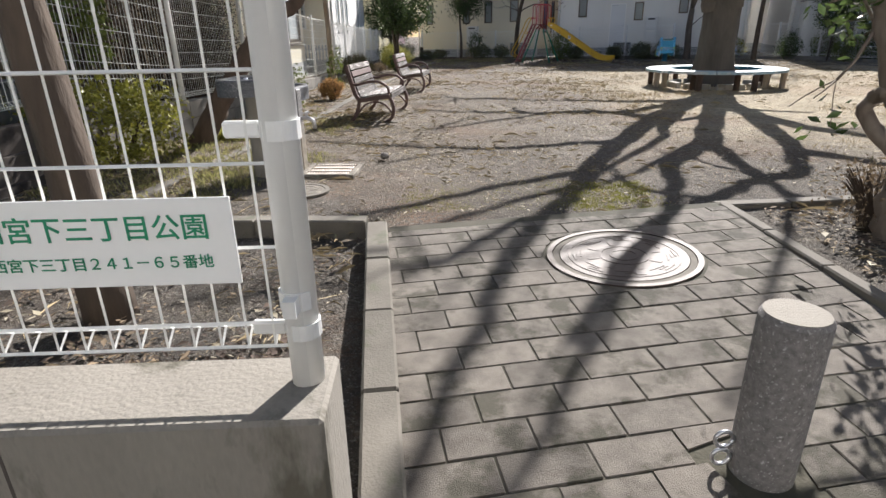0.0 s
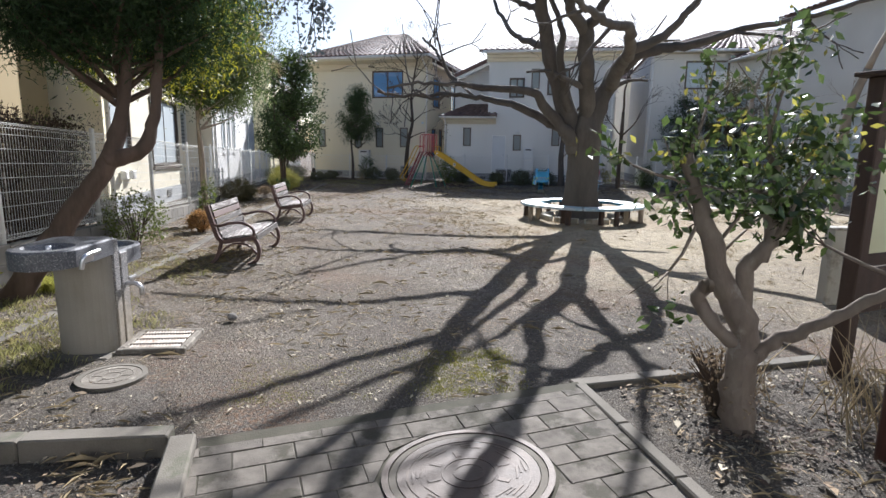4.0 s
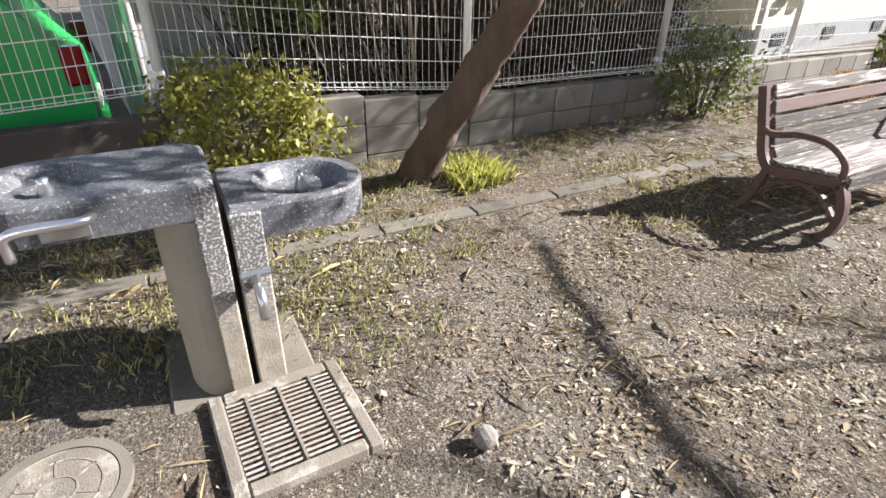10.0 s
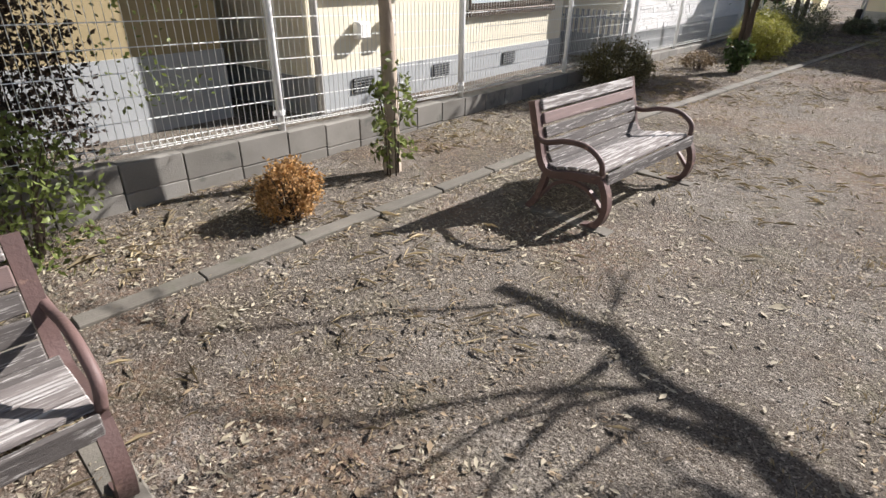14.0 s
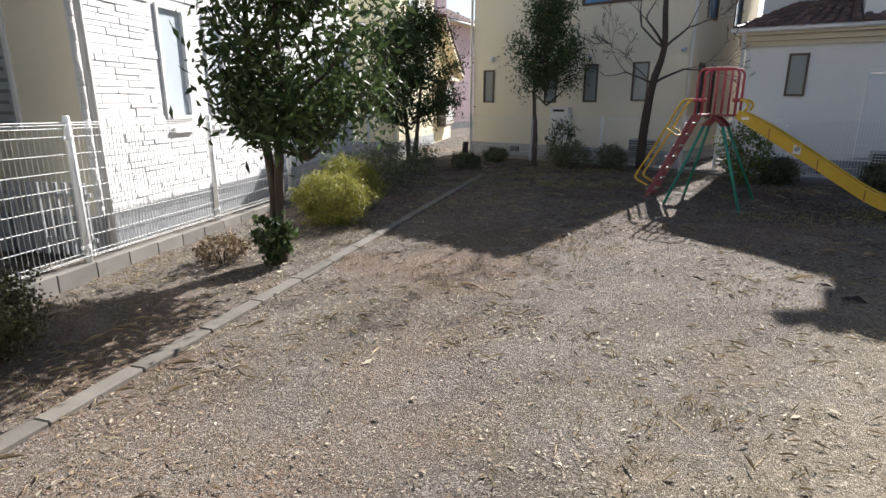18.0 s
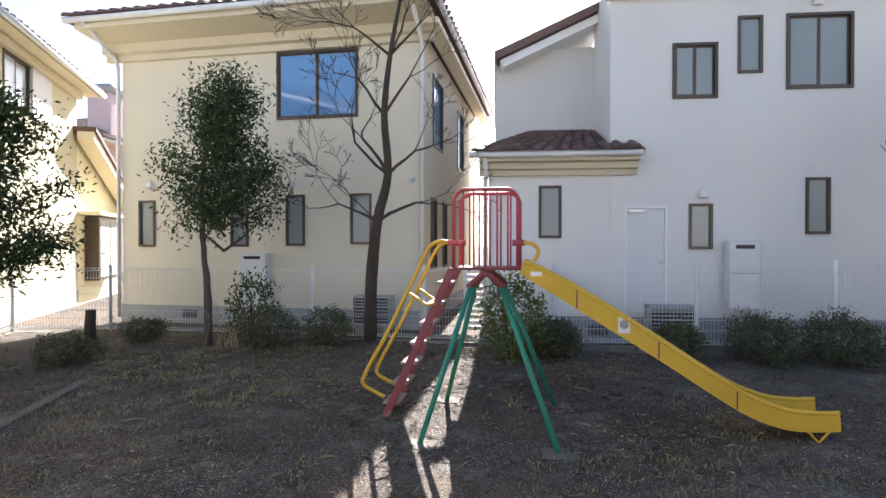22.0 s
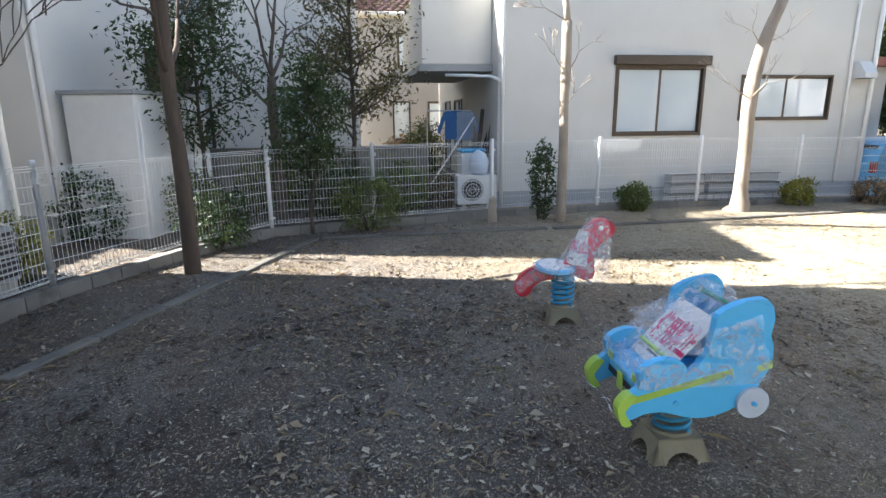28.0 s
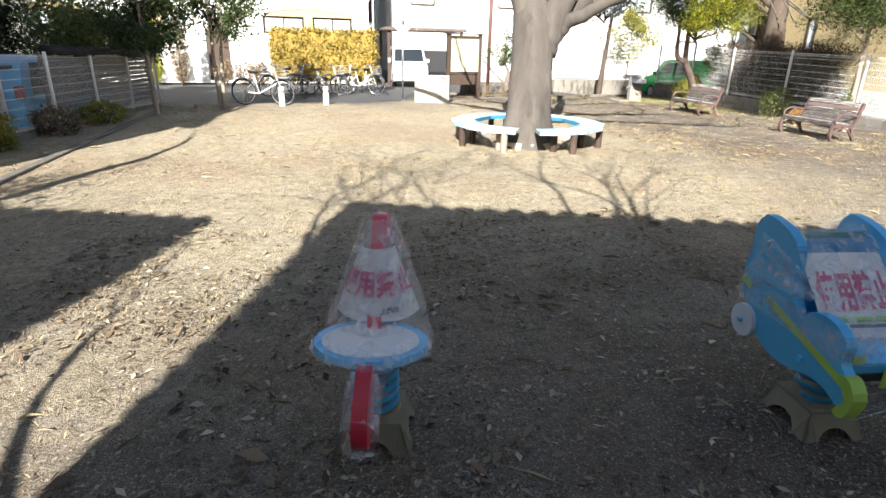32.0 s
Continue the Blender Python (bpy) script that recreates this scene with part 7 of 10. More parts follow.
for (x, y, h, s) in ((12.9, 7.6, 4.5, 21), (11.65, 6.35, 4.8, 22)):
    leafy_tree("evergreen_tree", x, y, h, (0.9 if s == 21 else 1.2, 1.0, 1.5), s, "dark evergreen beside the wide entrance", LEAF, BARK_PALE, stems=((0.1, 0.2, 1),) if s == 21 else ((0.5, 0, 1), (-0.3, 0.2, 1)), radius=0.06, leaf=0.11, per=26, clear=1.35, limbs=36, spread=0.13)
leafy_tree("tree", 15.4, 22.9, 3.9, (1.0, 1.0, 1.2), 24, "grey-green evergreen behind the corner fence", LEAF, BARK_DARK, radius=0.05, leaf=0.09, per=17, clear=1.3, limbs=24, spread=0.17)
leafy_tree("tree", 16.0, 20.4, 4.8, (1.1, 1.1, 1.5), 25, "brownish evergreen in the side yard", LEAF_OLIVE, BARK_DARK, radius=0.06, leaf=0.09, per=16, clear=1.4, limbs=30, spread=0.18)
leafy_tree("tree", 14.3, 21.3, 2.6, (0.6, 0.6, 0.8), 26, "thin grey-green tree at the corner of the fence", LEAF, BARK_DARK, radius=0.03, leaf=0.08, per=20, clear=1.0, limbs=16, spread=0.12)
for (x, y, h, s) in ((19.6, 4.0, 4.6, 32), (15.2, 3.2, 3.6, 33)):
    leafy_tree("evergreen_tree", x, y, h, (1.5, 1.5, 1.6), s, "dark garden evergreen beyond the fence", LEAF, BARK_DARK, radius=0.08, leaf=0.15, per=24, clear=0.8, limbs=34, spread=0.18)
leafy_tree("evergreen_tree", 16.7, 5.7, 5.7, (1.15, 1.15, 2.2), 34, "tall dense dark evergreen at the corner of the eastern house", LEAF, BARK_DARK, radius=0.09, leaf=0.12, per=34, clear=0.7, limbs=50, spread=0.15)
leafy_tree("tree", 14.85, 6.0, 3.3, (0.9, 0.9, 1.05), 35, "light green garden tree behind the screen", LEAF_LIGHT, BARK_PALE, radius=0.05, leaf=0.09, per=26, clear=0.8, limbs=30, spread=0.14)
# bare small trees
bare_tree("bare_tree", 3.9, 28.0, [(0, 0, -0.1, 0.11), (0.02, 0, 1.0, 0.10), (0.12, 0, 2.0, 0.085), (0.30, 0, 2.8, 0.07), (0.24, 0, 3.8, 0.055), (0.34, 0, 4.8, 0.042), (0.5, -0.05, 5.7, 0.028)], [(6, (0.1, 0, 1), 0.65, 0.026), (6, (-0.6, 0.1, 0.9), 0.7, 0.024), (6, (0.7, -0.1, 0.9), 0.7, 0.024), (5, (-0.8, 0.2, 0.8), 0.75, 0.026), (5, (0.8, 0.1, 0.8), 0.8, 0.026), (5, (0.1, -0.7, 0.9), 0.7, 0.022), (4, (-0.6, 0.2, 0.8), 0.75, 0.028), (4, (0.6, -0.2, 0.9), 0.75, 0.028), (3, (0.8, 0.1, 0.6), 0.8, 0.034), (3, (-0.8, -0.2, 0.6), 0.8, 0.03), (3, (-0.5, 0.3, 0.9), 0.85, 0.034), (2, (0.9, 0.1, 0.4), 0.75, 0.034), (2, (-0.8, -0.2, 0.45), 0.75, 0.022), (2, (-0.6, 0.3, 0.6), 0.6, 0.016)], 41, "slim bare tree with dark bark and fine twigs", BARK_DARK, depth=5, twig=0.004, split=3)
bare_tree("bare_tree", 10.4, 24.15, [(0, 0, -0.1, 0.17), (0.0, 0, 0.4, 0.13), (-0.05, 0, 1.2, 0.12), (-0.02, 0, 1.9, 0.10)], [(3, (-0.15, 0, 1), 2.5, 0.085), (3, (0.3, 0.05, 1), 2.5, 0.075), (2, (0.9, 0.4, 0.5), 1.1, 0.02)], 42, "twin-stemmed bare tree with grey bark", BARK, depth=4, twig=0.007)
bare_tree("bare_tree", 12.4, 22.75, [(0, 0, -0.1, 0.10), (0.0, 0, 1.0, 0.085), (0.04, 0.04, 2.2, 0.075), (0.03, 0, 3.2, 0.06)], [(2, (-0.7, 0, 0.7), 1.0, 0.035), (2, (0.8, 0, 0.6), 0.9, 0.04), (3, (0.1, 0, 1), 1.9, 0.05)], 43, "thin dark bare tree", BARK_DARK, depth=4, twig=0.006)
bare_tree("bare_tree", 14.05, 17.2, [(0, 0, -0.1, 0.09), (0.0, 0, 1.0, 0.08), (0.0, 0.02, 1.9, 0.07), (0.02, 0, 2.4, 0.085), (-0.02, 0.03, 3.2, 0.075)], [(4, (0.1, 0, 1), 1.3, 0.055), (2, (0.3, -0.6, 0.5), 0.35, 0.014), (3, (-0.3, 0.6, 0.5), 0.4, 0.012), (3, (-0.2, -0.6, 0.6), 0.4, 0.012), (4, (0.1, 0.7, 0.5), 0.4, 0.012)], 44, "pollarded bare tree with pale bark", BARK_PALE, depth=2, twig=0.005)
bare_tree("bare_tree", 14.0, 13.55, [(0.05, 0.04, -0.1, 0.27), (0, 0, 0.08, 0.19), (0, 0.02, 0.4, 0.125), (0, 0.03, 1.2, 0.115), (0, 0.05, 2.0, 0.125), (0, -0.10, 2.9, 0.11), (0.0, -0.42, 3.7, 0.09)], [(6, (0.0, -0.4, 1), 1.6, 0.085), (4, (0, 0.8, 0.5), 0.5, 0.014), (4, (0.1, -0.8, 0.4), 0.5, 0.014), (4, (-0.5, 0.3, 0.4), 0.5, 0.012), (5, (-0.2, 0.8, 0.5), 0.45, 0.012), (5, (0.2, -0.7, 0.5), 0.5, 0.012), (5, (-0.6, -0.2, 0.5), 0.4, 0.01)], 45, "pollarded bare tree with knotted pale trunk", BARK_PALE, depth=2, twig=0.003, split=4)
# corner tree with blue-grey leaves over the fountain
leafy_tree("eucalyptus", -0.95, 2.35, 5.6, (1.9, 2.4, 1.3), 51, "tall corner tree with drooping blue-grey leaves", LEAF_BLUE, BARK_DARK, stems=((-0.5, 0.3, 1),), radius=0.11, leaf=0.09, per=26, clear=2.6, limbs=34, spread=0.15, slim=0.75)
old_t, old_tips = bare_tree("old_tree", -3.6, 7.5, [(0, 0, -0.1, 0.38), (0.0, -0.1, 1.2, 0.31), (-0.05, -0.30, 2.2, 0.27), (-0.15, -0.45, 3.2, 0.23)], [(1, (-0.1, -0.9, 0.6), 1.5, 0.12), (3, (0.2, -0.4, 1), 2.2, 0.11), (2, (0.2, -0.9, 0.7), 1.6, 0.08)], 52, "old garden tree with flaking bark and blue-grey leaves", BARK_DARK, depth=2, twig=0.006)
rngo = np.random.default_rng(53)
hung = []
for line, r in (([(-0.15, -0.45, 3.0), (0.9, -0.4, 3.7), (2.3, 0.0, 4.0), (3.6, 0.4, 3.8), (4.3, 0.6, 3.3)], 0.09), ([(-0.1, -0.4, 2.7), (0.5, -1.2, 3.4), (1.0, -2.2, 3.5), (1.4, -2.9, 3.2)], 0.07), ([(-0.1, -0.3, 2.4), (0.3, -1.0, 3.0), (0.4, -1.9, 2.9), (0.5, -2.5, 2.6)], 0.05)):
    q = smooth_path(line, 8)
    limb = part("limb", tube(bmesh.new(), q, list(np.linspace(r, 0.015, len(q))), 9), BARK_DARK, old_t, smooth=True)
    fine = bmesh.new()
    for k in range(len(q) // 3, len(q)):
        for n in range(2):
            drop = float(rngo.uniform(0.3, 0.9))
            way = Vector((rngo.normal(0, 0.25), rngo.normal(0, 0.25), -drop))
            strand = smooth_path([q[k], q[k] + way * 0.4 + Vector((rngo.normal(0, 0.08), rngo.normal(0, 0.08), 0.04)), q[k] + way], 4)
            tube(fine, strand, [0.006] * (len(strand) - 1) + [0.002], 4)
            hung += [tuple(p) for p in strand[2:]]
    tagged(part("twig_spray", fine, BARK_DARK, limb), kind="stuff")
tagged(cloud_part("leaves", blade_cloud(rngo, hung, 0.062, 0.055, 5, 0.75), LEAF_BLUE, old_t), kind="stuff")


# ---- shrubs ----
def shrub(x, y, w, d, h, seed, label, leaf_mtl, leaf=0.035, per=9, n=150, name="shrub", stalks=7, square=0.0):
    rng = np.random.default_rng(seed)
    t = thing(name, pose(x, y, 0, 0, 0, rng.uniform(0, 90) if not square else square), label, "shrub")
    bm = bmesh.new()
    for i in range(stalks):
        a = rng.uniform(0, 6.28)
        e = (w * 0.35 * math.cos(a), d * 0.35 * math.sin(a), h * rng.uniform(0.6, 0.9))
        tube(bm, [(0.05 * math.cos(a), 0.05 * math.sin(a), -0.03), (e[0] * 0.5, e[1] * 0.5, e[2] * 0.6), e], [0.009, 0.007, 0.003], 4)
    part("stem_tangle", bm, BARK_DARK, t)
    n, per, leaf = int(n * 1.5), int(per * 1.35), leaf * 1.35
    u = rng.normal(0, 1, (n, 3))
    u /= np.linalg.norm(u, axis=1)[:, None]
    r = rng.uniform(0.55, 1.0, n) ** 0.5 * rng.uniform(0.86, 1.1, n)
    r = r * np.array([1.0 + 0.42 * noise.noise((a * 1.9 + seed, b * 1.9, g * 1.9)) + 0.2 * noise.noise((a * 5, b * 5 + seed, g * 5)) for a, b, g in u])
    c = u * r[:, None] * np.array([w / 2, d / 2, h * 0.52]) + np.array([0, 0, h * 0.52])
    c = c[c[:, 2] > 0.04]
    tagged(cloud_part("foliage", blade_cloud(rng, c, leaf, min(w, h) * 0.07, per, 0.5), leaf_mtl, t), kind="stuff")
    return t


shrub(-2.55, 5.3, 1.3, 0.8, 0.75, 60, "loose yellow-green shrub under the fence", LEAF_YELLOW, 0.04, 10, 260)
shrub(-2.15, 9.3, 0.8, 0.75, 0.72, 61, "sparse olive-green shrub beside the bench", LEAF_LIGHT, 0.036, 5, 190, stalks=18)
shrub(-1.55, 10.6, 0.4, 0.4, 0.35, 62, "small rust-coloured dry shrub", LEAF_RUST, 0.02, 20, 130, stalks=22)
shrub(-1.9, 16.3, 0.95, 0.8, 0.55, 63, "clipped olive-brown azalea bush", LEAF_OLIVE, 0.022, 22, 340)
shrub(-1.55, 18.7, 0.6, 0.5, 0.25, 64, "low rust-red dry shrub", LEAF_DRY, 0.03, 8, 90)
shrub(-1.15, 20.7, 0.95, 0.9, 0.62, 65, "bright yellow-green clipped bush", LEAF_YELLOW, 0.022, 24, 380)
shrub(-1.35, 21.9, 0.9, 0.9, 0.72, 66, "yellowish clipped bush by the kerb", LEAF_YELLOW, 0.022, 24, 360)
for (x, y, w, h, s) in ((-1.45, 23.2, 1.5, 0.75, 67), (-1.25, 24.6, 1.6, 0.8, 68), (-1.5, 26.1, 1.5, 0.75, 69), (0.3, 28.9, 0.7, 0.4, 70), (2.3, 27.8, 0.9, 0.6, 71), (3.2, 27.9, 0.9, 0.55, 72), (-0.3, 27.3, 0.8, 0.4, 73)):
    shrub(x, y, w, w * 0.8, h, s, "dark green azalea bush in shade", LEAF_GREY, 0.03, 10, 190)
for (x, y, w, h, s) in ((6.25, 25.95, 0.7, 0.5, 75), (7.75, 25.25, 0.75, 0.5, 76), (8.75, 24.75, 1.0, 0.62, 77), (9.65, 24.35, 1.05, 0.66, 78)):
    shrub(x, y, w, w * 0.85, h, s, "clipped round azalea by the northern fence", LEAF_GREY, 0.028, 14, 260)
shrub(5.6, 26.0, 1.0, 0.9, 1.1, 79, "leafy shrub behind the slide", LEAF_LIGHT, 0.05, 7, 200, stalks=12)
shrub(2.0, 28.3, 0.9, 0.7, 1.1, 80, "thin tall shrub by the fence", LEAF, 0.05, 5, 130, stalks=12)
for (x, y, w, h, s, mt) in ((13.6, 22.6, 1.0, 0.8, 81, LEAF), (14.35, 20.4, 1.1, 0.75, 82, LEAF_LIGHT), (14.6, 15.4, 0.6, 0.5, 83, LEAF_LIGHT), (14.2, 12.0, 0.6, 0.5, 84, LEAF_YELLOW), (13.9, 10.4, 0.8, 0.45, 85, LEAF_DRY), (13.6, 9.0, 0.9, 0.4, 86, LEAF_YELLOW), (12.6, 24.6, 0.8, 0.75, 87, LEAF_YELLOW), (14.3, 17.45, 0.5, 1.3, 88, LEAF)):
    shrub(x, y, w, w * 0.8, h, s, "small shrub along the eastern strip", mt, 0.045, 8, 130)
shrub(2.95, 3.25, 0.5, 0.5, 0.36, 90, "dry twiggy brown shrub at the foot of the camellia", LEAF_DRY, 0.02, 5, 90, stalks=60)

for x, y, h, k, mt in ((18.4, 18.7, 1.1, 191, LEAF), (19.9, 18.2, 1.5, 192, LEAF_LIGHT), (21.6, 17.7, 1.6, 193, LEAF), (22.4, 18.3, 1.2, 194, LEAF_RUST)):
    shrub(x, y, 1.1, 1.0, h, k, "untrimmed shrub in the side yard", mt, 0.05, 8, 170, stalks=12)
# yard behind the corner fence
gy = thing("garden_wall", pose(17.4, 25.0, 0, 0, 0, -96), "grey rendered garden wall behind the corner trees", "wall", kind="structure")
part("body", boxed((0, 0, -0.2), (6.2, 0.12, 1.15), 0.006), BLOCK, gy)
part("coping", boxed((-0.02, -0.02, 1.151), (6.22, 0.14, 1.20), 0.006), BLOCK, gy)
for (x, y, w, h, s, mt) in ((15.4, 20.9, 1.2, 1.0, 181, LEAF), (15.9, 19.6, 1.2, 0.9, 182, LEAF_LIGHT), (15.3, 23.2, 1.2, 0.9, 183, LEAF_LIGHT), (16.6, 22.0, 1.2, 1.0, 184, LEAF_LIGHT), (16.3, 18.7, 0.9, 0.6, 185, LEAF_DRY), (14.9, 24.4, 1.2, 1.0, 186, LEAF)):
    shrub(x, y, w, w * 0.85, h, s, "untrimmed garden shrub behind the corner fence", mt, 0.05, 8, 170, stalks=12)
bare_tree("bare_tree", 15.2, 21.75, [(0, 0, -0.1, 0.10), (0.02, 0, 1.0, 0.09), (0.0, 0.03, 1.9, 0.08), (0.03, 0, 2.4, 0.06)], [(3, (0.1, 0, 1), 1.1, 0.035), (3, (-0.5, 0.3, 0.9), 1.0, 0.03), (3, (0.5, -0.4, 0.8), 1.0, 0.03), (2, (-0.2, 0.8, 0.7), 0.9, 0.025)], 47, "bare garden tree with fine twigs behind the fence", BARK, depth=3, twig=0.004)


# ---- spring rockers wrapped in film ----
def coil(r, z0, z1, turns, wire_r, n=18):
    pts = [(r * math.cos(2 * math.pi * i / n), r * math.sin(2 * math.pi * i / n), z0 + (z1 - z0) * i / (n * turns)) for i in range(int(n * turns) + 1)]
    return tubed(pts, wire_r, 8)


def spring_base(t):
    """A square skirted casting with an arch in each side, and the coil on it."""
    bm = bmesh.new()
    lo, hi, top = 0.175, 0.125, 0.125
    arch = [(0.10 * math.cos(a), -0.03 + 0.095 * math.sin(a)) for a in [math.pi * i / 10 for i in range(11)]]
    for k in range(4):
        turn = pose(0, 0, 0, 0, 0, 90 * k)
        rows = []
        for inset in (0.0, 0.018):
            ring = []
            for u, z in [(lo, -0.03)] + arch + [(-lo, -0.03), (-hi, top), (hi, top)]:
                r = lo + (hi - lo) * max(z, 0) / top - inset
                ring.append(bm.verts.new(turn @ Vector((u * (1 if abs(u) < hi else (r + inset) / abs(u) if z > 0.05 else 1), -r, z))))
            rows.append(ring)
        n = len(rows[0])
        bm.faces.new(rows[0])
        bm.faces.new(rows[1][::-1])
        for i in range(n):
            bm.faces.new((rows[0][i], rows[1][i], rows[1][(i + 1) % n], rows[0][(i + 1) % n]))
    bmesh.ops.recalc_face_normals(bm, faces=bm.faces)
    skirt = part("base_skirt", bm, BASE_STEEL, t)
    part("base_top", prism(bmesh.new(), [(hi, hi), (-hi, hi), (-hi, -hi), (hi, -hi)], 2, top - 0.012, top + 0.012), BASE_STEEL, skirt)
    part("spring_seat", tubed([(0, 0, top), (0, 0, top + 0.03)], [0.118, 0.108], 24), BASE_STEEL, skirt)
    part("spring", coil(0.095, top + 0.035, 0.405, 5, 0.0135), SPRING, t, smooth=True)
    part("hub", tubed([(0, 0, 0.40), (0, 0, 0.44)], 0.095, 20), SPRING, t)
    for a in (35, 215):
        part("clamp_bolt", tubed([(0.10 * math.cos(radians(a)), 0.10 * math.sin(radians(a)), top + 0.01), (0.10 * math.cos(radians(a)), 0.10 * math.sin(radians(a)), top + 0.055)], 0.013, 6), SPRING, t)


def film_surface(rows, cols, f, seed, amp=0.012):
    """A creased sheet: f(u, v) gives a point for u and v from 0 to 1."""
    v, fc = [], []
    for i in range(rows + 1):
        for j in range(cols + 1):
            p = Vector(f(j / cols, i / rows))
            p += Vector((noise.noise(p * 16 + Vector((seed, 0, 0))), noise.noise(p * 16 + Vector((0, seed, 0))), noise.noise(p * 14 + Vector((0, 0, seed))))) * amp
            v.append(tuple(p))
    for i in range(rows):
        for j in range(cols):
            a = i * (cols + 1) + j
            fc.append((a, a + 1, a + cols + 2, a + cols + 1))
    return v, fc


def smooth_outline(pts, n=4):
    """A closed outline rounded through its corners."""
    ring = [pts[-1]] + list(pts) + [pts[0], pts[1]]
    path = smooth_path([(x, y, 0) for x, y in ring], n)
    return [(p.x, p.y) for p in path[n:-2 * n]]


def notice(parent, m, w, h, text="使用禁止", size=0.085):
    p = part("notice", boxed((-w / 2, -0.001, 0), (w / 2, 0.001, h)), PAPER, parent, "white paper notice with crimson writing", m=m)
    x = -w / 2 + w * 0.06
    lettering(p, text, size, 0, 0, INK_RED, bold=0.035, m=Matrix.Translation((x, -0.0022, h * 0.36)) @ pose(0, 0, 0, 90, 0, 0) @ Matrix.Diagonal((1, 1.95, 1, 1)))
    lettering(p, "上尾市", size * 0.22, 0, 0, BLACK, Matrix.Translation((x, -0.0022, h * 0.12)) @ pose(0, 0, 0, 90, 0, 0))
    part("fine_print", boxed((x + w * 0.26, -0.002, h * 0.12), (w * 0.40, -0.0012, h * 0.16)), BLACK, p)
    return p


# slim rocker: red head and tail on a blue seat; local +y is its tail
r1 = thing("spring_rocker", pose(9.81, 19.38, 0, 0, 0, -16) @ Matrix.Scale(0.95, 4), "red and blue spring rocker wrapped in clear film", "spring rocker", "spring rockers")
spring_base(r1)
head = [(-0.10, 0.42), (-0.20, 0.38), (-0.27, 0.42), (-0.27, 0.52), (-0.26, 0.62), (-0.32, 0.72), (-0.41, 0.78), (-0.435, 0.85), (-0.40, 0.915), (-0.31, 0.945), (-0.22, 0.91), (-0.16, 0.80), (-0.06, 0.62), (0.0, 0.52)]
part("head_board", prism(bmesh.new(), smooth_outline(head), 0, -0.03, 0.03), ROCK_RED, r1)
tail = [(0.02, 0.49), (0.16, 0.51), (0.28, 0.50), (0.38, 0.44), (0.44, 0.35), (0.44, 0.27), (0.38, 0.225), (0.31, 0.25), (0.27, 0.32), (0.2, 0.37), (0.1, 0.39), (0.02, 0.40)]
part("tail_board", prism(bmesh.new(), smooth_outline(tail), 0, -0.03, 0.03), ROCK_RED, r1)
part("seat", prism(bmesh.new(), [(0.235 * math.cos(a), 0.08 + 0.175 * math.sin(a)) for a in [2 * math.pi * i / 28 for i in range(28)]], 2, 0.485, 0.52), ROCK_BLUE, r1)
part("seat_pad", prism(bmesh.new(), [(0.2 * math.cos(a), 0.09 + 0.14 * math.sin(a)) for a in [2 * math.pi * i / 28 for i in range(28)]], 2, 0.5205, 0.527), PAPER, r1)
part("foot_bar", tubed([(-0.20, -0.20, 0.40), (0.20, -0.20, 0.40)], 0.012, 8), STEEL, r1)
part("hand_bar", tubed([(-0.15, -0.17, 0.64), (0.15, -0.17, 0.64)], 0.012, 8), STEEL, r1)
part("eye_disc", tubed([(-0.037, -0.31, 0.86), (0.037, -0.31, 0.86)], 0.022, 14), WHITE_METAL, r1)


def wrapped(a, v, lift=0.0):
    """A place on the paper bent round the neck: a from -1 to 1 across, v from 0 to 1 up."""
    r = 0.19 * (1 - v) + 0.075 * v + lift
    return (-r * math.sin(a * 1.35), -0.205 + r * math.cos(a * 1.35), 0.55 + 0.29 * v)


paper = part("notice", film_surface(8, 24, lambda u, v: wrapped(2 * u - 1, v), 2, 0.003), PAPER, r1, "white paper notice bent round the neck", smooth=True)
for text, size, x0, z0 in (("使用禁止", 0.098, -0.19, 0.11), ("上尾市", 0.024, 0.02, 0.035)):
    word = lettering(paper, text, size, 0, 0, INK_RED if size > 0.05 else BLACK, Matrix(), bold=0.03)
    for v in word.data.vertices:
        v.co = wrapped((v.co.x + x0) / 0.2, (v.co.y * 1.15 + z0) / 0.29, 0.007 + v.co.z)
part("film", film_surface(18, 32, lambda u, v: (((0.205 * (1 - v) ** 0.8 + 0.05) * math.cos(2 * math.pi * u)), -0.14 - 0.16 * v + (0.18 * (1 - v) + 0.10) * math.sin(2 * math.pi * u), 0.42 + 0.53 * v), 3), FILM, r1, "clear creased film", smooth=True)
part("film", film_surface(10, 36, lambda u, v: ((0.17 + 0.085 * math.sin(math.pi * v)) * math.cos(2 * math.pi * u), 0.08 + (0.13 + 0.075 * math.sin(math.pi * v)) * math.sin(2 * math.pi * u), 0.455 + 0.09 * v), 5), FILM, r1, "clear creased film", smooth=True)
part("film", film_surface(8, 20, lambda u, v: ((0.075) * math.cos(2 * math.pi * u), 0.12 + 0.31 * v, 0.46 - 0.17 * v * v + 0.085 * math.sin(2 * math.pi * u)), 8), FILM, r1, "clear creased film", smooth=True)

# broad rocker: blue side boards with lime trim, a seat between; local +y is its front
r2 = thing("spring_rocker", pose(7.86, 19.76, 0, 0, 0, -10) @ Matrix.Diagonal((0.86, 0.95, 0.925, 1)), "light blue car-shaped spring rocker wrapped in film", "spring rocker", "spring rockers")
spring_base(r2)
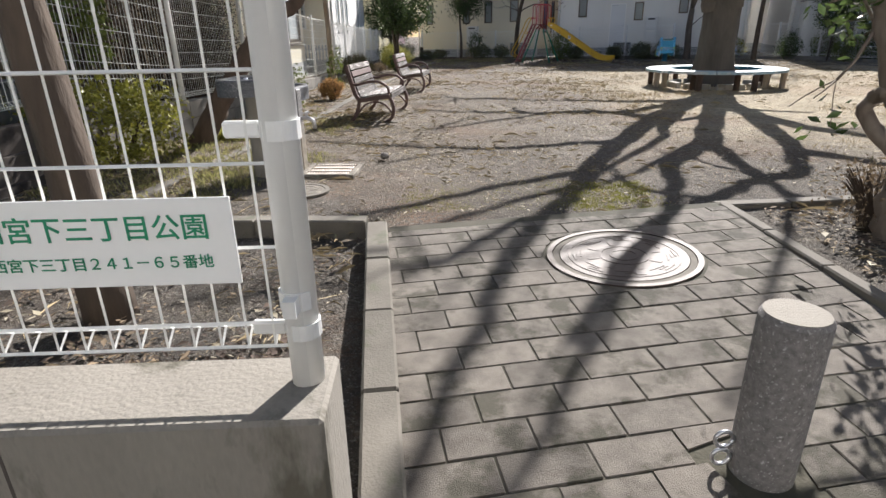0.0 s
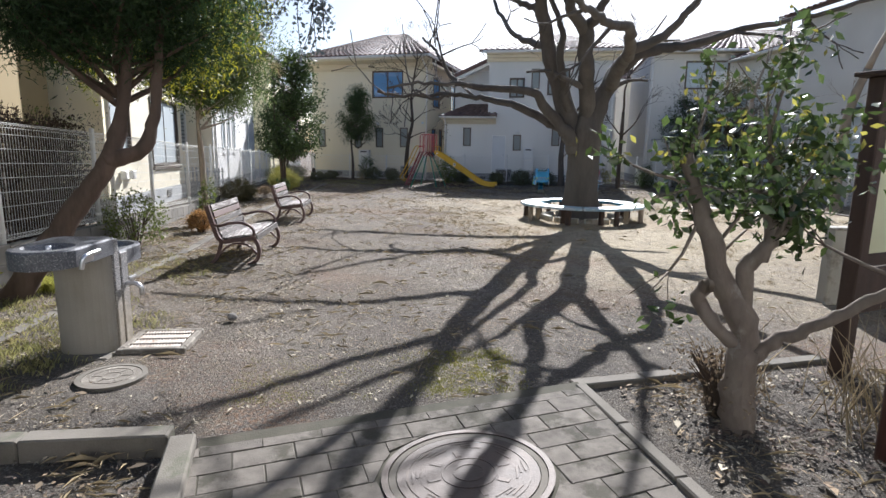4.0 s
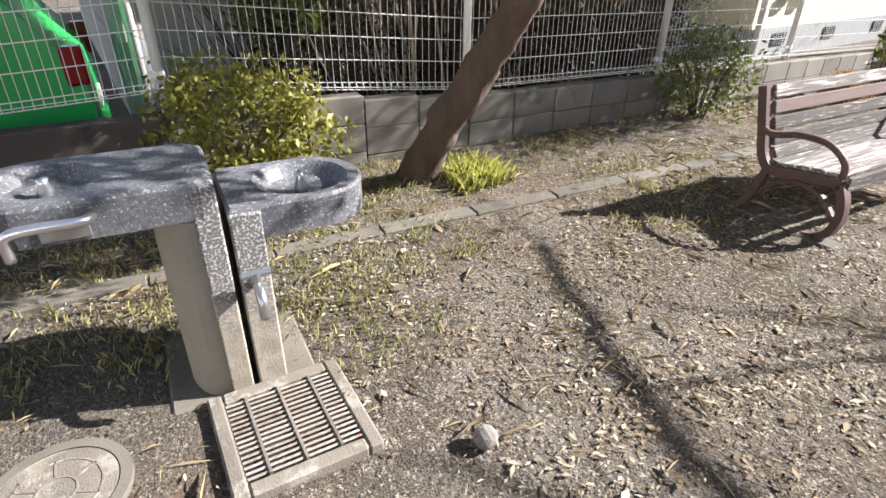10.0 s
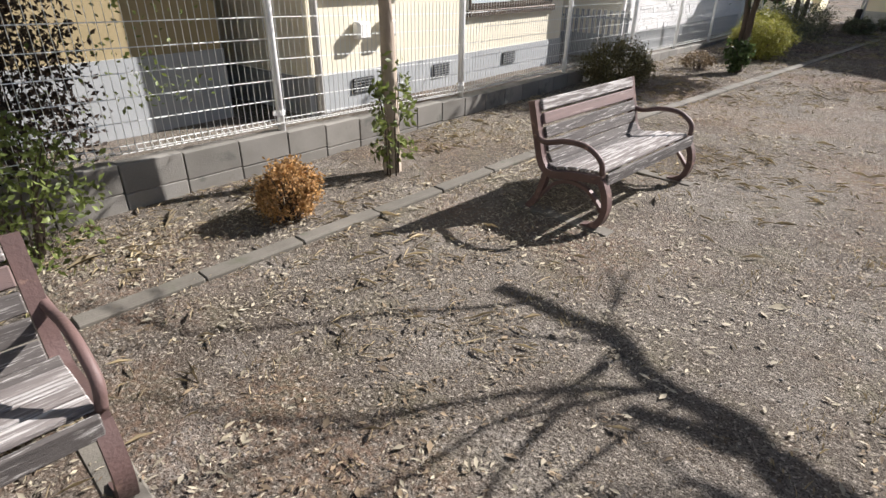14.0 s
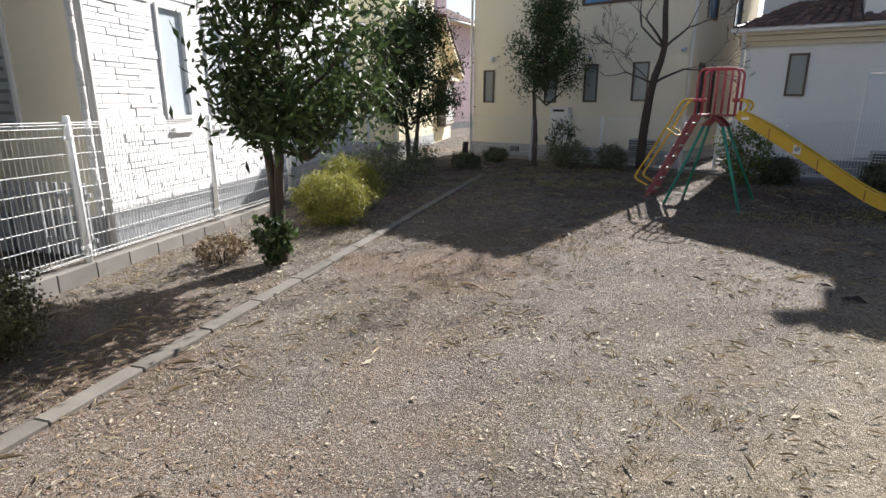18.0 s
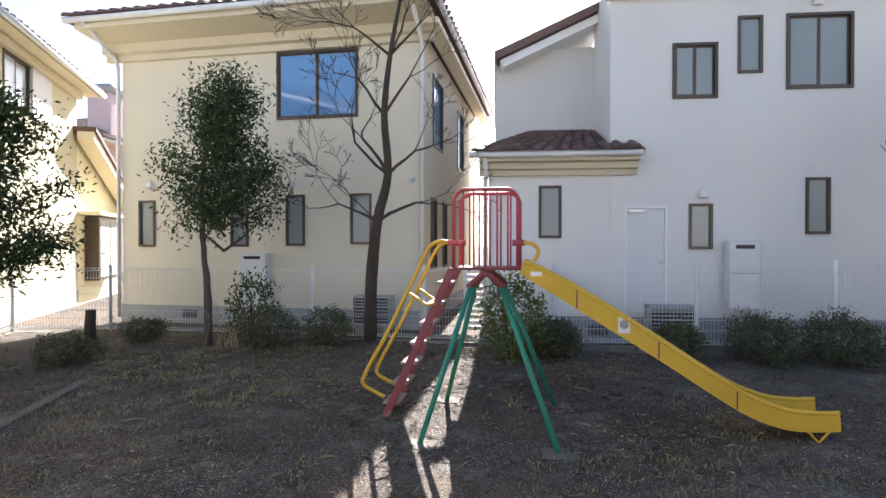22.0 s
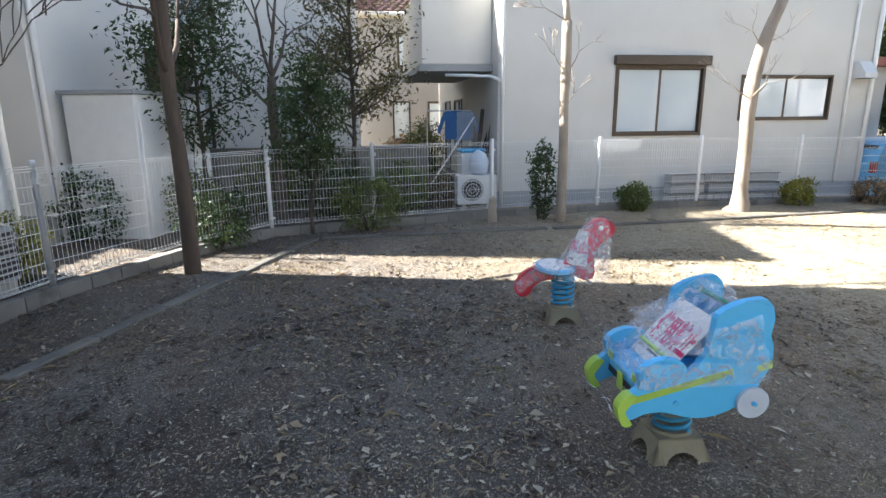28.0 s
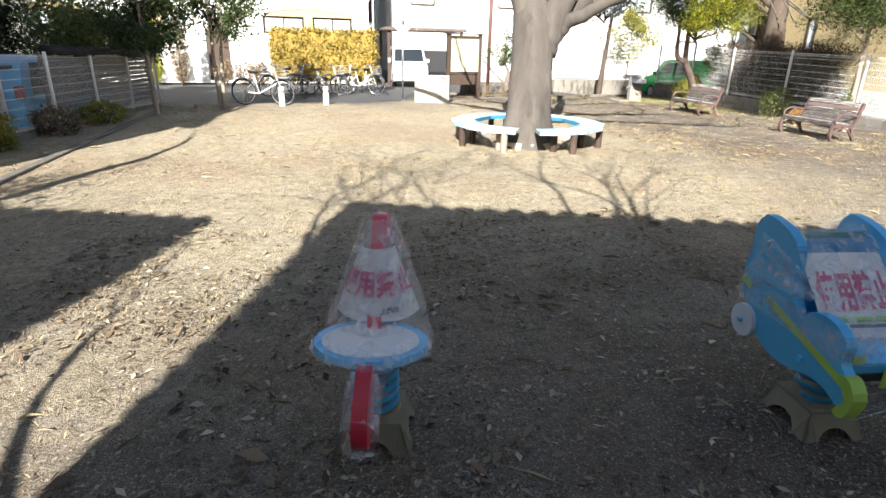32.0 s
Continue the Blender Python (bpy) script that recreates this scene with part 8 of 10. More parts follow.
side = smooth_outline([(-0.30, 0.975), (-0.22, 0.97), (-0.13, 0.945), (-0.06, 0.90), (-0.045, 0.83), (-0.03, 0.74), (0.0, 0.66), (0.06, 0.595), (0.10, 0.65), (0.185, 0.675), (0.27, 0.655), (0.325, 0.60), (0.315, 0.53), (0.37, 0.475), (0.405, 0.41), (0.37, 0.345), (0.28, 0.375), (0.18, 0.38), (0.08, 0.35), (-0.033, 0.335), (-0.16, 0.365), (-0.27, 0.44), (-0.325, 0.53), (-0.365, 0.62), (-0.365, 0.72), (-0.345, 0.78), (-0.355, 0.86), (-0.335, 0.94)], 3)
for s in (-1, 1):
    bd = part("side_board", prism(bmesh.new(), side, 0, s * 0.235 - 0.025, s * 0.235 + 0.025), ROCK_BLUE, r2)
    disc_ = part("wheel_disc", tubed([(s * 0.262, -0.28, 0.415), (s * 0.285, -0.28, 0.415)], 0.085, 28), PALE_PLASTIC, bd)
    part("hub_bolt", tubed([(s * 0.285, -0.28, 0.415), (s * 0.305, -0.28, 0.415)], 0.012, 8), ROCK_BLUE, disc_)
    for y, z in ((0.12, 0.43), (-0.14, 0.56)):
        part("board_bolt", tubed([(s * 0.26, y, z), (s * 0.275, y, z)], 0.016, 8), ROCK_BLUE, bd)
    part("trim_band", prism(bmesh.new(), [(-0.17, 0.572), (0.35, 0.435), (0.36, 0.47), (-0.16, 0.607)], 0, s * 0.2615 - 0.001, s * 0.2615 + 0.001), LIME, bd, "lime green tape band")
    part("trim_band", prism(bmesh.new(), [(-0.372, 0.60), (-0.30, 0.58), (-0.29, 0.61), (-0.372, 0.64)], 0, s * 0.235 - 0.0275, s * 0.235 + 0.0275), LIME, bd, "lime green tape band")
    part("front_bumper", prism(bmesh.new(), smooth_outline([(0.33, 0.475), (0.375, 0.49), (0.425, 0.42), (0.395, 0.32), (0.345, 0.325), (0.385, 0.40)], 3), 0, s * 0.235 - 0.034, s * 0.235 + 0.034), LIME, bd, "lime green rounded bumper")
part("front_panel", boxed((-0.209, 0.27, 0.425), (0.209, 0.30, 0.51), 0.008), ROCK_BLUE, r2)
part("grille", boxed((-0.19, 0.301, 0.43), (0.19, 0.309, 0.47), 0.003), BLACK, r2)
part("tape_tab", boxed((-0.035, 0.310, 0.40), (0.035, 0.318, 0.50), 0.003), LIME, r2)
part("seat", boxed((-0.209, -0.24, 0.44), (0.209, 0.10, 0.475), 0.01), ROCK_BLUE, r2)
part("bonnet", prism(bmesh.new(), [(0.05, 0.475), (0.29, 0.475), (0.30, 0.512), (0.22, 0.545), (0.05, 0.56)], 0, -0.209, 0.209), ROCK_BLUE, r2)
part("backrest", prism(bmesh.new(), [(-0.235, 0.46), (-0.205, 0.46), (-0.275, 0.86), (-0.305, 0.86)], 0, -0.209, 0.209), ROCK_BLUE, r2)
part("cross_bar", tubed([(-0.21, -0.20, 0.90), (0.21, -0.20, 0.90)], 0.016, 10), SLIDE_GREEN, r2)
part("hand_bar", tubed([(-0.21, 0.12, 0.62), (0.21, 0.12, 0.62)], 0.013, 8), LIME, r2)
notice(r2, pose(0, 0.175, 0.555) @ pose(0, 0, 0, 0, 0, 180) @ pose(0, 0, 0, -42, 0, 0), 0.42, 0.40, "使用禁止", 0.098)
for s in (-1, 1):
    part("tape_tab", boxed((s * 0.17 - 0.03, 0.305, 0.515), (s * 0.17 + 0.03, 0.312, 0.56), 0.002), LIME, r2)
# film: a slack sheet from fin to fin over the paper, and tight bands round the waist
def over_top(u, v):
    """Across from fin to fin, and up from the bonnet to behind the fins."""
    x = -0.268 + 0.536 * u
    sag = 0.075 * math.sin(math.pi * u) ** 0.8
    y, z = (0.30 - 0.50 * v / 0.8, 0.575 + 0.42 * v / 0.8) if v < 0.8 else (-0.20 - 0.9 * (v - 0.8), 0.995 - 0.05 * (v - 0.8) / 0.2)
    return x, y, z - sag * (0.2 + v) + 0.012 * math.sin(u * 19 + v * 5)


part("film", film_surface(24, 28, over_top, 11, 0.010), FILM, r2, "clear creased film", smooth=True)
for s in (-1, 1):
    part("film", film_surface(16, 20, lambda u, v: (s * (0.272 + 0.012 * math.sin(v * 9)), 0.10 - 0.45 * u + 0.08 * v, 0.70 - 0.08 * u + 0.28 * v * (0.25 + 0.75 * u)), 14 + s, 0.010), FILM, r2, "clear creased film", smooth=True)
part("film_band", film_surface(12, 72, lambda u, v: (0.275 * max(-1, min(1, 1.5 * math.cos(2 * math.pi * u))), -0.02 + 0.345 * max(-1, min(1, 1.4 * math.sin(2 * math.pi * u))), 0.52 + 0.13 * v + 0.004 * math.sin(v * 40)), 19, 0.005), FILM, r2, "tight film wound round the waist", smooth=True)
part("film_cord", tubed(smooth_path([(-0.255, 0.43, 0.36), (0.0, 0.41, 0.375), (0.255, 0.43, 0.335)], 4), 0.004, 5), FILM, r2, "twisted cord of film")

# ---- notice board ----
nb = thing("notice_board", pose(4.1, 3.6, 0, 0, 0, 15.3), "park notice board on dark timber posts", "notice board")
for x in (0.0, 1.14):
    part("post", boxed((x - 0.05, -0.05, -0.3), (x + 0.05, 0.05, 1.92), 0.008), DARK_WOOD, nb)
for lo, hi in (((0.051, -0.035, 1.80), (1.089, 0.035, 1.88)), ((0.051, -0.035, 0.74), (1.089, 0.035, 0.82))):
    part("rail", boxed(lo, hi, 0.006), DARK_WOOD, nb)
part("panel", boxed((0.051, -0.015, 0.82), (1.089, 0.015, 1.80)), NOTICE, nb)
part("cap", boxed((-0.12, -0.10, 1.921), (1.26, 0.10, 1.95), 0.006), DARK_WOOD, nb)
part("lower_board", boxed((0.051, -0.02, 0.42), (1.089, 0.02, 0.72), 0.006), DARK_WOOD, nb)
for k in range(3):
    part("pin", boxed((0.3 + 0.1 * k, -0.022, 1.46), (0.312 + 0.1 * k, -0.0205, 1.472)), INK_RED, nb)
part("sheet", boxed((0.25, -0.020, 1.1), (0.55, -0.0155, 1.5)), PAPER, nb)
alone("red_pole", tubed([(0, 0, -0.2), (0, 0, 4.2)], 0.057, 16), POST_RED, "tall dark red-brown steel pole", "pole", smooth=True, m=pose(3.46, 2.68, 0))
stump = tubed([(0, 0, -0.15), (0, 0, 0.1), (-0.02, 0.0, 0.5), (0, 0.01, 0.93), (0, 0.01, 0.95)], [0.36, 0.31, 0.28, 0.27, 0.24], 26)
for v in stump.verts:
    a = math.atan2(v.co.y, v.co.x)
    k = 1 + 0.05 * math.sin(a * 9 + v.co.z * 2) + 0.07 * noise.noise((math.cos(a) * 3, math.sin(a) * 3, v.co.z))
    v.co.x *= k
    v.co.y *= k
alone("tree_stump", stump, BARK_DARK, "thick dark tree stump with grooved bark in the bed", "stump", smooth=True, m=pose(4.06, 2.45, 0))
gw = thing("gate_wall", pose(5.55, 5.25, 0, 0, 0, -14), "short pale concrete wall beside the wide entrance", "wall", kind="structure")
part("body", boxed((0, -0.08, -0.25), (1.0, 0.08, 0.74), 0.01), CONCRETE, gw)
part("coping", boxed((-0.01, -0.085, 0.741), (1.01, 0.085, 0.77), 0.01), CONCRETE, gw)

# ---- camellia at the entrance ----
cam_t = thing("camellia", pose(2.94, 3.1, 0), "gnarled camellia with glossy leaves in the entrance bed", "tree")
rngc = np.random.default_rng(62)
tips = []
for line, r, r_end in (
    ([(0.02, 0, -0.12), (0, 0, 0.05), (0, 0, 0.3), (0.0, 0.0, 0.52), (-0.1, 0.06, 0.74), (-0.17, 0.12, 1.0), (-0.23, 0.16, 1.17), (-0.3, 0.2, 1.42)], 0.095, 0.03),
    ([(0.0, 0.0, 0.42), (-0.13, 0.09, 0.55), (-0.19, 0.14, 0.68), (-0.16, 0.1, 0.76), (-0.09, 0.06, 0.79)], 0.04, 0.035),
    ([(0.0, 0.0, 0.5), (-0.02, 0.01, 0.84), (0.04, -0.04, 1.01), (0.06, -0.02, 1.3), (0.02, 0.02, 1.5)], 0.055, 0.022),
    ([(0.0, 0.0, 0.33), (0.09, -0.07, 0.46), (0.18, -0.15, 0.56), (0.31, -0.28, 0.70), (0.43, -0.4, 0.85), (0.52, -0.5, 0.98), (0.7, -0.62, 1.2)], 0.042, 0.02),
    ([(0.04, -0.04, 1.0), (0.16, -0.02, 1.12), (0.24, 0.0, 1.3)], 0.035, 0.018),
):
    q = [p + Vector(rngc.normal(0, 0.008, 3)) for p in smooth_path(line, 5)]
    radii = [a * float(rngc.uniform(0.88, 1.16)) for a in np.linspace(r, r_end, len(q))]
    stem = part("stem", tube(bmesh.new(), q, radii, 12), BARK_GNARL, cam_t, smooth=True)
    fine = bmesh.new()
    for k in range(len(q) // 2, len(q), 2):
        if q[k].z > 0.8:
            branch(fine, rngc, q[k], Vector(rngc.normal(0, 0.7, 3)) + Vector((0, 0, 0.5)), 0.34, 0.012, 1, tips, 0.35, 3, 0.1, 0.6, 5, 0.003, 0.7)
    if fine.verts:
        tagged(part("twig_spray", fine, BARK_GNARL, stem, smooth=True), kind="stuff")
c = np.array([tuple(p) for p in tips])
extra = rngc.normal(0, 1, (170, 3))
extra = extra / np.linalg.norm(extra, axis=1)[:, None] * rngc.uniform(0.45, 1.0, (170, 1)) * (0.46, 0.44, 0.46) + (0.04, 0.0, 1.38)
c = np.concatenate([c, extra])
keep = np.array([noise.noise(Vector(p) * 4.2) > -0.12 for p in c])
tagged(cloud_part("leaves", blade_cloud(rngc, c[keep], 0.068, 0.055, 9, 0.5), LEAF_GLOSS, cam_t), kind="stuff")
tagged(cloud_part("young_leaves", blade_cloud(rngc, c[keep & (c[:, 2] > 1.35)], 0.05, 0.07, 2, 0.45), LEAF_YOUNG, cam_t), kind="stuff")


def twigs(x, y, n, high, spread, seed, label, mtl=None, name="dry_twigs", lean=0.5):
    r = np.random.default_rng(seed)
    bm = bmesh.new()
    for i in range(n):
        a = r.uniform(0, 6.28)
        h = high * r.uniform(0.5, 1.1)
        p = (r.normal(0, spread * 0.3), r.normal(0, spread * 0.3), -0.02)
        q = (p[0] + lean * h * 0.5 * math.cos(a), p[1] + lean * h * 0.5 * math.sin(a), h * 0.55)
        e = (q[0] + lean * h * 0.7 * math.cos(a + r.normal(0, 0.6)), q[1] + lean * h * 0.7 * math.sin(a + r.normal(0, 0.6)), h)
        tube(bm, [p, q, e], [0.004, 0.003, 0.0015], 3)
    return tagged(alone(name, bm, mtl or STRAW, label, "shrub", m=pose(x, y, 0)), kind="stuff")


twigs(3.7, 2.9, 60, 0.55, 0.5, 63, "bare tan twigs of a leafless shrub")
twigs(3.3, 3.55, 40, 0.4, 0.4, 64, "bare tan twigs of a leafless shrub")
twigs(1.7, 28.0, 50, 0.7, 0.5, 65, "dry arching stems in the shade")


# ---- dry hedge behind the western fence ----
def dry_hedge():
    r = np.random.default_rng(70)
    t = thing("dry_hedge", pose(-3.15, 7.3, 0), "dead brown hedge of tangled canes behind the fence", "hedge")
    v, f = [], []
    for i in range(900):
        y, x = r.uniform(-1.7, 2.3), r.uniform(-0.30, 0.25)
        h = r.uniform(0.7, 1.75)
        a = (x, y, 0.2)
        b = (x + r.normal(0, 0.10), y + r.normal(-0.12, 0.16), 0.2 + h * 0.6)
        c = (b[0] + r.normal(0, 0.12), b[1] + r.normal(0, 0.25), 0.2 + h)
        wire(v, f, a, b, r.uniform(0.002, 0.006))
        wire(v, f, b, c, r.uniform(0.0015, 0.003))
    tagged(part("cane_tangle", (v, f), BARK_DARK, t), kind="stuff")
    c = np.stack([r.uniform(-0.35, 0.25, 1300), r.uniform(-1.7, 2.6, 1300), r.uniform(0.2, 1.8, 1300)], 1)
    tagged(cloud_part("dry_leaves", blade_cloud(r, c, 0.05, 0.07, 11, 0.5), LEAF_MOULD, t), kind="stuff")
    v, f = [], []
    for i in range(26):
        y, x = r.uniform(-1.4, 0.5), r.uniform(0.05, 0.28)
        h, lean = r.uniform(0.7, 1.5), r.uniform(-0.45, 0.15)
        wire(v, f, (x, y, 0.2), (x - 0.05, y + lean * h, 0.2 + h), r.uniform(0.006, 0.014), 6)
    tagged(part("stem_tangle", (v, f), BARK_PALE, t, "pale leaning stems"), kind="stuff")
    c = np.stack([r.uniform(-0.35, 0.2, 800), r.uniform(0.4, 2.8, 800), r.uniform(0.15, 1.7, 800)], 1)
    tagged(cloud_part("dark_leaves", blade_cloud(r, c, 0.055, 0.07, 12, 0.5), LEAF_MOULD, t), kind="stuff")
    c = np.stack([r.uniform(-0.3, 0.2, 120), r.uniform(1.2, 3.6, 120), r.uniform(0.5, 1.9, 120)], 1)
    tagged(cloud_part("green_leaves", blade_cloud(r, c, 0.05, 0.08, 8, 0.5), LEAF_LIGHT, t), kind="stuff")


dry_hedge()
shrub(-3.0, 5.75, 0.6, 0.6, 1.0, 92, "round green shrub behind the fence", LEAF_LIGHT, 0.05, 9, 120).location.z = 0.75
shrub(-1.66, 11.66, 0.34, 0.3, 0.85, 93, "ivy climbing the trunk", LEAF_LIGHT, 0.05, 4, 44)
shrub(-1.0, 18.75, 0.35, 0.35, 0.5, 94, "leafy suckers at the trunk's foot", LEAF, 0.06, 7, 60)


# ---- cars ----
def car(m, length, width, height, paint, label, boxy=0.5, sill=0.56, aft=0.09):
    """A small car from its side profile; +x is its front."""
    t = thing("car", m, label, "car")
    h, w = height, width / 2
    z0 = 0.22
    prof = [(0.02, 0.32), (0.0, 0.60), (0.03, 0.52 * h + 0.12), (0.10 * length * (1 - boxy) + 0.05, h - 0.10), (0.16 * length, h), (0.55 * length, h), (0.66 * length, h - 0.06), (0.80 * length, 0.62 * h), (0.97 * length, 0.52 * h), (length, 0.45), (length - 0.03, 0.28)]
    rows = []
    bm = bmesh.new()
    for s in (-1.0, -0.93, 0.93, 1.0):
        rows.append([bm.verts.new((x, s * w * (1 - 0.13 * max(0, (z - 0.55 * h) / h) * 2), z if abs(s) < 1 else z * 0.985 + 0.01)) for x, z in prof] + [bm.verts.new((x, s * w, z0)) for x in (length - 0.1, 0.1)])
    n = len(rows[0])
    for a, b in zip(rows, rows[1:]):
        for k in range(n):
            bm.faces.new((a[k], a[(k + 1) % n], b[(k + 1) % n], b[k]))
    bm.faces.new(rows[0])
    bm.faces.new(rows[-1][::-1])
    bmesh.ops.recalc_face_normals(bm, faces=bm.faces)
    part("body", bm, paint, t)
    for s in (-1, 1):
        glz = [(aft * length, h * sill), ((aft + 0.06) * length, h - 0.10), (0.55 * length, h - 0.10), (0.72 * length, h * sill)]
        y = s * w
        bm = bmesh.new()
        vs = [bm.verts.new((x, y * (1 - 0.13 * max(0, (z - 0.55 * h) / h) * 2) + s * 0.006, z)) for x, z in glz]
        bm.faces.new(vs)
        bmesh.ops.solidify(bm, geom=bm.faces[:], thickness=0.006)
        part("side_window", bm, CAR_GLASS, t)
        part("window_pillar", boxed((0.40 * length, y * 0.95 - 0.012, h * 0.60), (0.42 * length, y * 0.95 + 0.05 * s, h - 0.10)), paint, t)
        part("mirror", boxed((0.70 * length, y - 0.02 + s * 0.02, h * 0.60), (0.74 * length, y + s * 0.16, h * 0.70), 0.02), paint, t)
        part("door_seam", boxed((0.41 * length, y * 1.0 - 0.003, 0.30), (0.415 * length, y + s * 0.004, h * 0.58)), BLACK, t)
        part("tail_lamp", boxed((-0.012, s * (w - 0.06) - 0.065, 0.78), (0.12, s * (w - 0.06) + 0.065, 1.02), 0.02), LAMP_RED, t)
        part("headlight", boxed((length - 0.10, s * (w - 0.2) - 0.12, 0.50), (length + 0.005, s * (w - 0.2) + 0.12, 0.66), 0.03), PALE_PLASTIC, t)
        for x in (0.18 * length, 0.80 * length):
            wh = part("wheel", tubed([(x, s * (w - 0.16), 0.27), (x, s * (w + 0.012), 0.27)], 0.27, 24), TYRE, t)
            part("rim", tubed([(x, s * (w + 0.0), 0.27), (x, s * (w + 0.02), 0.27)], 0.17, 18), STEEL, wh)
    for x0, z0_, x1, z1 in ((0.665 * length + 0.03, h - 0.10, 0.795 * length + 0.02, 0.64 * h),):
        bm = bmesh.new()
        vs = [bm.verts.new(p) for p in ((x0, -w * 0.80, z0_), (x0, w * 0.80, z0_), (x1, w * 0.86, z1), (x1, -w * 0.86, z1))]
        bm.faces.new(vs)
        bmesh.ops.solidify(bm, geom=bm.faces[:], thickness=0.006)
        part("windscreen", bm, CAR_GLASS, t)
    bm = bmesh.new()
    vs = [bm.verts.new(p) for p in ((0.035, -w * 0.8, 0.60 * h), (0.035, w * 0.8, 0.60 * h), (0.10 * length * (1 - boxy) + 0.03, w * 0.75, h - 0.14), (0.10 * length * (1 - boxy) + 0.03, -w * 0.75, h - 0.14))]
    bm.faces.new(vs)
    bmesh.ops.solidify(bm, geom=bm.faces[:], thickness=0.008)
    part("rear_window", bm, CAR_GLASS, t)
    part("number_plate", boxed((-0.012, -0.17, 0.50), (0.012, 0.17, 0.62)), PAPER, t)
    part("bumper", boxed((length - 0.05, -w * 0.9, 0.26), (length + 0.03, w * 0.9, 0.42), 0.03), paint, t)
    part("bumper", boxed((-0.03, -w * 0.9, 0.28), (0.05, w * 0.9, 0.46), 0.03), paint, t)
    return t


car(pose(-4.1, 4.62, -0.2, 0, 0, -94), 3.4, 1.48, 1.48, CAR_GREEN, "bright green hatchback parked behind the fence", boxy=0.0, sill=0.67, aft=0.13)
car(pose(4.75, -5.6, -0.1, 0, 0, 84), 3.3, 1.45, 1.6, CAR_WHITE, "white boxy minivan parked across the street", boxy=0.8)
car(pose(15.45, 9.35, -0.28, 0, 0, -98), 3.6, 1.5, 1.5, ROCK_BLUE, "light blue small car behind the eastern fence", boxy=0.4)

# ---- across the street ----
flat = thing("apartment_building", pose(20.5, -4.6, -0.1, 0, 0, 180), "white stuccoed apartment building with low arched windows", "building")
arches = [(9.6, 2.0, 13.3, 3.0), (4.6, 2.0, 6.6, 3.0), (1.0, 2.0, 3.0, 3.0), (9.8, 4.6, 12.8, 5.8), (4.0, 4.6, 6.4, 5.8)]
part("wall", wall_with_holes(bmesh.new(), 14.3, 7.0, 0.3, arches + [(7.3, 0.1, 8.2, 2.1)]), STUCCO_WHITE, flat)
part("wall", wall_with_holes(bmesh.new(), 8.0, 7.0, 0.3, []), STUCCO_WHITE, flat, m=pose(14.3, 0, 0, 0, 0, 90))
part("wall", wall_with_holes(bmesh.new(), 8.0, 7.0, 0.3, []), STUCCO_WHITE, flat, m=pose(0, 8.0, 0, 0, 0, -90))
part("roof", boxed((-0.3, -0.3, 7.0), (14.6, 8.3, 7.25), 0.02), TILE, flat)
for a in arches:
    half = (a[0] + a[2]) / 2
    part("arch_pier", boxed((half - 0.18, 0.02, a[1]), (half + 0.18, 0.12, a[3]), 0.01), STUCCO_TAN, flat)
    part("arch_lintel", boxed((a[0] + 0.02, 0.03, a[3] - 0.32), (a[2] - 0.02, 0.115, a[3] - 0.02), 0.01), STUCCO_TAN, flat)
    for u0, u1 in ((a[0] + 0.02, half - 0.19), (half + 0.19, a[2] - 0.02)):
        window(flat, u0, a[1] + 0.02, u1, a[3] - 0.30, m=pose(0, 0.12, 0), leaves=2)
    bm = prism(bmesh.new(), [(a[0] - 0.01, a[3] - 0.28)] + [(a[0] + (a[2] - a[0]) * i / 16, a[3] - 0.28 + 0.27 * math.sin(math.pi * i / 16) ** 0.6) for i in range(17)] + [(a[2] + 0.01, a[3] - 0.28), (a[2] + 0.01, a[3] + 0.02), (a[0] - 0.01, a[3] + 0.02)], 1, -0.012, 0.10)
    part("arch_head", bm, STUCCO_WHITE, flat)
part("door", boxed((7.34, 0.1, 0.12), (8.16, 0.15, 2.06), 0.005), DARK_WOOD, flat)
pipe(flat, [(14.2, -0.08, 0), (14.2, -0.08, 7.0)])
plain_house(pose(5.0, -7.5, -0.1, 0, 0, 180), 9.0, 7.0, 6.0, STUCCO_WHITE, "white house across the street with a red tiled roof", wins=[(1.0, 3.5, 2.2, 4.7), (5.5, 3.5, 7.2, 4.7), (6.0, 0.9, 7.6, 2.2)], roof_mtl=TILE_RED)
plain_house(pose(-5.5, -6.5, -0.1, 0, 0, 184), 9.0, 7.0, 5.8, STUCCO_WHITE, "white house across the street by the corner", wins=[(2.0, 3.5, 3.4, 4.7), (5.5, 1.0, 6.8, 2.2)])
cp = thing("carport", pose(5.7, -3.0, -0.1), "brown timber carport beam on posts", "carport")
part("roof", boxed((-3.4, -3.2, 2.25), (0.2, -0.6, 2.38), 0.02), BARK, cp)
for x, y in ((-3.2, -0.8), (0.05, -0.8), (-3.2, -3.0), (0.05, -3.0)):
    part("post", boxed((x - 0.06, y - 0.06, 0), (x + 0.06, y + 0.06, 2.25), 0.005), DARK_WOOD, cp)
hd = thing("hedge", pose(8.75, 0.35, -0.1), "clipped ochre and green hedge across the street", "hedge")
rngh = np.random.default_rng(95)
c = np.stack([rngh.uniform(-1.8, 1.8, 2600), rngh.uniform(-0.35, 0.35, 2600), rngh.uniform(0.4, 2.1, 2600)], 1)
part("dense_core", boxed((-1.74, -0.28, 0.45), (1.74, 0.28, 2.02), 0.08), HEDGE_OCHRE, hd)
tagged(cloud_part("foliage", blade_cloud(rngh, c, 0.085, 0.06, 11, 0.6), HEDGE_OCHRE, hd), kind="stuff")
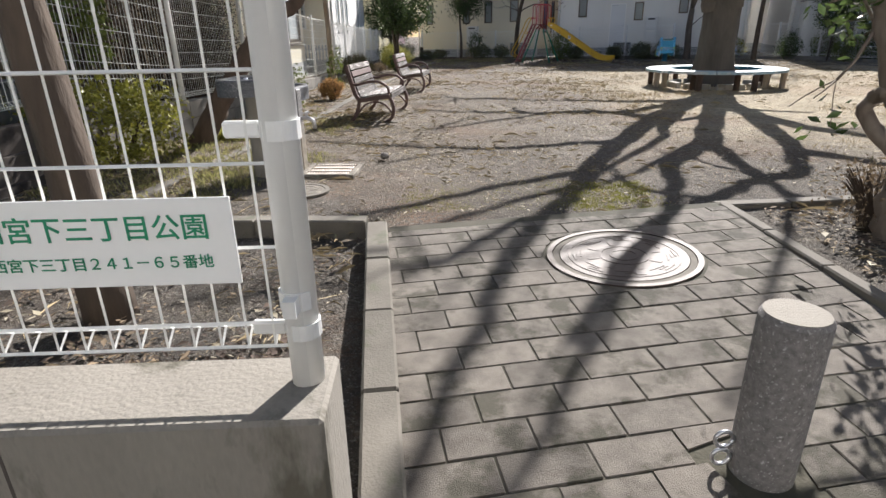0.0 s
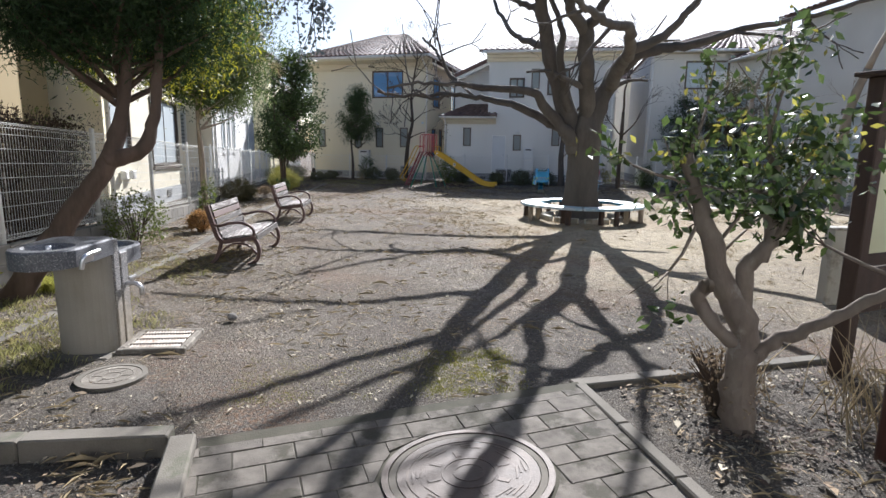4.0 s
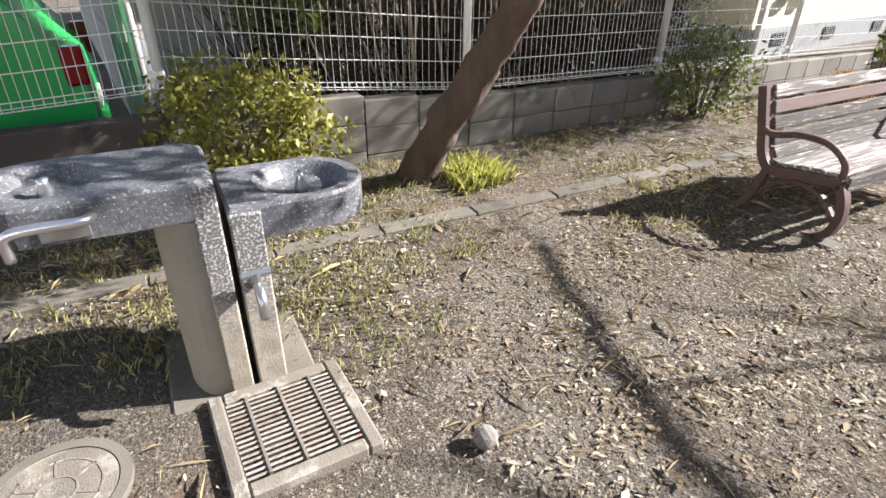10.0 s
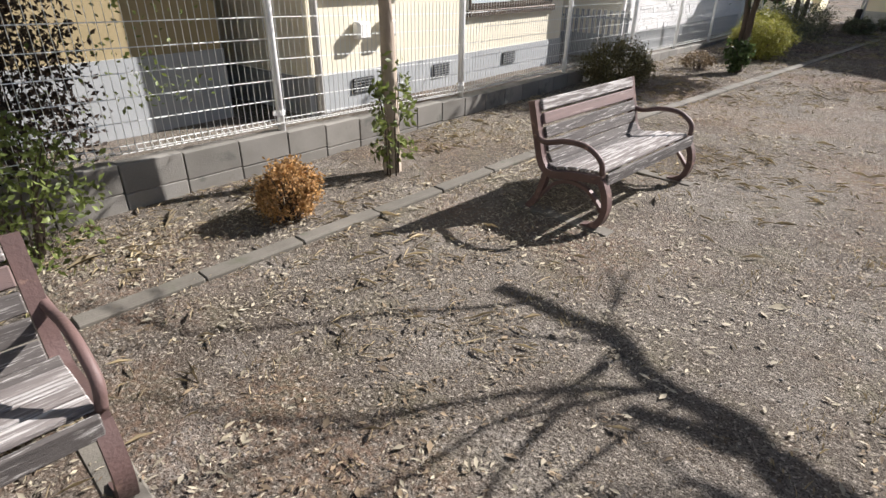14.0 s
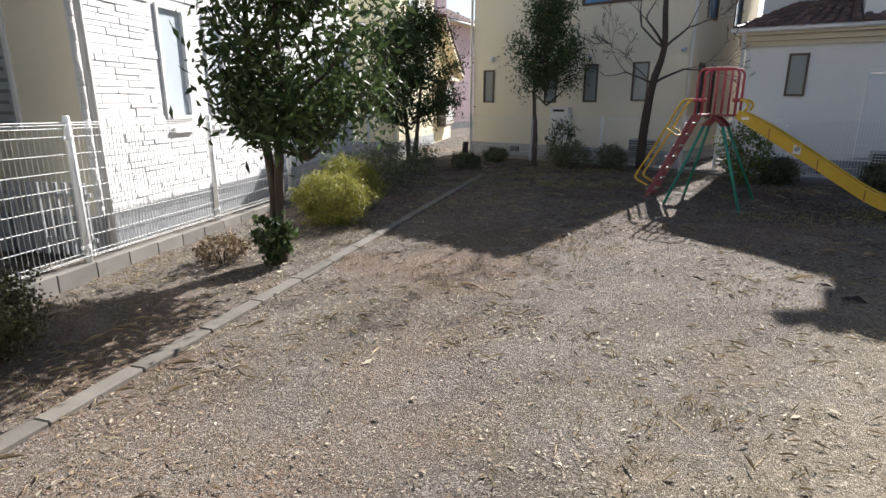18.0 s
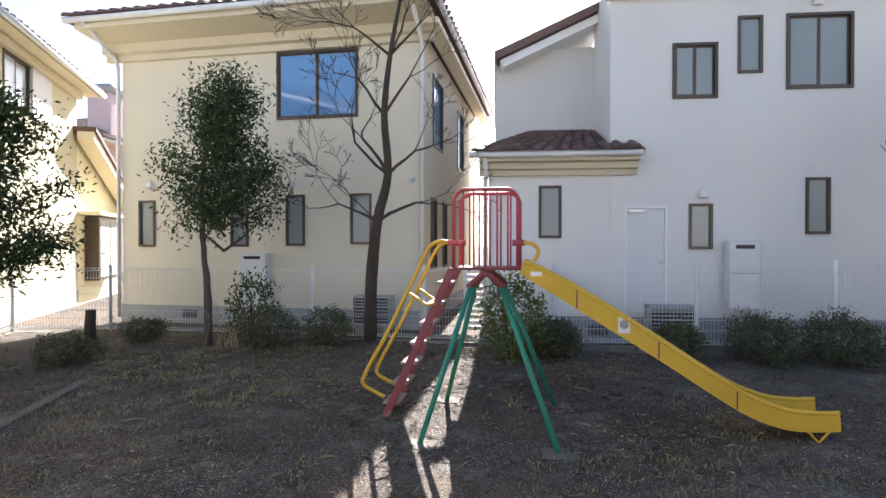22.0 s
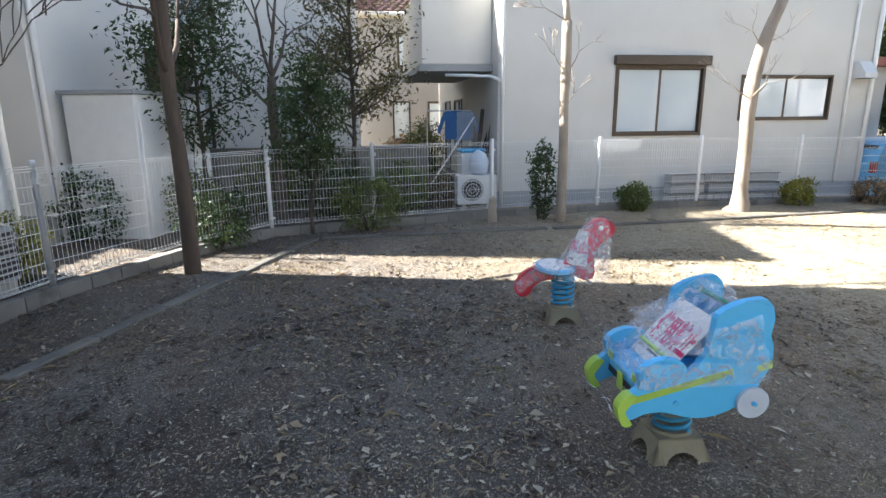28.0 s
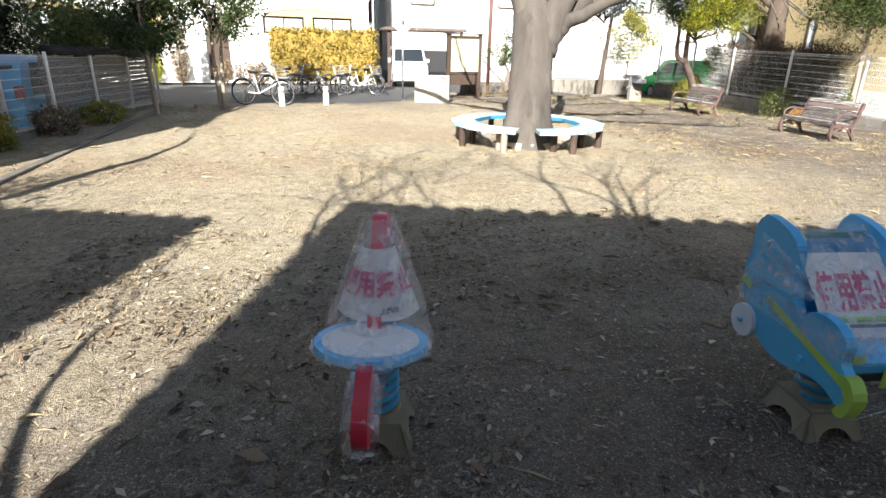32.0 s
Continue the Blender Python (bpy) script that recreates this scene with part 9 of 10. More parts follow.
tagged(cloud_part("green_foliage", blade_cloud(rngh, c[:600], 0.07, 0.08, 9, 0.5), LEAF_LIGHT, hd), kind="stuff")
for i in range(9):
    part("stem", tubed([(-1.7 + i * 0.42, 0, -0.05), (-1.7 + i * 0.42 + 0.05, 0.03, 1.2)], 0.02, 6), BARK_DARK, hd)
for x, y, s in ((16.0, -2.6, 1), (14.9, -2.7, 2), (14.0, -2.8, 3)):
    r = np.random.default_rng(s)
    t = thing("conifer", pose(x, y, -0.1), "golden columnar conifer before the apartment building" if s < 3 else "dead brown columnar conifer", "tree")
    part("trunk", tubed([(0, 0, 0), (0, 0, 2.2)], [0.05, 0.01], 6), BARK_DARK, t)
    hgt = r.uniform(0.15, 2.5, 500)
    a = r.uniform(0, 6.28, 500)
    w = 0.32 * np.sin(np.clip(hgt / 2.6, 0, 1) * math.pi) ** 0.6 * r.uniform(0.5, 1, 500)
    tagged(cloud_part("foliage", blade_cloud(r, np.stack([w * np.cos(a), w * np.sin(a), hgt], 1), 0.09, 0.05, 8, 0.3, droop=-0.8), NEEDLE_GOLD if s < 3 else LEAF_DRY, t), kind="stuff")
for x, y, w in ((11.6, -2.4, 0.9), (12.4, -2.6, 0.7), (11.0, -2.2, 0.6)):
    shrub(x, y, w, w, 0.8, int(x * 10), "small reddish garden bush across the street", LEAF_DRY, 0.05, 8, 120)
leafy_tree("tree", -4.6, -1.6, 3.2, (1.6, 1.0, 1.0), 97, "yellow-green garden shrub tree across the street", LEAF_YELLOW, BARK_PALE, radius=0.05, leaf=0.1, per=22, clear=0.8, limbs=26, spread=0.16)


def bicycle(m, paint, label):
    t = thing("bicycle", m, label, "bicycle", "bicycles along the hedge")
    for x in (0.0, 1.05):
        ring = [(x + 0.32 * math.cos(a), 0, 0.33 + 0.32 * math.sin(a)) for a in [2 * math.pi * i / 28 for i in range(29)]]
        wl = part("wheel", tubed(ring, 0.016, 6), TYRE, t, smooth=True)
        part("rim", tubed([(x + 0.295 * math.cos(a), 0, 0.33 + 0.295 * math.sin(a)) for a in [2 * math.pi * i / 28 for i in range(29)]], 0.009, 5), STEEL, wl, smooth=True)
        for k in range(10):
            a = math.pi * 2 * k / 10
            part("spoke", tubed([(x, 0, 0.33), (x + 0.29 * math.cos(a), 0, 0.33 + 0.29 * math.sin(a))], 0.002, 3), STEEL, wl)
        part("mudguard", tubed([(x + 0.35 * math.cos(a), 0, 0.33 + 0.35 * math.sin(a)) for a in [math.pi * (0.15 + 0.7 * i / 10) for i in range(11)]], 0.018, 5), STEEL, t)
    for p in ([(0, 0, 0.33), (0.42, 0, 0.30), (0.90, 0, 0.55)], [(0.42, 0, 0.30), (0.30, 0, 0.80)], [(0, 0, 0.33), (0.34, 0, 0.62)], [(1.05, 0, 0.33), (0.92, 0, 0.72), (0.86, 0, 0.98)]):
        part("tube", tubed(p, 0.017, 6), paint, t, smooth=True)
    part("saddle", boxed((0.17, -0.08, 0.80), (0.42, 0.08, 0.87), 0.03), BLACK, t)
    part("handlebar", tubed([(0.70, -0.26, 0.99), (0.86, -0.12, 1.02), (0.86, 0.12, 1.02), (0.70, 0.26, 0.99)], 0.012, 6), STEEL, t)
    for z in (0.72, 0.80, 0.88, 0.96):
        part("basket_hoop", tubed([(0.95, -0.16, z), (1.22, -0.16, z), (1.22, 0.16, z), (0.95, 0.16, z), (0.95, -0.16, z)], 0.005, 4), STEEL, t)
    part("basket_floor", boxed((0.95, -0.16, 0.705), (1.22, 0.16, 0.715)), STEEL, t)
    part("stand", tubed([(0.0, 0.05, 0.33), (-0.10, 0.12, 0.0)], 0.009, 5), STEEL, t)
    return t


bk = bicycle(pose(7.05, 0.75, -0.1, 4, 0, 12), WHITE_METAL, "white city bicycle with a wire basket")
for x, y, lean, turn in ((8.0, 0.85, 5, 150), (8.75, 0.95, -4, 22), (9.35, 1.1, 4, 160), (9.85, 1.2, -3, 35), (11.2, 5.4, 3, 160)):
    copy_thing(bk, pose(x, y, -0.1 if y < 2 else 0.0, lean, 0, turn))
rs_ = thing("road_sign", pose(6.4, 2.6, -0.1, 0, 0, 10), "round road sign seen from its grey back", "road sign")
part("pole", tubed([(0, 0, 0), (0, 0, 2.6)], 0.03, 10), STEEL, rs_, smooth=True)
part("disc", tubed([(0, -0.005, 2.35), (0, 0.012, 2.35)], 0.30, 32), SIGN_WHITE, rs_)
part("clamp", boxed((-0.05, 0.013, 2.3), (0.05, 0.05, 2.4)), STEEL, rs_)

# ---- shade net on the eastern fence, and slatted screen behind it ----
net = smooth_path([(14.13, 9.73, 1.36), (13.98, 8.7, 1.33), (13.85, 7.8, 1.32), (13.6, 6.6, 1.28), (13.3, 5.2, 1.22)], 8)
alone("shade_net", tube(bmesh.new(), [p + Vector(np.random.default_rng(int(p.y * 50)).normal(0, 0.012, 3)) for p in net], 0.085, 10), NET, "rolled black shade net lying along the fence top", "net", smooth=True)
scr = thing("slatted_screen", pose(14.25, 9.6, 0, 0, 0, -101), "dark slatted screen behind the eastern fence", "screen", kind="structure")
for k in range(11):
    part("slat", boxed((0, -0.01, 0.18 + k * 0.10), (4.4, 0.01, 0.27 + k * 0.10)), SCREEN, scr)
for x in (0, 1.45, 2.9, 4.3):
    part("post", boxed((x, 0.011, 0), (x + 0.05, 0.05, 1.3)), SCREEN, scr)


# ---- side yard of the eastern house ----
ac = thing("air_conditioner", EH @ pose(-4.2, -0.25, 0.10), "white outdoor air-conditioner unit with black fan grille", "air conditioner")
part("casing", boxed((0, 0, 0), (0.78, 0.28, 0.56), 0.015), APPLIANCE, ac)
part("fan_guard", tubed([(0.30, -0.012, 0.28), (0.30, 0.001, 0.28)], 0.22, 28), PLINTH, ac)
# black disc for the dark hollow behind the fan guard
part("fan_hole", tubed([(0.30, -0.016, 0.28), (0.30, -0.0125, 0.28)], 0.19, 28), BLACK, ac)
for k in range(3):
    part("guard_ring", tubed([(0.30 + (0.06 + 0.06 * k) * math.cos(a), -0.02, 0.28 + (0.06 + 0.06 * k) * math.sin(a)) for a in [2 * math.pi * i / 20 for i in range(21)]], 0.005, 5), APPLIANCE, ac)
for x in (0.1, 0.6):
    part("foot", boxed((x, 0.02, -0.10), (x + 0.08, 0.26, 0.0)), CONCRETE, ac)
dr = thing("laundry_rack", EH @ pose(-4.6, 0.9, 0), "steel laundry rack with shirts hung on it", "laundry rack")
for x in (0, 0.9):
    part("leg", tubed([(x, 0, 0), (x, 0, 1.9)], 0.015, 6), STEEL, dr)
part("rail", tubed([(0, 0, 1.88), (0.9, 0, 1.88)], 0.015, 6), STEEL, dr)
alone("storage_bin", boxed((0, 0, 0), (0.5, 0.45, 1.05), 0.02), APPLIANCE, "pale storage bin with a blue lid", "bin", m=EH @ pose(-4.0, 0.35, 0))
alone("bin_lid", boxed((-0.02, -0.02, 1.05), (0.52, 0.47, 1.13), 0.03), ROCK_BLUE, "blue plastic bin lid", "lid", m=EH @ pose(-4.0, 0.35, 0))
for x in (0.1, 0.95, 1.8):
    pl_ = thing("planter_stack", EH @ pose(x, -0.5, 0), "stack of weathered grey planter boxes by the house wall", "planter")
    for k in range(3):
        part("planter_box", boxed((0.01 * k, 0, 0.02 + k * 0.2), (0.78 - 0.02 * k, 0.26, 0.2 + k * 0.2), 0.012), PLINTH, pl_)
        part("rim", boxed((0.01 * k - 0.012, -0.014, 0.175 + k * 0.2), (0.78 - 0.02 * k + 0.012, -0.001, 0.2 + k * 0.2), 0.004), BLOCK, pl_)
    for k in range(4):
        part("rib", boxed((0.12 + 0.17 * k, -0.008, 0.03), (0.15 + 0.17 * k, -0.001, 0.17)), BLOCK, pl_)
def shirt(m, mtl, label):
    """A shirt on the line: body, sleeves hanging, hem a little wavy."""
    bm = prism(bmesh.new(), smooth_outline([(-0.22, 0.0), (-0.23, 0.5), (-0.36, 0.18), (-0.44, 0.2), (-0.28, 0.66), (-0.1, 0.72), (0.1, 0.72), (0.28, 0.66), (0.44, 0.2), (0.36, 0.18), (0.23, 0.5), (0.22, 0.0)], 3), 1, -0.012, 0.012)
    for v in bm.verts:
        v.co.y += 0.03 * math.sin(v.co.x * 14) * (0.8 - v.co.z)
    return alone("shirt", bm, mtl, label, "clothes", m=m)


shirt(EH @ pose(-4.05, 0.86, 1.3, 0, 0, 10) @ Matrix.Scale(0.8, 4), BLUE_CLOTH, "blue shirt hanging from the laundry rack")
shirt(EH @ pose(-3.85, 0.84, 1.28, 0, 0, -12) @ Matrix.Scale(0.8, 4), GREY_CLOTH, "grey-blue shirt hanging from the laundry rack")
for k, (x, lean) in enumerate(((-3.55, 0.25), (-3.62, 0.12), (-3.75, 0.5))):
    alone("wooden_plank", boxed((-0.04, -0.012, 0), (0.04, 0.012, 2.1 - 0.2 * k), 0.004), BARK, "weathered plank leaning in the side yard", "plank", m=EH @ pose(x, 0.75 + 0.12 * k, 0.02, 6, math.degrees(lean) * 0.6, 0))
alone("pole", tubed([(-4.9, 0.2, 0.05), (-3.75, 0.3, 1.75)], 0.014, 8), STEEL, "thin pale pole leaning by the bins", "pole", m=EH)
bag = tubed([(0, 0, 0), (0, 0, 0.05), (0.01, 0, 0.25), (0, 0.01, 0.4), (0, 0, 0.46)], [0.14, 0.19, 0.2, 0.13, 0.03], 14)
for v in bag.verts:
    v.co += Vector((noise.noise(v.co * 9), noise.noise(v.co * 9 + Vector((4, 0, 0))), 0)) * 0.03
alone("rubbish_bag", bag, PALE_PLASTIC, "pale knotted plastic bag on the air conditioner", "bag", smooth=True, m=EH @ pose(-3.75, -0.1, 0.665))
alone("tree_stump", tubed([(0, 0, -0.1), (0, 0, 0.1), (0.01, 0, 0.38), (0.0, 0, 0.42)], [0.09, 0.075, 0.065, 0.05], 12), BARK_PALE, "cut grey tree stump in the eastern strip", "stump", smooth=True, m=pose(14.4, 18.3, 0))
alone("tree_stump", tubed([(0, 0, -0.1), (0, 0, 0.3), (0.01, 0, 0.52)], [0.10, 0.085, 0.08], 12), BARK_DARK, "dark cut stump in the shaded corner", "stump", smooth=True, m=pose(-0.6, 29.3, 0))

# overhead wires and pole
wires = bmesh.new()
for z, dy in ((6.2, 0), (6.6, 0.2), (7.2, 0.4)):
    tube(wires, [(30, -1.0 + dy, z + 1.2), (10, -0.6 + dy, z), (-20, -0.9 + dy, z + 1.0)], 0.012, 4)
tagged(alone("overhead_wires", wires, BLACK, "black overhead wires along the street", "wires"), kind="stuff")

# low metal gate and fence between the northern houses
gt = thing("garden_gate", pose(5.55, 28.0, 0, 0, 0, -27), "white louvred garden gate between the houses", "gate")
part("frame_post", boxed((0, 0, 0), (0.05, 0.05, 1.25)), TRIM_WHITE, gt)
part("frame_post", boxed((0.95, 0, 0), (1.0, 0.05, 1.25)), TRIM_WHITE, gt)
for k in range(11):
    part("slat", boxed((0.052, 0.01, 0.12 + k * 0.10), (0.948, 0.03, 0.18 + k * 0.10)), APPLIANCE, gt)
for (mm, lab) in ((pose(8.4, 26.35, 0, 0, 0, -21.5) @ pose(-0.35, -0.42, 0.12), "dark outdoor unit with ribbed grille"), (pose(2.5, 30.2, 0, 0, 0, -27) @ pose(1.6, -0.42, 0.12), "grey outdoor unit with ribbed grille"), (pose(8.4, 26.35, 0, 0, 0, -21.5) @ pose(3.5, -0.5, 0.15), "dark ribbed outdoor unit by the corner")):
    u = thing("outdoor_unit", mm, lab, "outdoor unit")
    part("casing", boxed((0, 0, 0), (0.72, 0.30, 0.55), 0.012), PLINTH, u)
    for k in range(8):
        part("rib", boxed((0.03, -0.008, 0.05 + k * 0.06), (0.69, -0.001, 0.085 + k * 0.06)), BLACK, u)
    part("foot", boxed((0.05, 0.02, -0.12), (0.67, 0.28, -0.001)), CONCRETE, u)


# ---- pavers, laid in courses across the entrance ----
def cut_by(poly, px, py, nx, ny):
    """The part of a convex outline on the side of a line to which its normal points."""
    out = []
    for (x0, y0), (x1, y1) in zip(poly, poly[1:] + poly[:1]):
        d0, d1 = (x0 - px) * nx + (y0 - py) * ny, (x1 - px) * nx + (y1 - py) * ny
        if d0 >= 0:
            out.append((x0, y0))
        if d0 * d1 < 0:
            k = d0 / (d0 - d1)
            out.append((x0 + k * (x1 - x0), y0 + k * (y1 - y0)))
    return out


def lay_pavers():
    ang, w, d, g = radians(10), 0.28, 0.14, 0.0022
    ca, sa = math.cos(ang), math.sin(ang)
    whole = bpy.data.meshes.new("paver")
    bm = boxed((-w / 2 + g, -d / 2 + g, -0.06), (w / 2 - g, d / 2 - g, 0), 0.004)
    bm.to_mesh(whole)
    bm.free()
    whole.materials.append(PAVER)
    for j in range(0, 24):
        for i in range(-4, 12):
            u, v = (i + 0.5) * w + (w / 2 if j % 2 else 0.0), -0.05 - (j + 0.5) * d
            x, y = 0.16 + ca * u - sa * v, 3.30 + sa * u + ca * v
            at = lambda a, b: (x + ca * a - sa * b, y + sa * a + ca * b)
            full = [at(-w / 2 + g, -d / 2 + g), at(w / 2 - g, -d / 2 + g), at(w / 2 - g, d / 2 - g), at(-w / 2 + g, d / 2 - g)]
            lo, hi = edge_x(y)
            poly = cut_by(full, lo - 0.01, y, 1, 0.075)
            poly = cut_by(poly, hi + 0.01, y, -1, -0.068)
            poly = cut_by(poly, 0, 1.20, 0, 1)
            poly = cut_by(poly, 0.16, 3.183, 0.17, -0.985)
            for cx, cy, r, e in ((1.40, 2.83, 0.405, 0.84), (1.365, 1.43, 0.125, 1.0)):
                dx, dy = x - cx, (y - cy) / e
                q = math.hypot(dx, dy)
                if q < r + 0.16:
                    poly = cut_by(poly, cx + dx / q * r, cy + dy / q * r * e, dx / q, dy / q / e)
            if len(poly) < 3:
                continue
            area = 0.5 * sum(a[0] * b[1] - a[1] * b[0] for a, b in zip(poly, poly[1:] + poly[:1]))
            if area < 0.0012:
                continue
            me = whole
            if len(poly) != 4 or area < (w - 2 * g) * (d - 2 * g) * 0.995:
                me = bpy.data.meshes.new("paver")
                bm = prism(bmesh.new(), [(ca * (a - x) + sa * (b - y), -sa * (a - x) + ca * (b - y)) for a, b in poly], 2, -0.06, 0)
                bm.to_mesh(me)
                bm.free()
                me.materials.append(PAVER)
            ob = new("paver", me)
            ob.parent = pave
            ob.matrix_basis = Matrix.Translation((x, y - 3.3, random.uniform(-0.002, 0.002))) @ pose(0, 0, 0, random.uniform(-0.5, 0.5), random.uniform(-0.4, 0.4), 10 + random.uniform(-0.3, 0.3))


lay_pavers()
rng = np.random.default_rng(77)


def litter(n, region, size, seed, weight=None, lift=0.004, slim=0.45, curl=0.35):
    """Fallen leaves flat on the earth inside region (x0, y0, x1, y1), thicker where the noise says so."""
    r = np.random.default_rng(seed)
    out = []
    while len(out) < n:
        x, y = r.uniform(region[0], region[2]), r.uniform(region[1], region[3])
        w = 0.16 + 0.75 * noise.noise((x * 0.55, y * 0.55, seed)) + 0.6 * noise.noise((x * 1.9, y * 1.9, seed + 9)) + 0.55 * noise.noise((x * 6.5, y * 6.5, seed + 4))
        if weight:
            w *= weight(x, y)
        if r.random() < w:
            out.append((x, y))
    p = np.array(out)
    z = np.array([ground_z(x, y) + 0.016 * noise.noise((x * 0.9, y * 0.9, 0)) + 0.008 * noise.noise((x * 4, y * 4, 3)) for x, y in out])
    a = r.uniform(0, 2 * math.pi, n)
    s = size * np.exp(r.normal(-0.05, 0.42, n))
    d = np.stack([np.cos(a), np.sin(a), r.normal(0, 0.12, n)], 1)
    e = np.stack([-np.sin(a), np.cos(a), r.normal(0, 0.2, n)], 1) * (slim * r.uniform(0.5, 1.1, n))[:, None]
    c = np.stack([p[:, 0], p[:, 1], z + lift + r.uniform(0, 0.012, n)], 1)
    s1 = s[:, None]
    up = np.stack([np.zeros(n), np.zeros(n), curl * r.uniform(0.0, 0.6, n)], 1) * s1
    v = np.stack([c - d * s1 * 0.5 + up * 0.4, c + e * s1 * 0.5 + up, c + d * s1 * 0.5, c - e * s1 * 0.5 + up * 0.6], 1).reshape(-1, 3)
    i = np.arange(n)[:, None] * 4
    return v, np.concatenate([i + [0, 1, 2], i + [0, 2, 3]], 1).reshape(-1, 3)


def strips(x, y):
    """More litter in the planting strips and the north, less on the trodden middle."""
    w = 1.0
    if 0.6 < x < 9 and 4 < y < 17:
        w = 0.55
    if y < 4.6:
        w = 0.35
    if x < -1.2 + (y - 8) * 0.045:
        w = 1.15
    return w if y > road_edge(x) + 0.4 and not (0.1 < x < 2.75 and y < 3.6) else 0.0


STRETCHES = ((-2.7, 3.4, 3.5, 9.0), (-2.4, 9.0, 4.2, 15.0), (-2.4, 15.0, 5.5, 21.5), (-2.3, 21.5, 8.0, 28.0), (5.0, 15.5, 14.5, 23.8), (3.0, 3.5, 13.6, 15.5))
for k, (reg, n1, n2) in enumerate(zip(STRETCHES, (18000, 18000, 18000, 14000, 16000, 9000), (16000, 16000, 14000, 6000, 8000, 9000))):
    ob = cloud_part("fallen_leaves", litter(n1, reg, 0.02 if k < 5 else 0.033, 100 + k, strips, curl=0.22), LEAF_MOULD if k in (3,) else LEAF_DRY)
    tagged(ob, "brown fallen leaves scattered over the earth", "leaves", kind="stuff")
    ob = cloud_part("leaf_scraps", litter(n2, reg, (0.021, 0.022, 0.021, 0.020, 0.025, 0.030)[k], 200 + k, strips, slim=0.42, curl=0.25), LEAF_PALE)
    tagged(ob, "bleached leaf scraps scattered over the earth", "leaves", kind="stuff")
    ob = cloud_part("straw_stalks", litter(n2 // 4, reg, 0.075, 300 + k, strips, slim=0.05), STRAW)
    tagged(ob, "dry grass stalks lying on the earth", "straw", kind="stuff")


beds = lambda x, y: 1.0
for reg, n in (((2.5, 1.7, 4.9, 3.65), 2600), ((-2.6, 1.5, 0.0, 3.25), 2600)):
    for k, mt in enumerate((LEAF_MOULD, LEAF_DRY, LEAF_PALE)):
        ob = cloud_part("bed_litter", litter(n // (1, 2, 4)[k], reg, 0.03, 500 + k + n, beds), mt)
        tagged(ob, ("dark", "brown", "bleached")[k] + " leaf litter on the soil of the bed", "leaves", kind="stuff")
    tagged(cloud_part("bed_stalks", litter(500, reg, 0.09, 520 + n, beds, slim=0.05), STRAW), "dry stalks lying on the soil of the bed", "straw", kind="stuff")
# dark leaves thicken northwards; part of the shade there is in their colour
north = lambda x, y: min(1.0, max(0.0, (y - 15.5) / 5)) * strips(x, y)
for reg, n in (((-2.3, 18.0, 6.0, 28.5), 16000), ((5.0, 15.8, 14.5, 25.0), 11000)):
    ob = cloud_part("leaf_mould", litter(n, reg, 0.036, 400 + n, north), LEAF_MOULD)
    tagged(ob, "dark brown leaf litter under the trees", "leaves", kind="stuff")


for reg, n, mt in (((6.6, 16.4, 11.8, 21.8), 7000, LEAF_DRY), ((6.6, 16.4, 11.8, 21.8), 1800, LEAF_PALE), ((2.0, 24.5, 11.0, 28.2), 6000, LEAF_DRY), ((9.5, 21.0, 14.4, 24.2), 4000, LEAF_DRY)):
    ob = cloud_part("drifted_leaves", litter(n, reg, 0.036, 600 + n, beds, slim=0.55, curl=0.5), mt)
    tagged(ob, "curled brown leaves drifted together on the earth", "leaves", kind="stuff")


def tufts(n, region, seed, high, mtl, name, label, blades=14, weight=None, spread=0.05):
    r = np.random.default_rng(seed)
    vs, fs = [], []
    k = 0
    tries = 0
    while k < n and tries < n * 40:
        tries += 1
        x, y = r.uniform(region[0], region[2]), r.uniform(region[1], region[3])
        if noise.noise((x * 0.7, y * 0.7, seed)) + (weight(x, y) if weight else 0) < r.uniform(-0.1, 0.6):
            continue
        k += 1
        z = ground_z(x, y)
        for b in range(blades):
            a = r.uniform(0, 6.28)
            bx, by = x + r.normal(0, spread), y + r.normal(0, spread)
            h = high * r.uniform(0.4, 1.2)
            lean = h * r.uniform(0.2, 0.9)
            i = len(vs)
            w = 0.003
            vs += [(bx - w * math.sin(a), by + w * math.cos(a), z - 0.01), (bx + w * math.sin(a), by - w * math.cos(a), z - 0.01), (bx + lean * 0.45 * math.cos(a), by + lean * 0.45 * math.sin(a), z + h * 0.7), (bx + lean * math.cos(a), by + lean * math.sin(a), z + h)]
            fs += [(i, i + 1, i + 2), (i + 2, i + 1, i + 3)]
    return tagged(cloud_part(name, (np.array(vs), np.array(fs)), mtl), label, "grass", kind="stuff")


west_strip = lambda x, y: 0.35 if x < -1.3 else 0.0
tufts(240, (-2.6, 3.5, -1.0, 6.2), 4, 0.05, GRASS, "grass", "sunlit green and straw grass by the fountain", 18, lambda x, y: 0.45)
tufts(230, (-2.5, 3.5, -0.6, 9.5), 5, 0.045, GRASS, "grass", "sparse green and straw grass tufts", 16, west_strip)
tufts(500, (-2.4, 9.5, 4.0, 21.0), 6, 0.035, STRAW, "dry_grass", "short bleached grass tufts on the earth", 12)
tufts(170, (0.0, 24.6, 3.2, 27.8), 17, 0.045, GRASS, "grass", "green grass patch before the northern fence", 14, lambda x, y: 0.3)
tufts(350, (-1.5, 21.5, 7.0, 28.0), 7, 0.045, GRASS, "grass", "short dull green grass in the shade", 12)
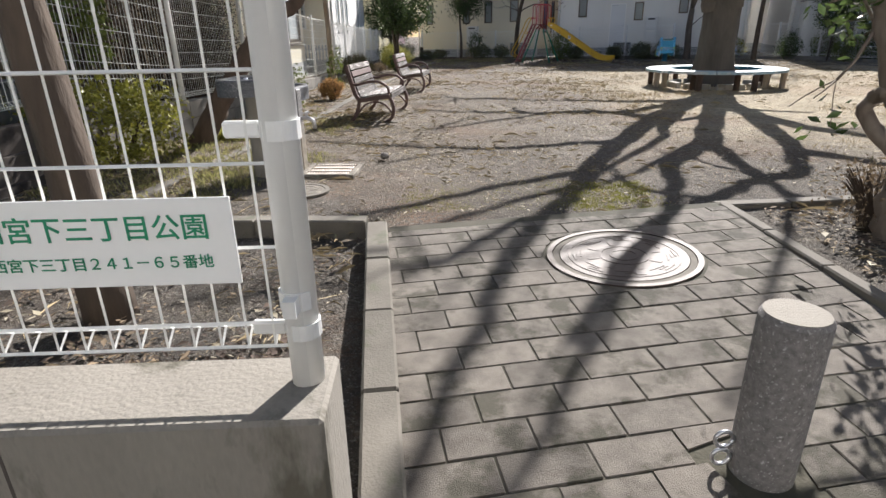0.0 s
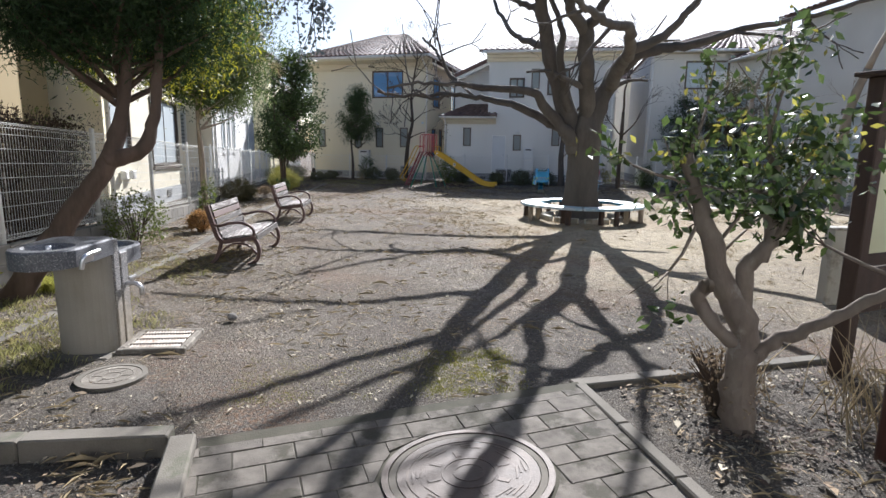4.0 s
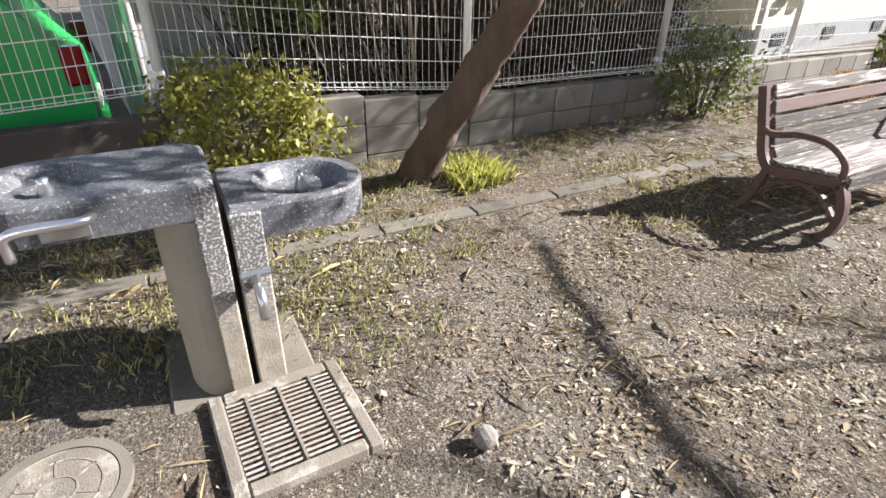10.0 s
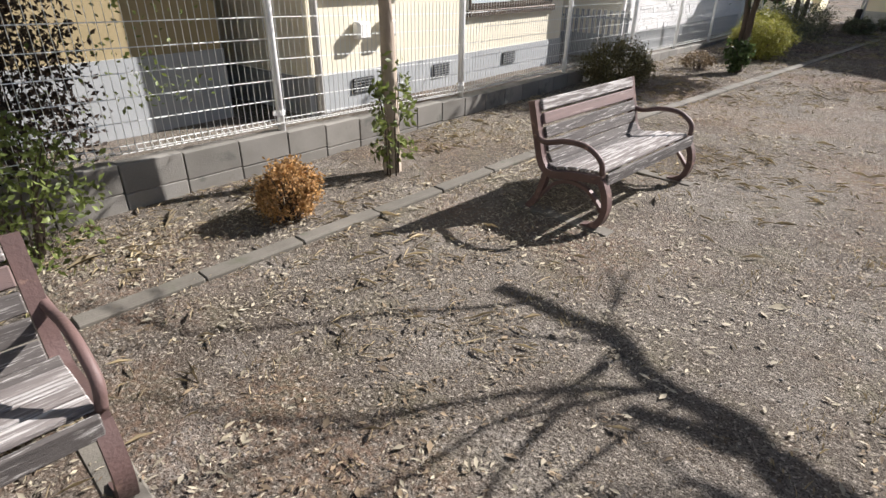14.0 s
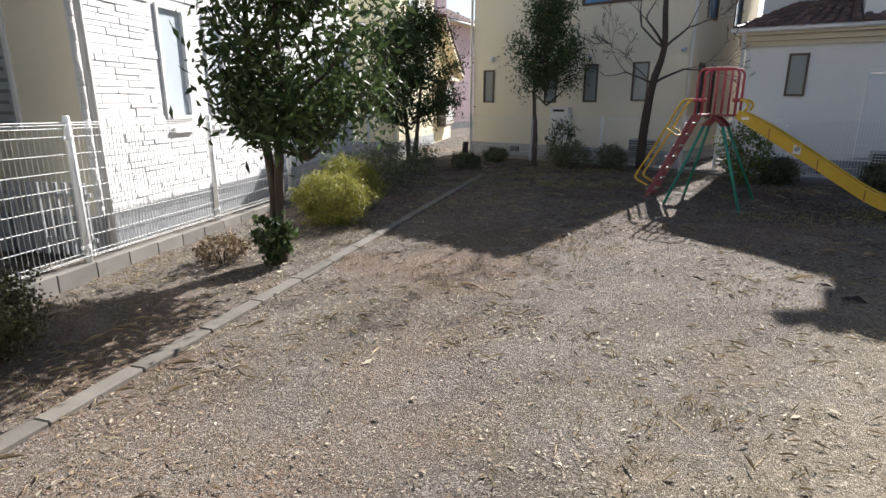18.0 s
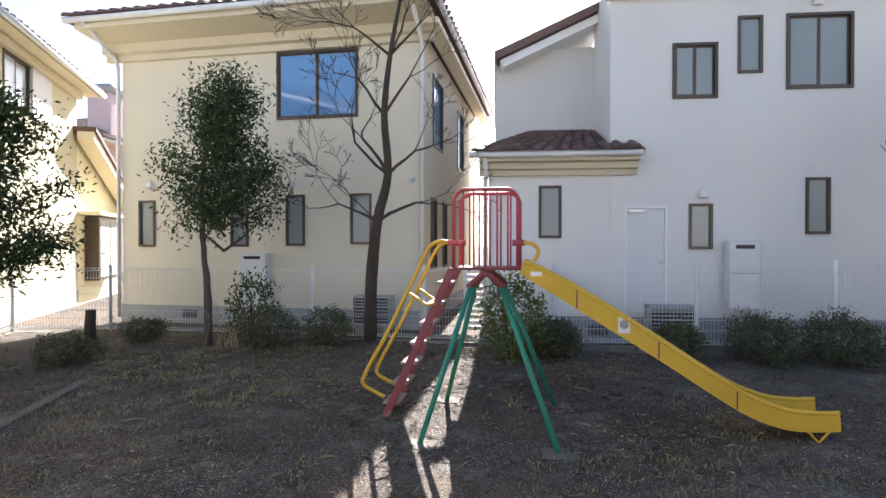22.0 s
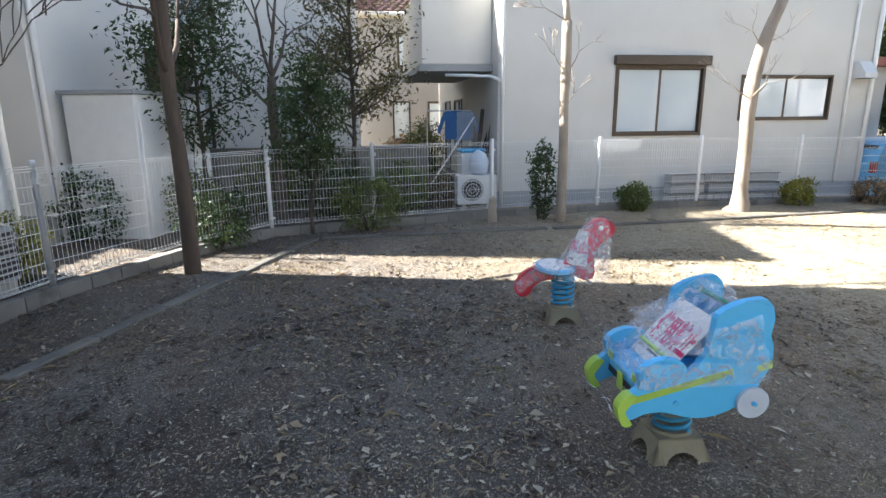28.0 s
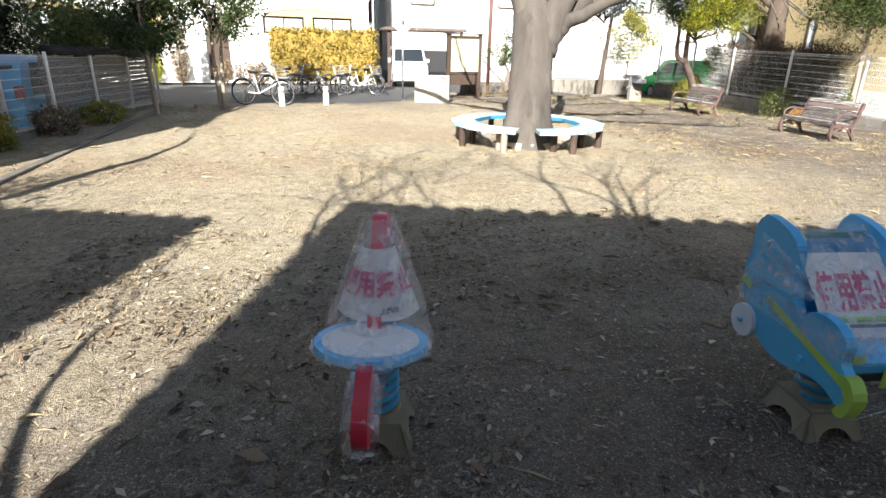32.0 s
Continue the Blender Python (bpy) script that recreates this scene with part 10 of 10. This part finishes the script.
tufts(400, (4.5, 15.5, 13.5, 23.0), 8, 0.035, STRAW, "dry_grass", "short bleached grass tufts on the earth", 10)
tufts(1500, (2.6, 5.5, 12.4, 17.0), 9, 0.03, STRAW, "dry_grass", "short bleached grass tufts on the earth", 10)
for x, y, s in ((-1.93, 6.62, 3),):
    tufts(14, (x - 0.16, y - 0.16, x + 0.16, y + 0.16), s, 0.13, GRASS_BRIGHT, "grass_clump", "bright green grass clump at the conifer's foot", 40, lambda a, b: 2.0)
moss = lambda x, y: 0.2
tufts(340, (0.2, 3.66, 2.0, 4.4), 15, 0.008, LEAF_YELLOW, "moss", "yellow-green moss on the trodden earth", 26, moss, 0.03)


def pebbles(n, region, seed, size):
    r = np.random.default_rng(seed)
    base = np.array([(1, 0, 0), (-1, 0, 0), (0, 1, 0), (0, -1, 0), (0, 0, 1), (0, 0, -1)], float)
    tri = np.array([(0, 2, 4), (2, 1, 4), (1, 3, 4), (3, 0, 4), (2, 0, 5), (1, 2, 5), (3, 1, 5), (0, 3, 5)])
    vs, fs = [], []
    while len(vs) < n:
        x, y = r.uniform(region[0], region[2]), r.uniform(region[1], region[3])
        if y < road_edge(x) + 0.2 or (0.1 < x < 2.75 and y < 3.6):
            continue
        fs.append(tri + 6 * len(vs))
        vs.append(base * size * r.uniform(0.4, 1.3, 3) * np.array([1, 1, 0.6]) + (x, y, ground_z(x, y) + size * 0.2))
    return np.concatenate(vs), np.concatenate(fs)


for reg, n, s in (((-2.0, 1.3, 4.0, 5.0), 2600, 0.007), ((-2.5, 5.0, 4.0, 9), 1600, 0.009), ((-2, 9, 4.5, 22), 2200, 0.009), ((4, 15, 13.5, 23), 1500, 0.01)):
    tagged(cloud_part("pebbles", pebbles(n, reg, n, s), STONE), "small grey pebbles on the earth", "pebbles", kind="stuff")
stone = bmesh.new()
bmesh.ops.create_icosphere(stone, subdivisions=2, radius=0.042)
for v in stone.verts:
    v.co *= 1 + 0.5 * noise.noise(v.co * 14)
    v.co.z *= 0.8
alone("stone", stone, STONE, "grey broken stone lying by the grating", "stone", m=pose(-0.078, 5.32, 0.035))
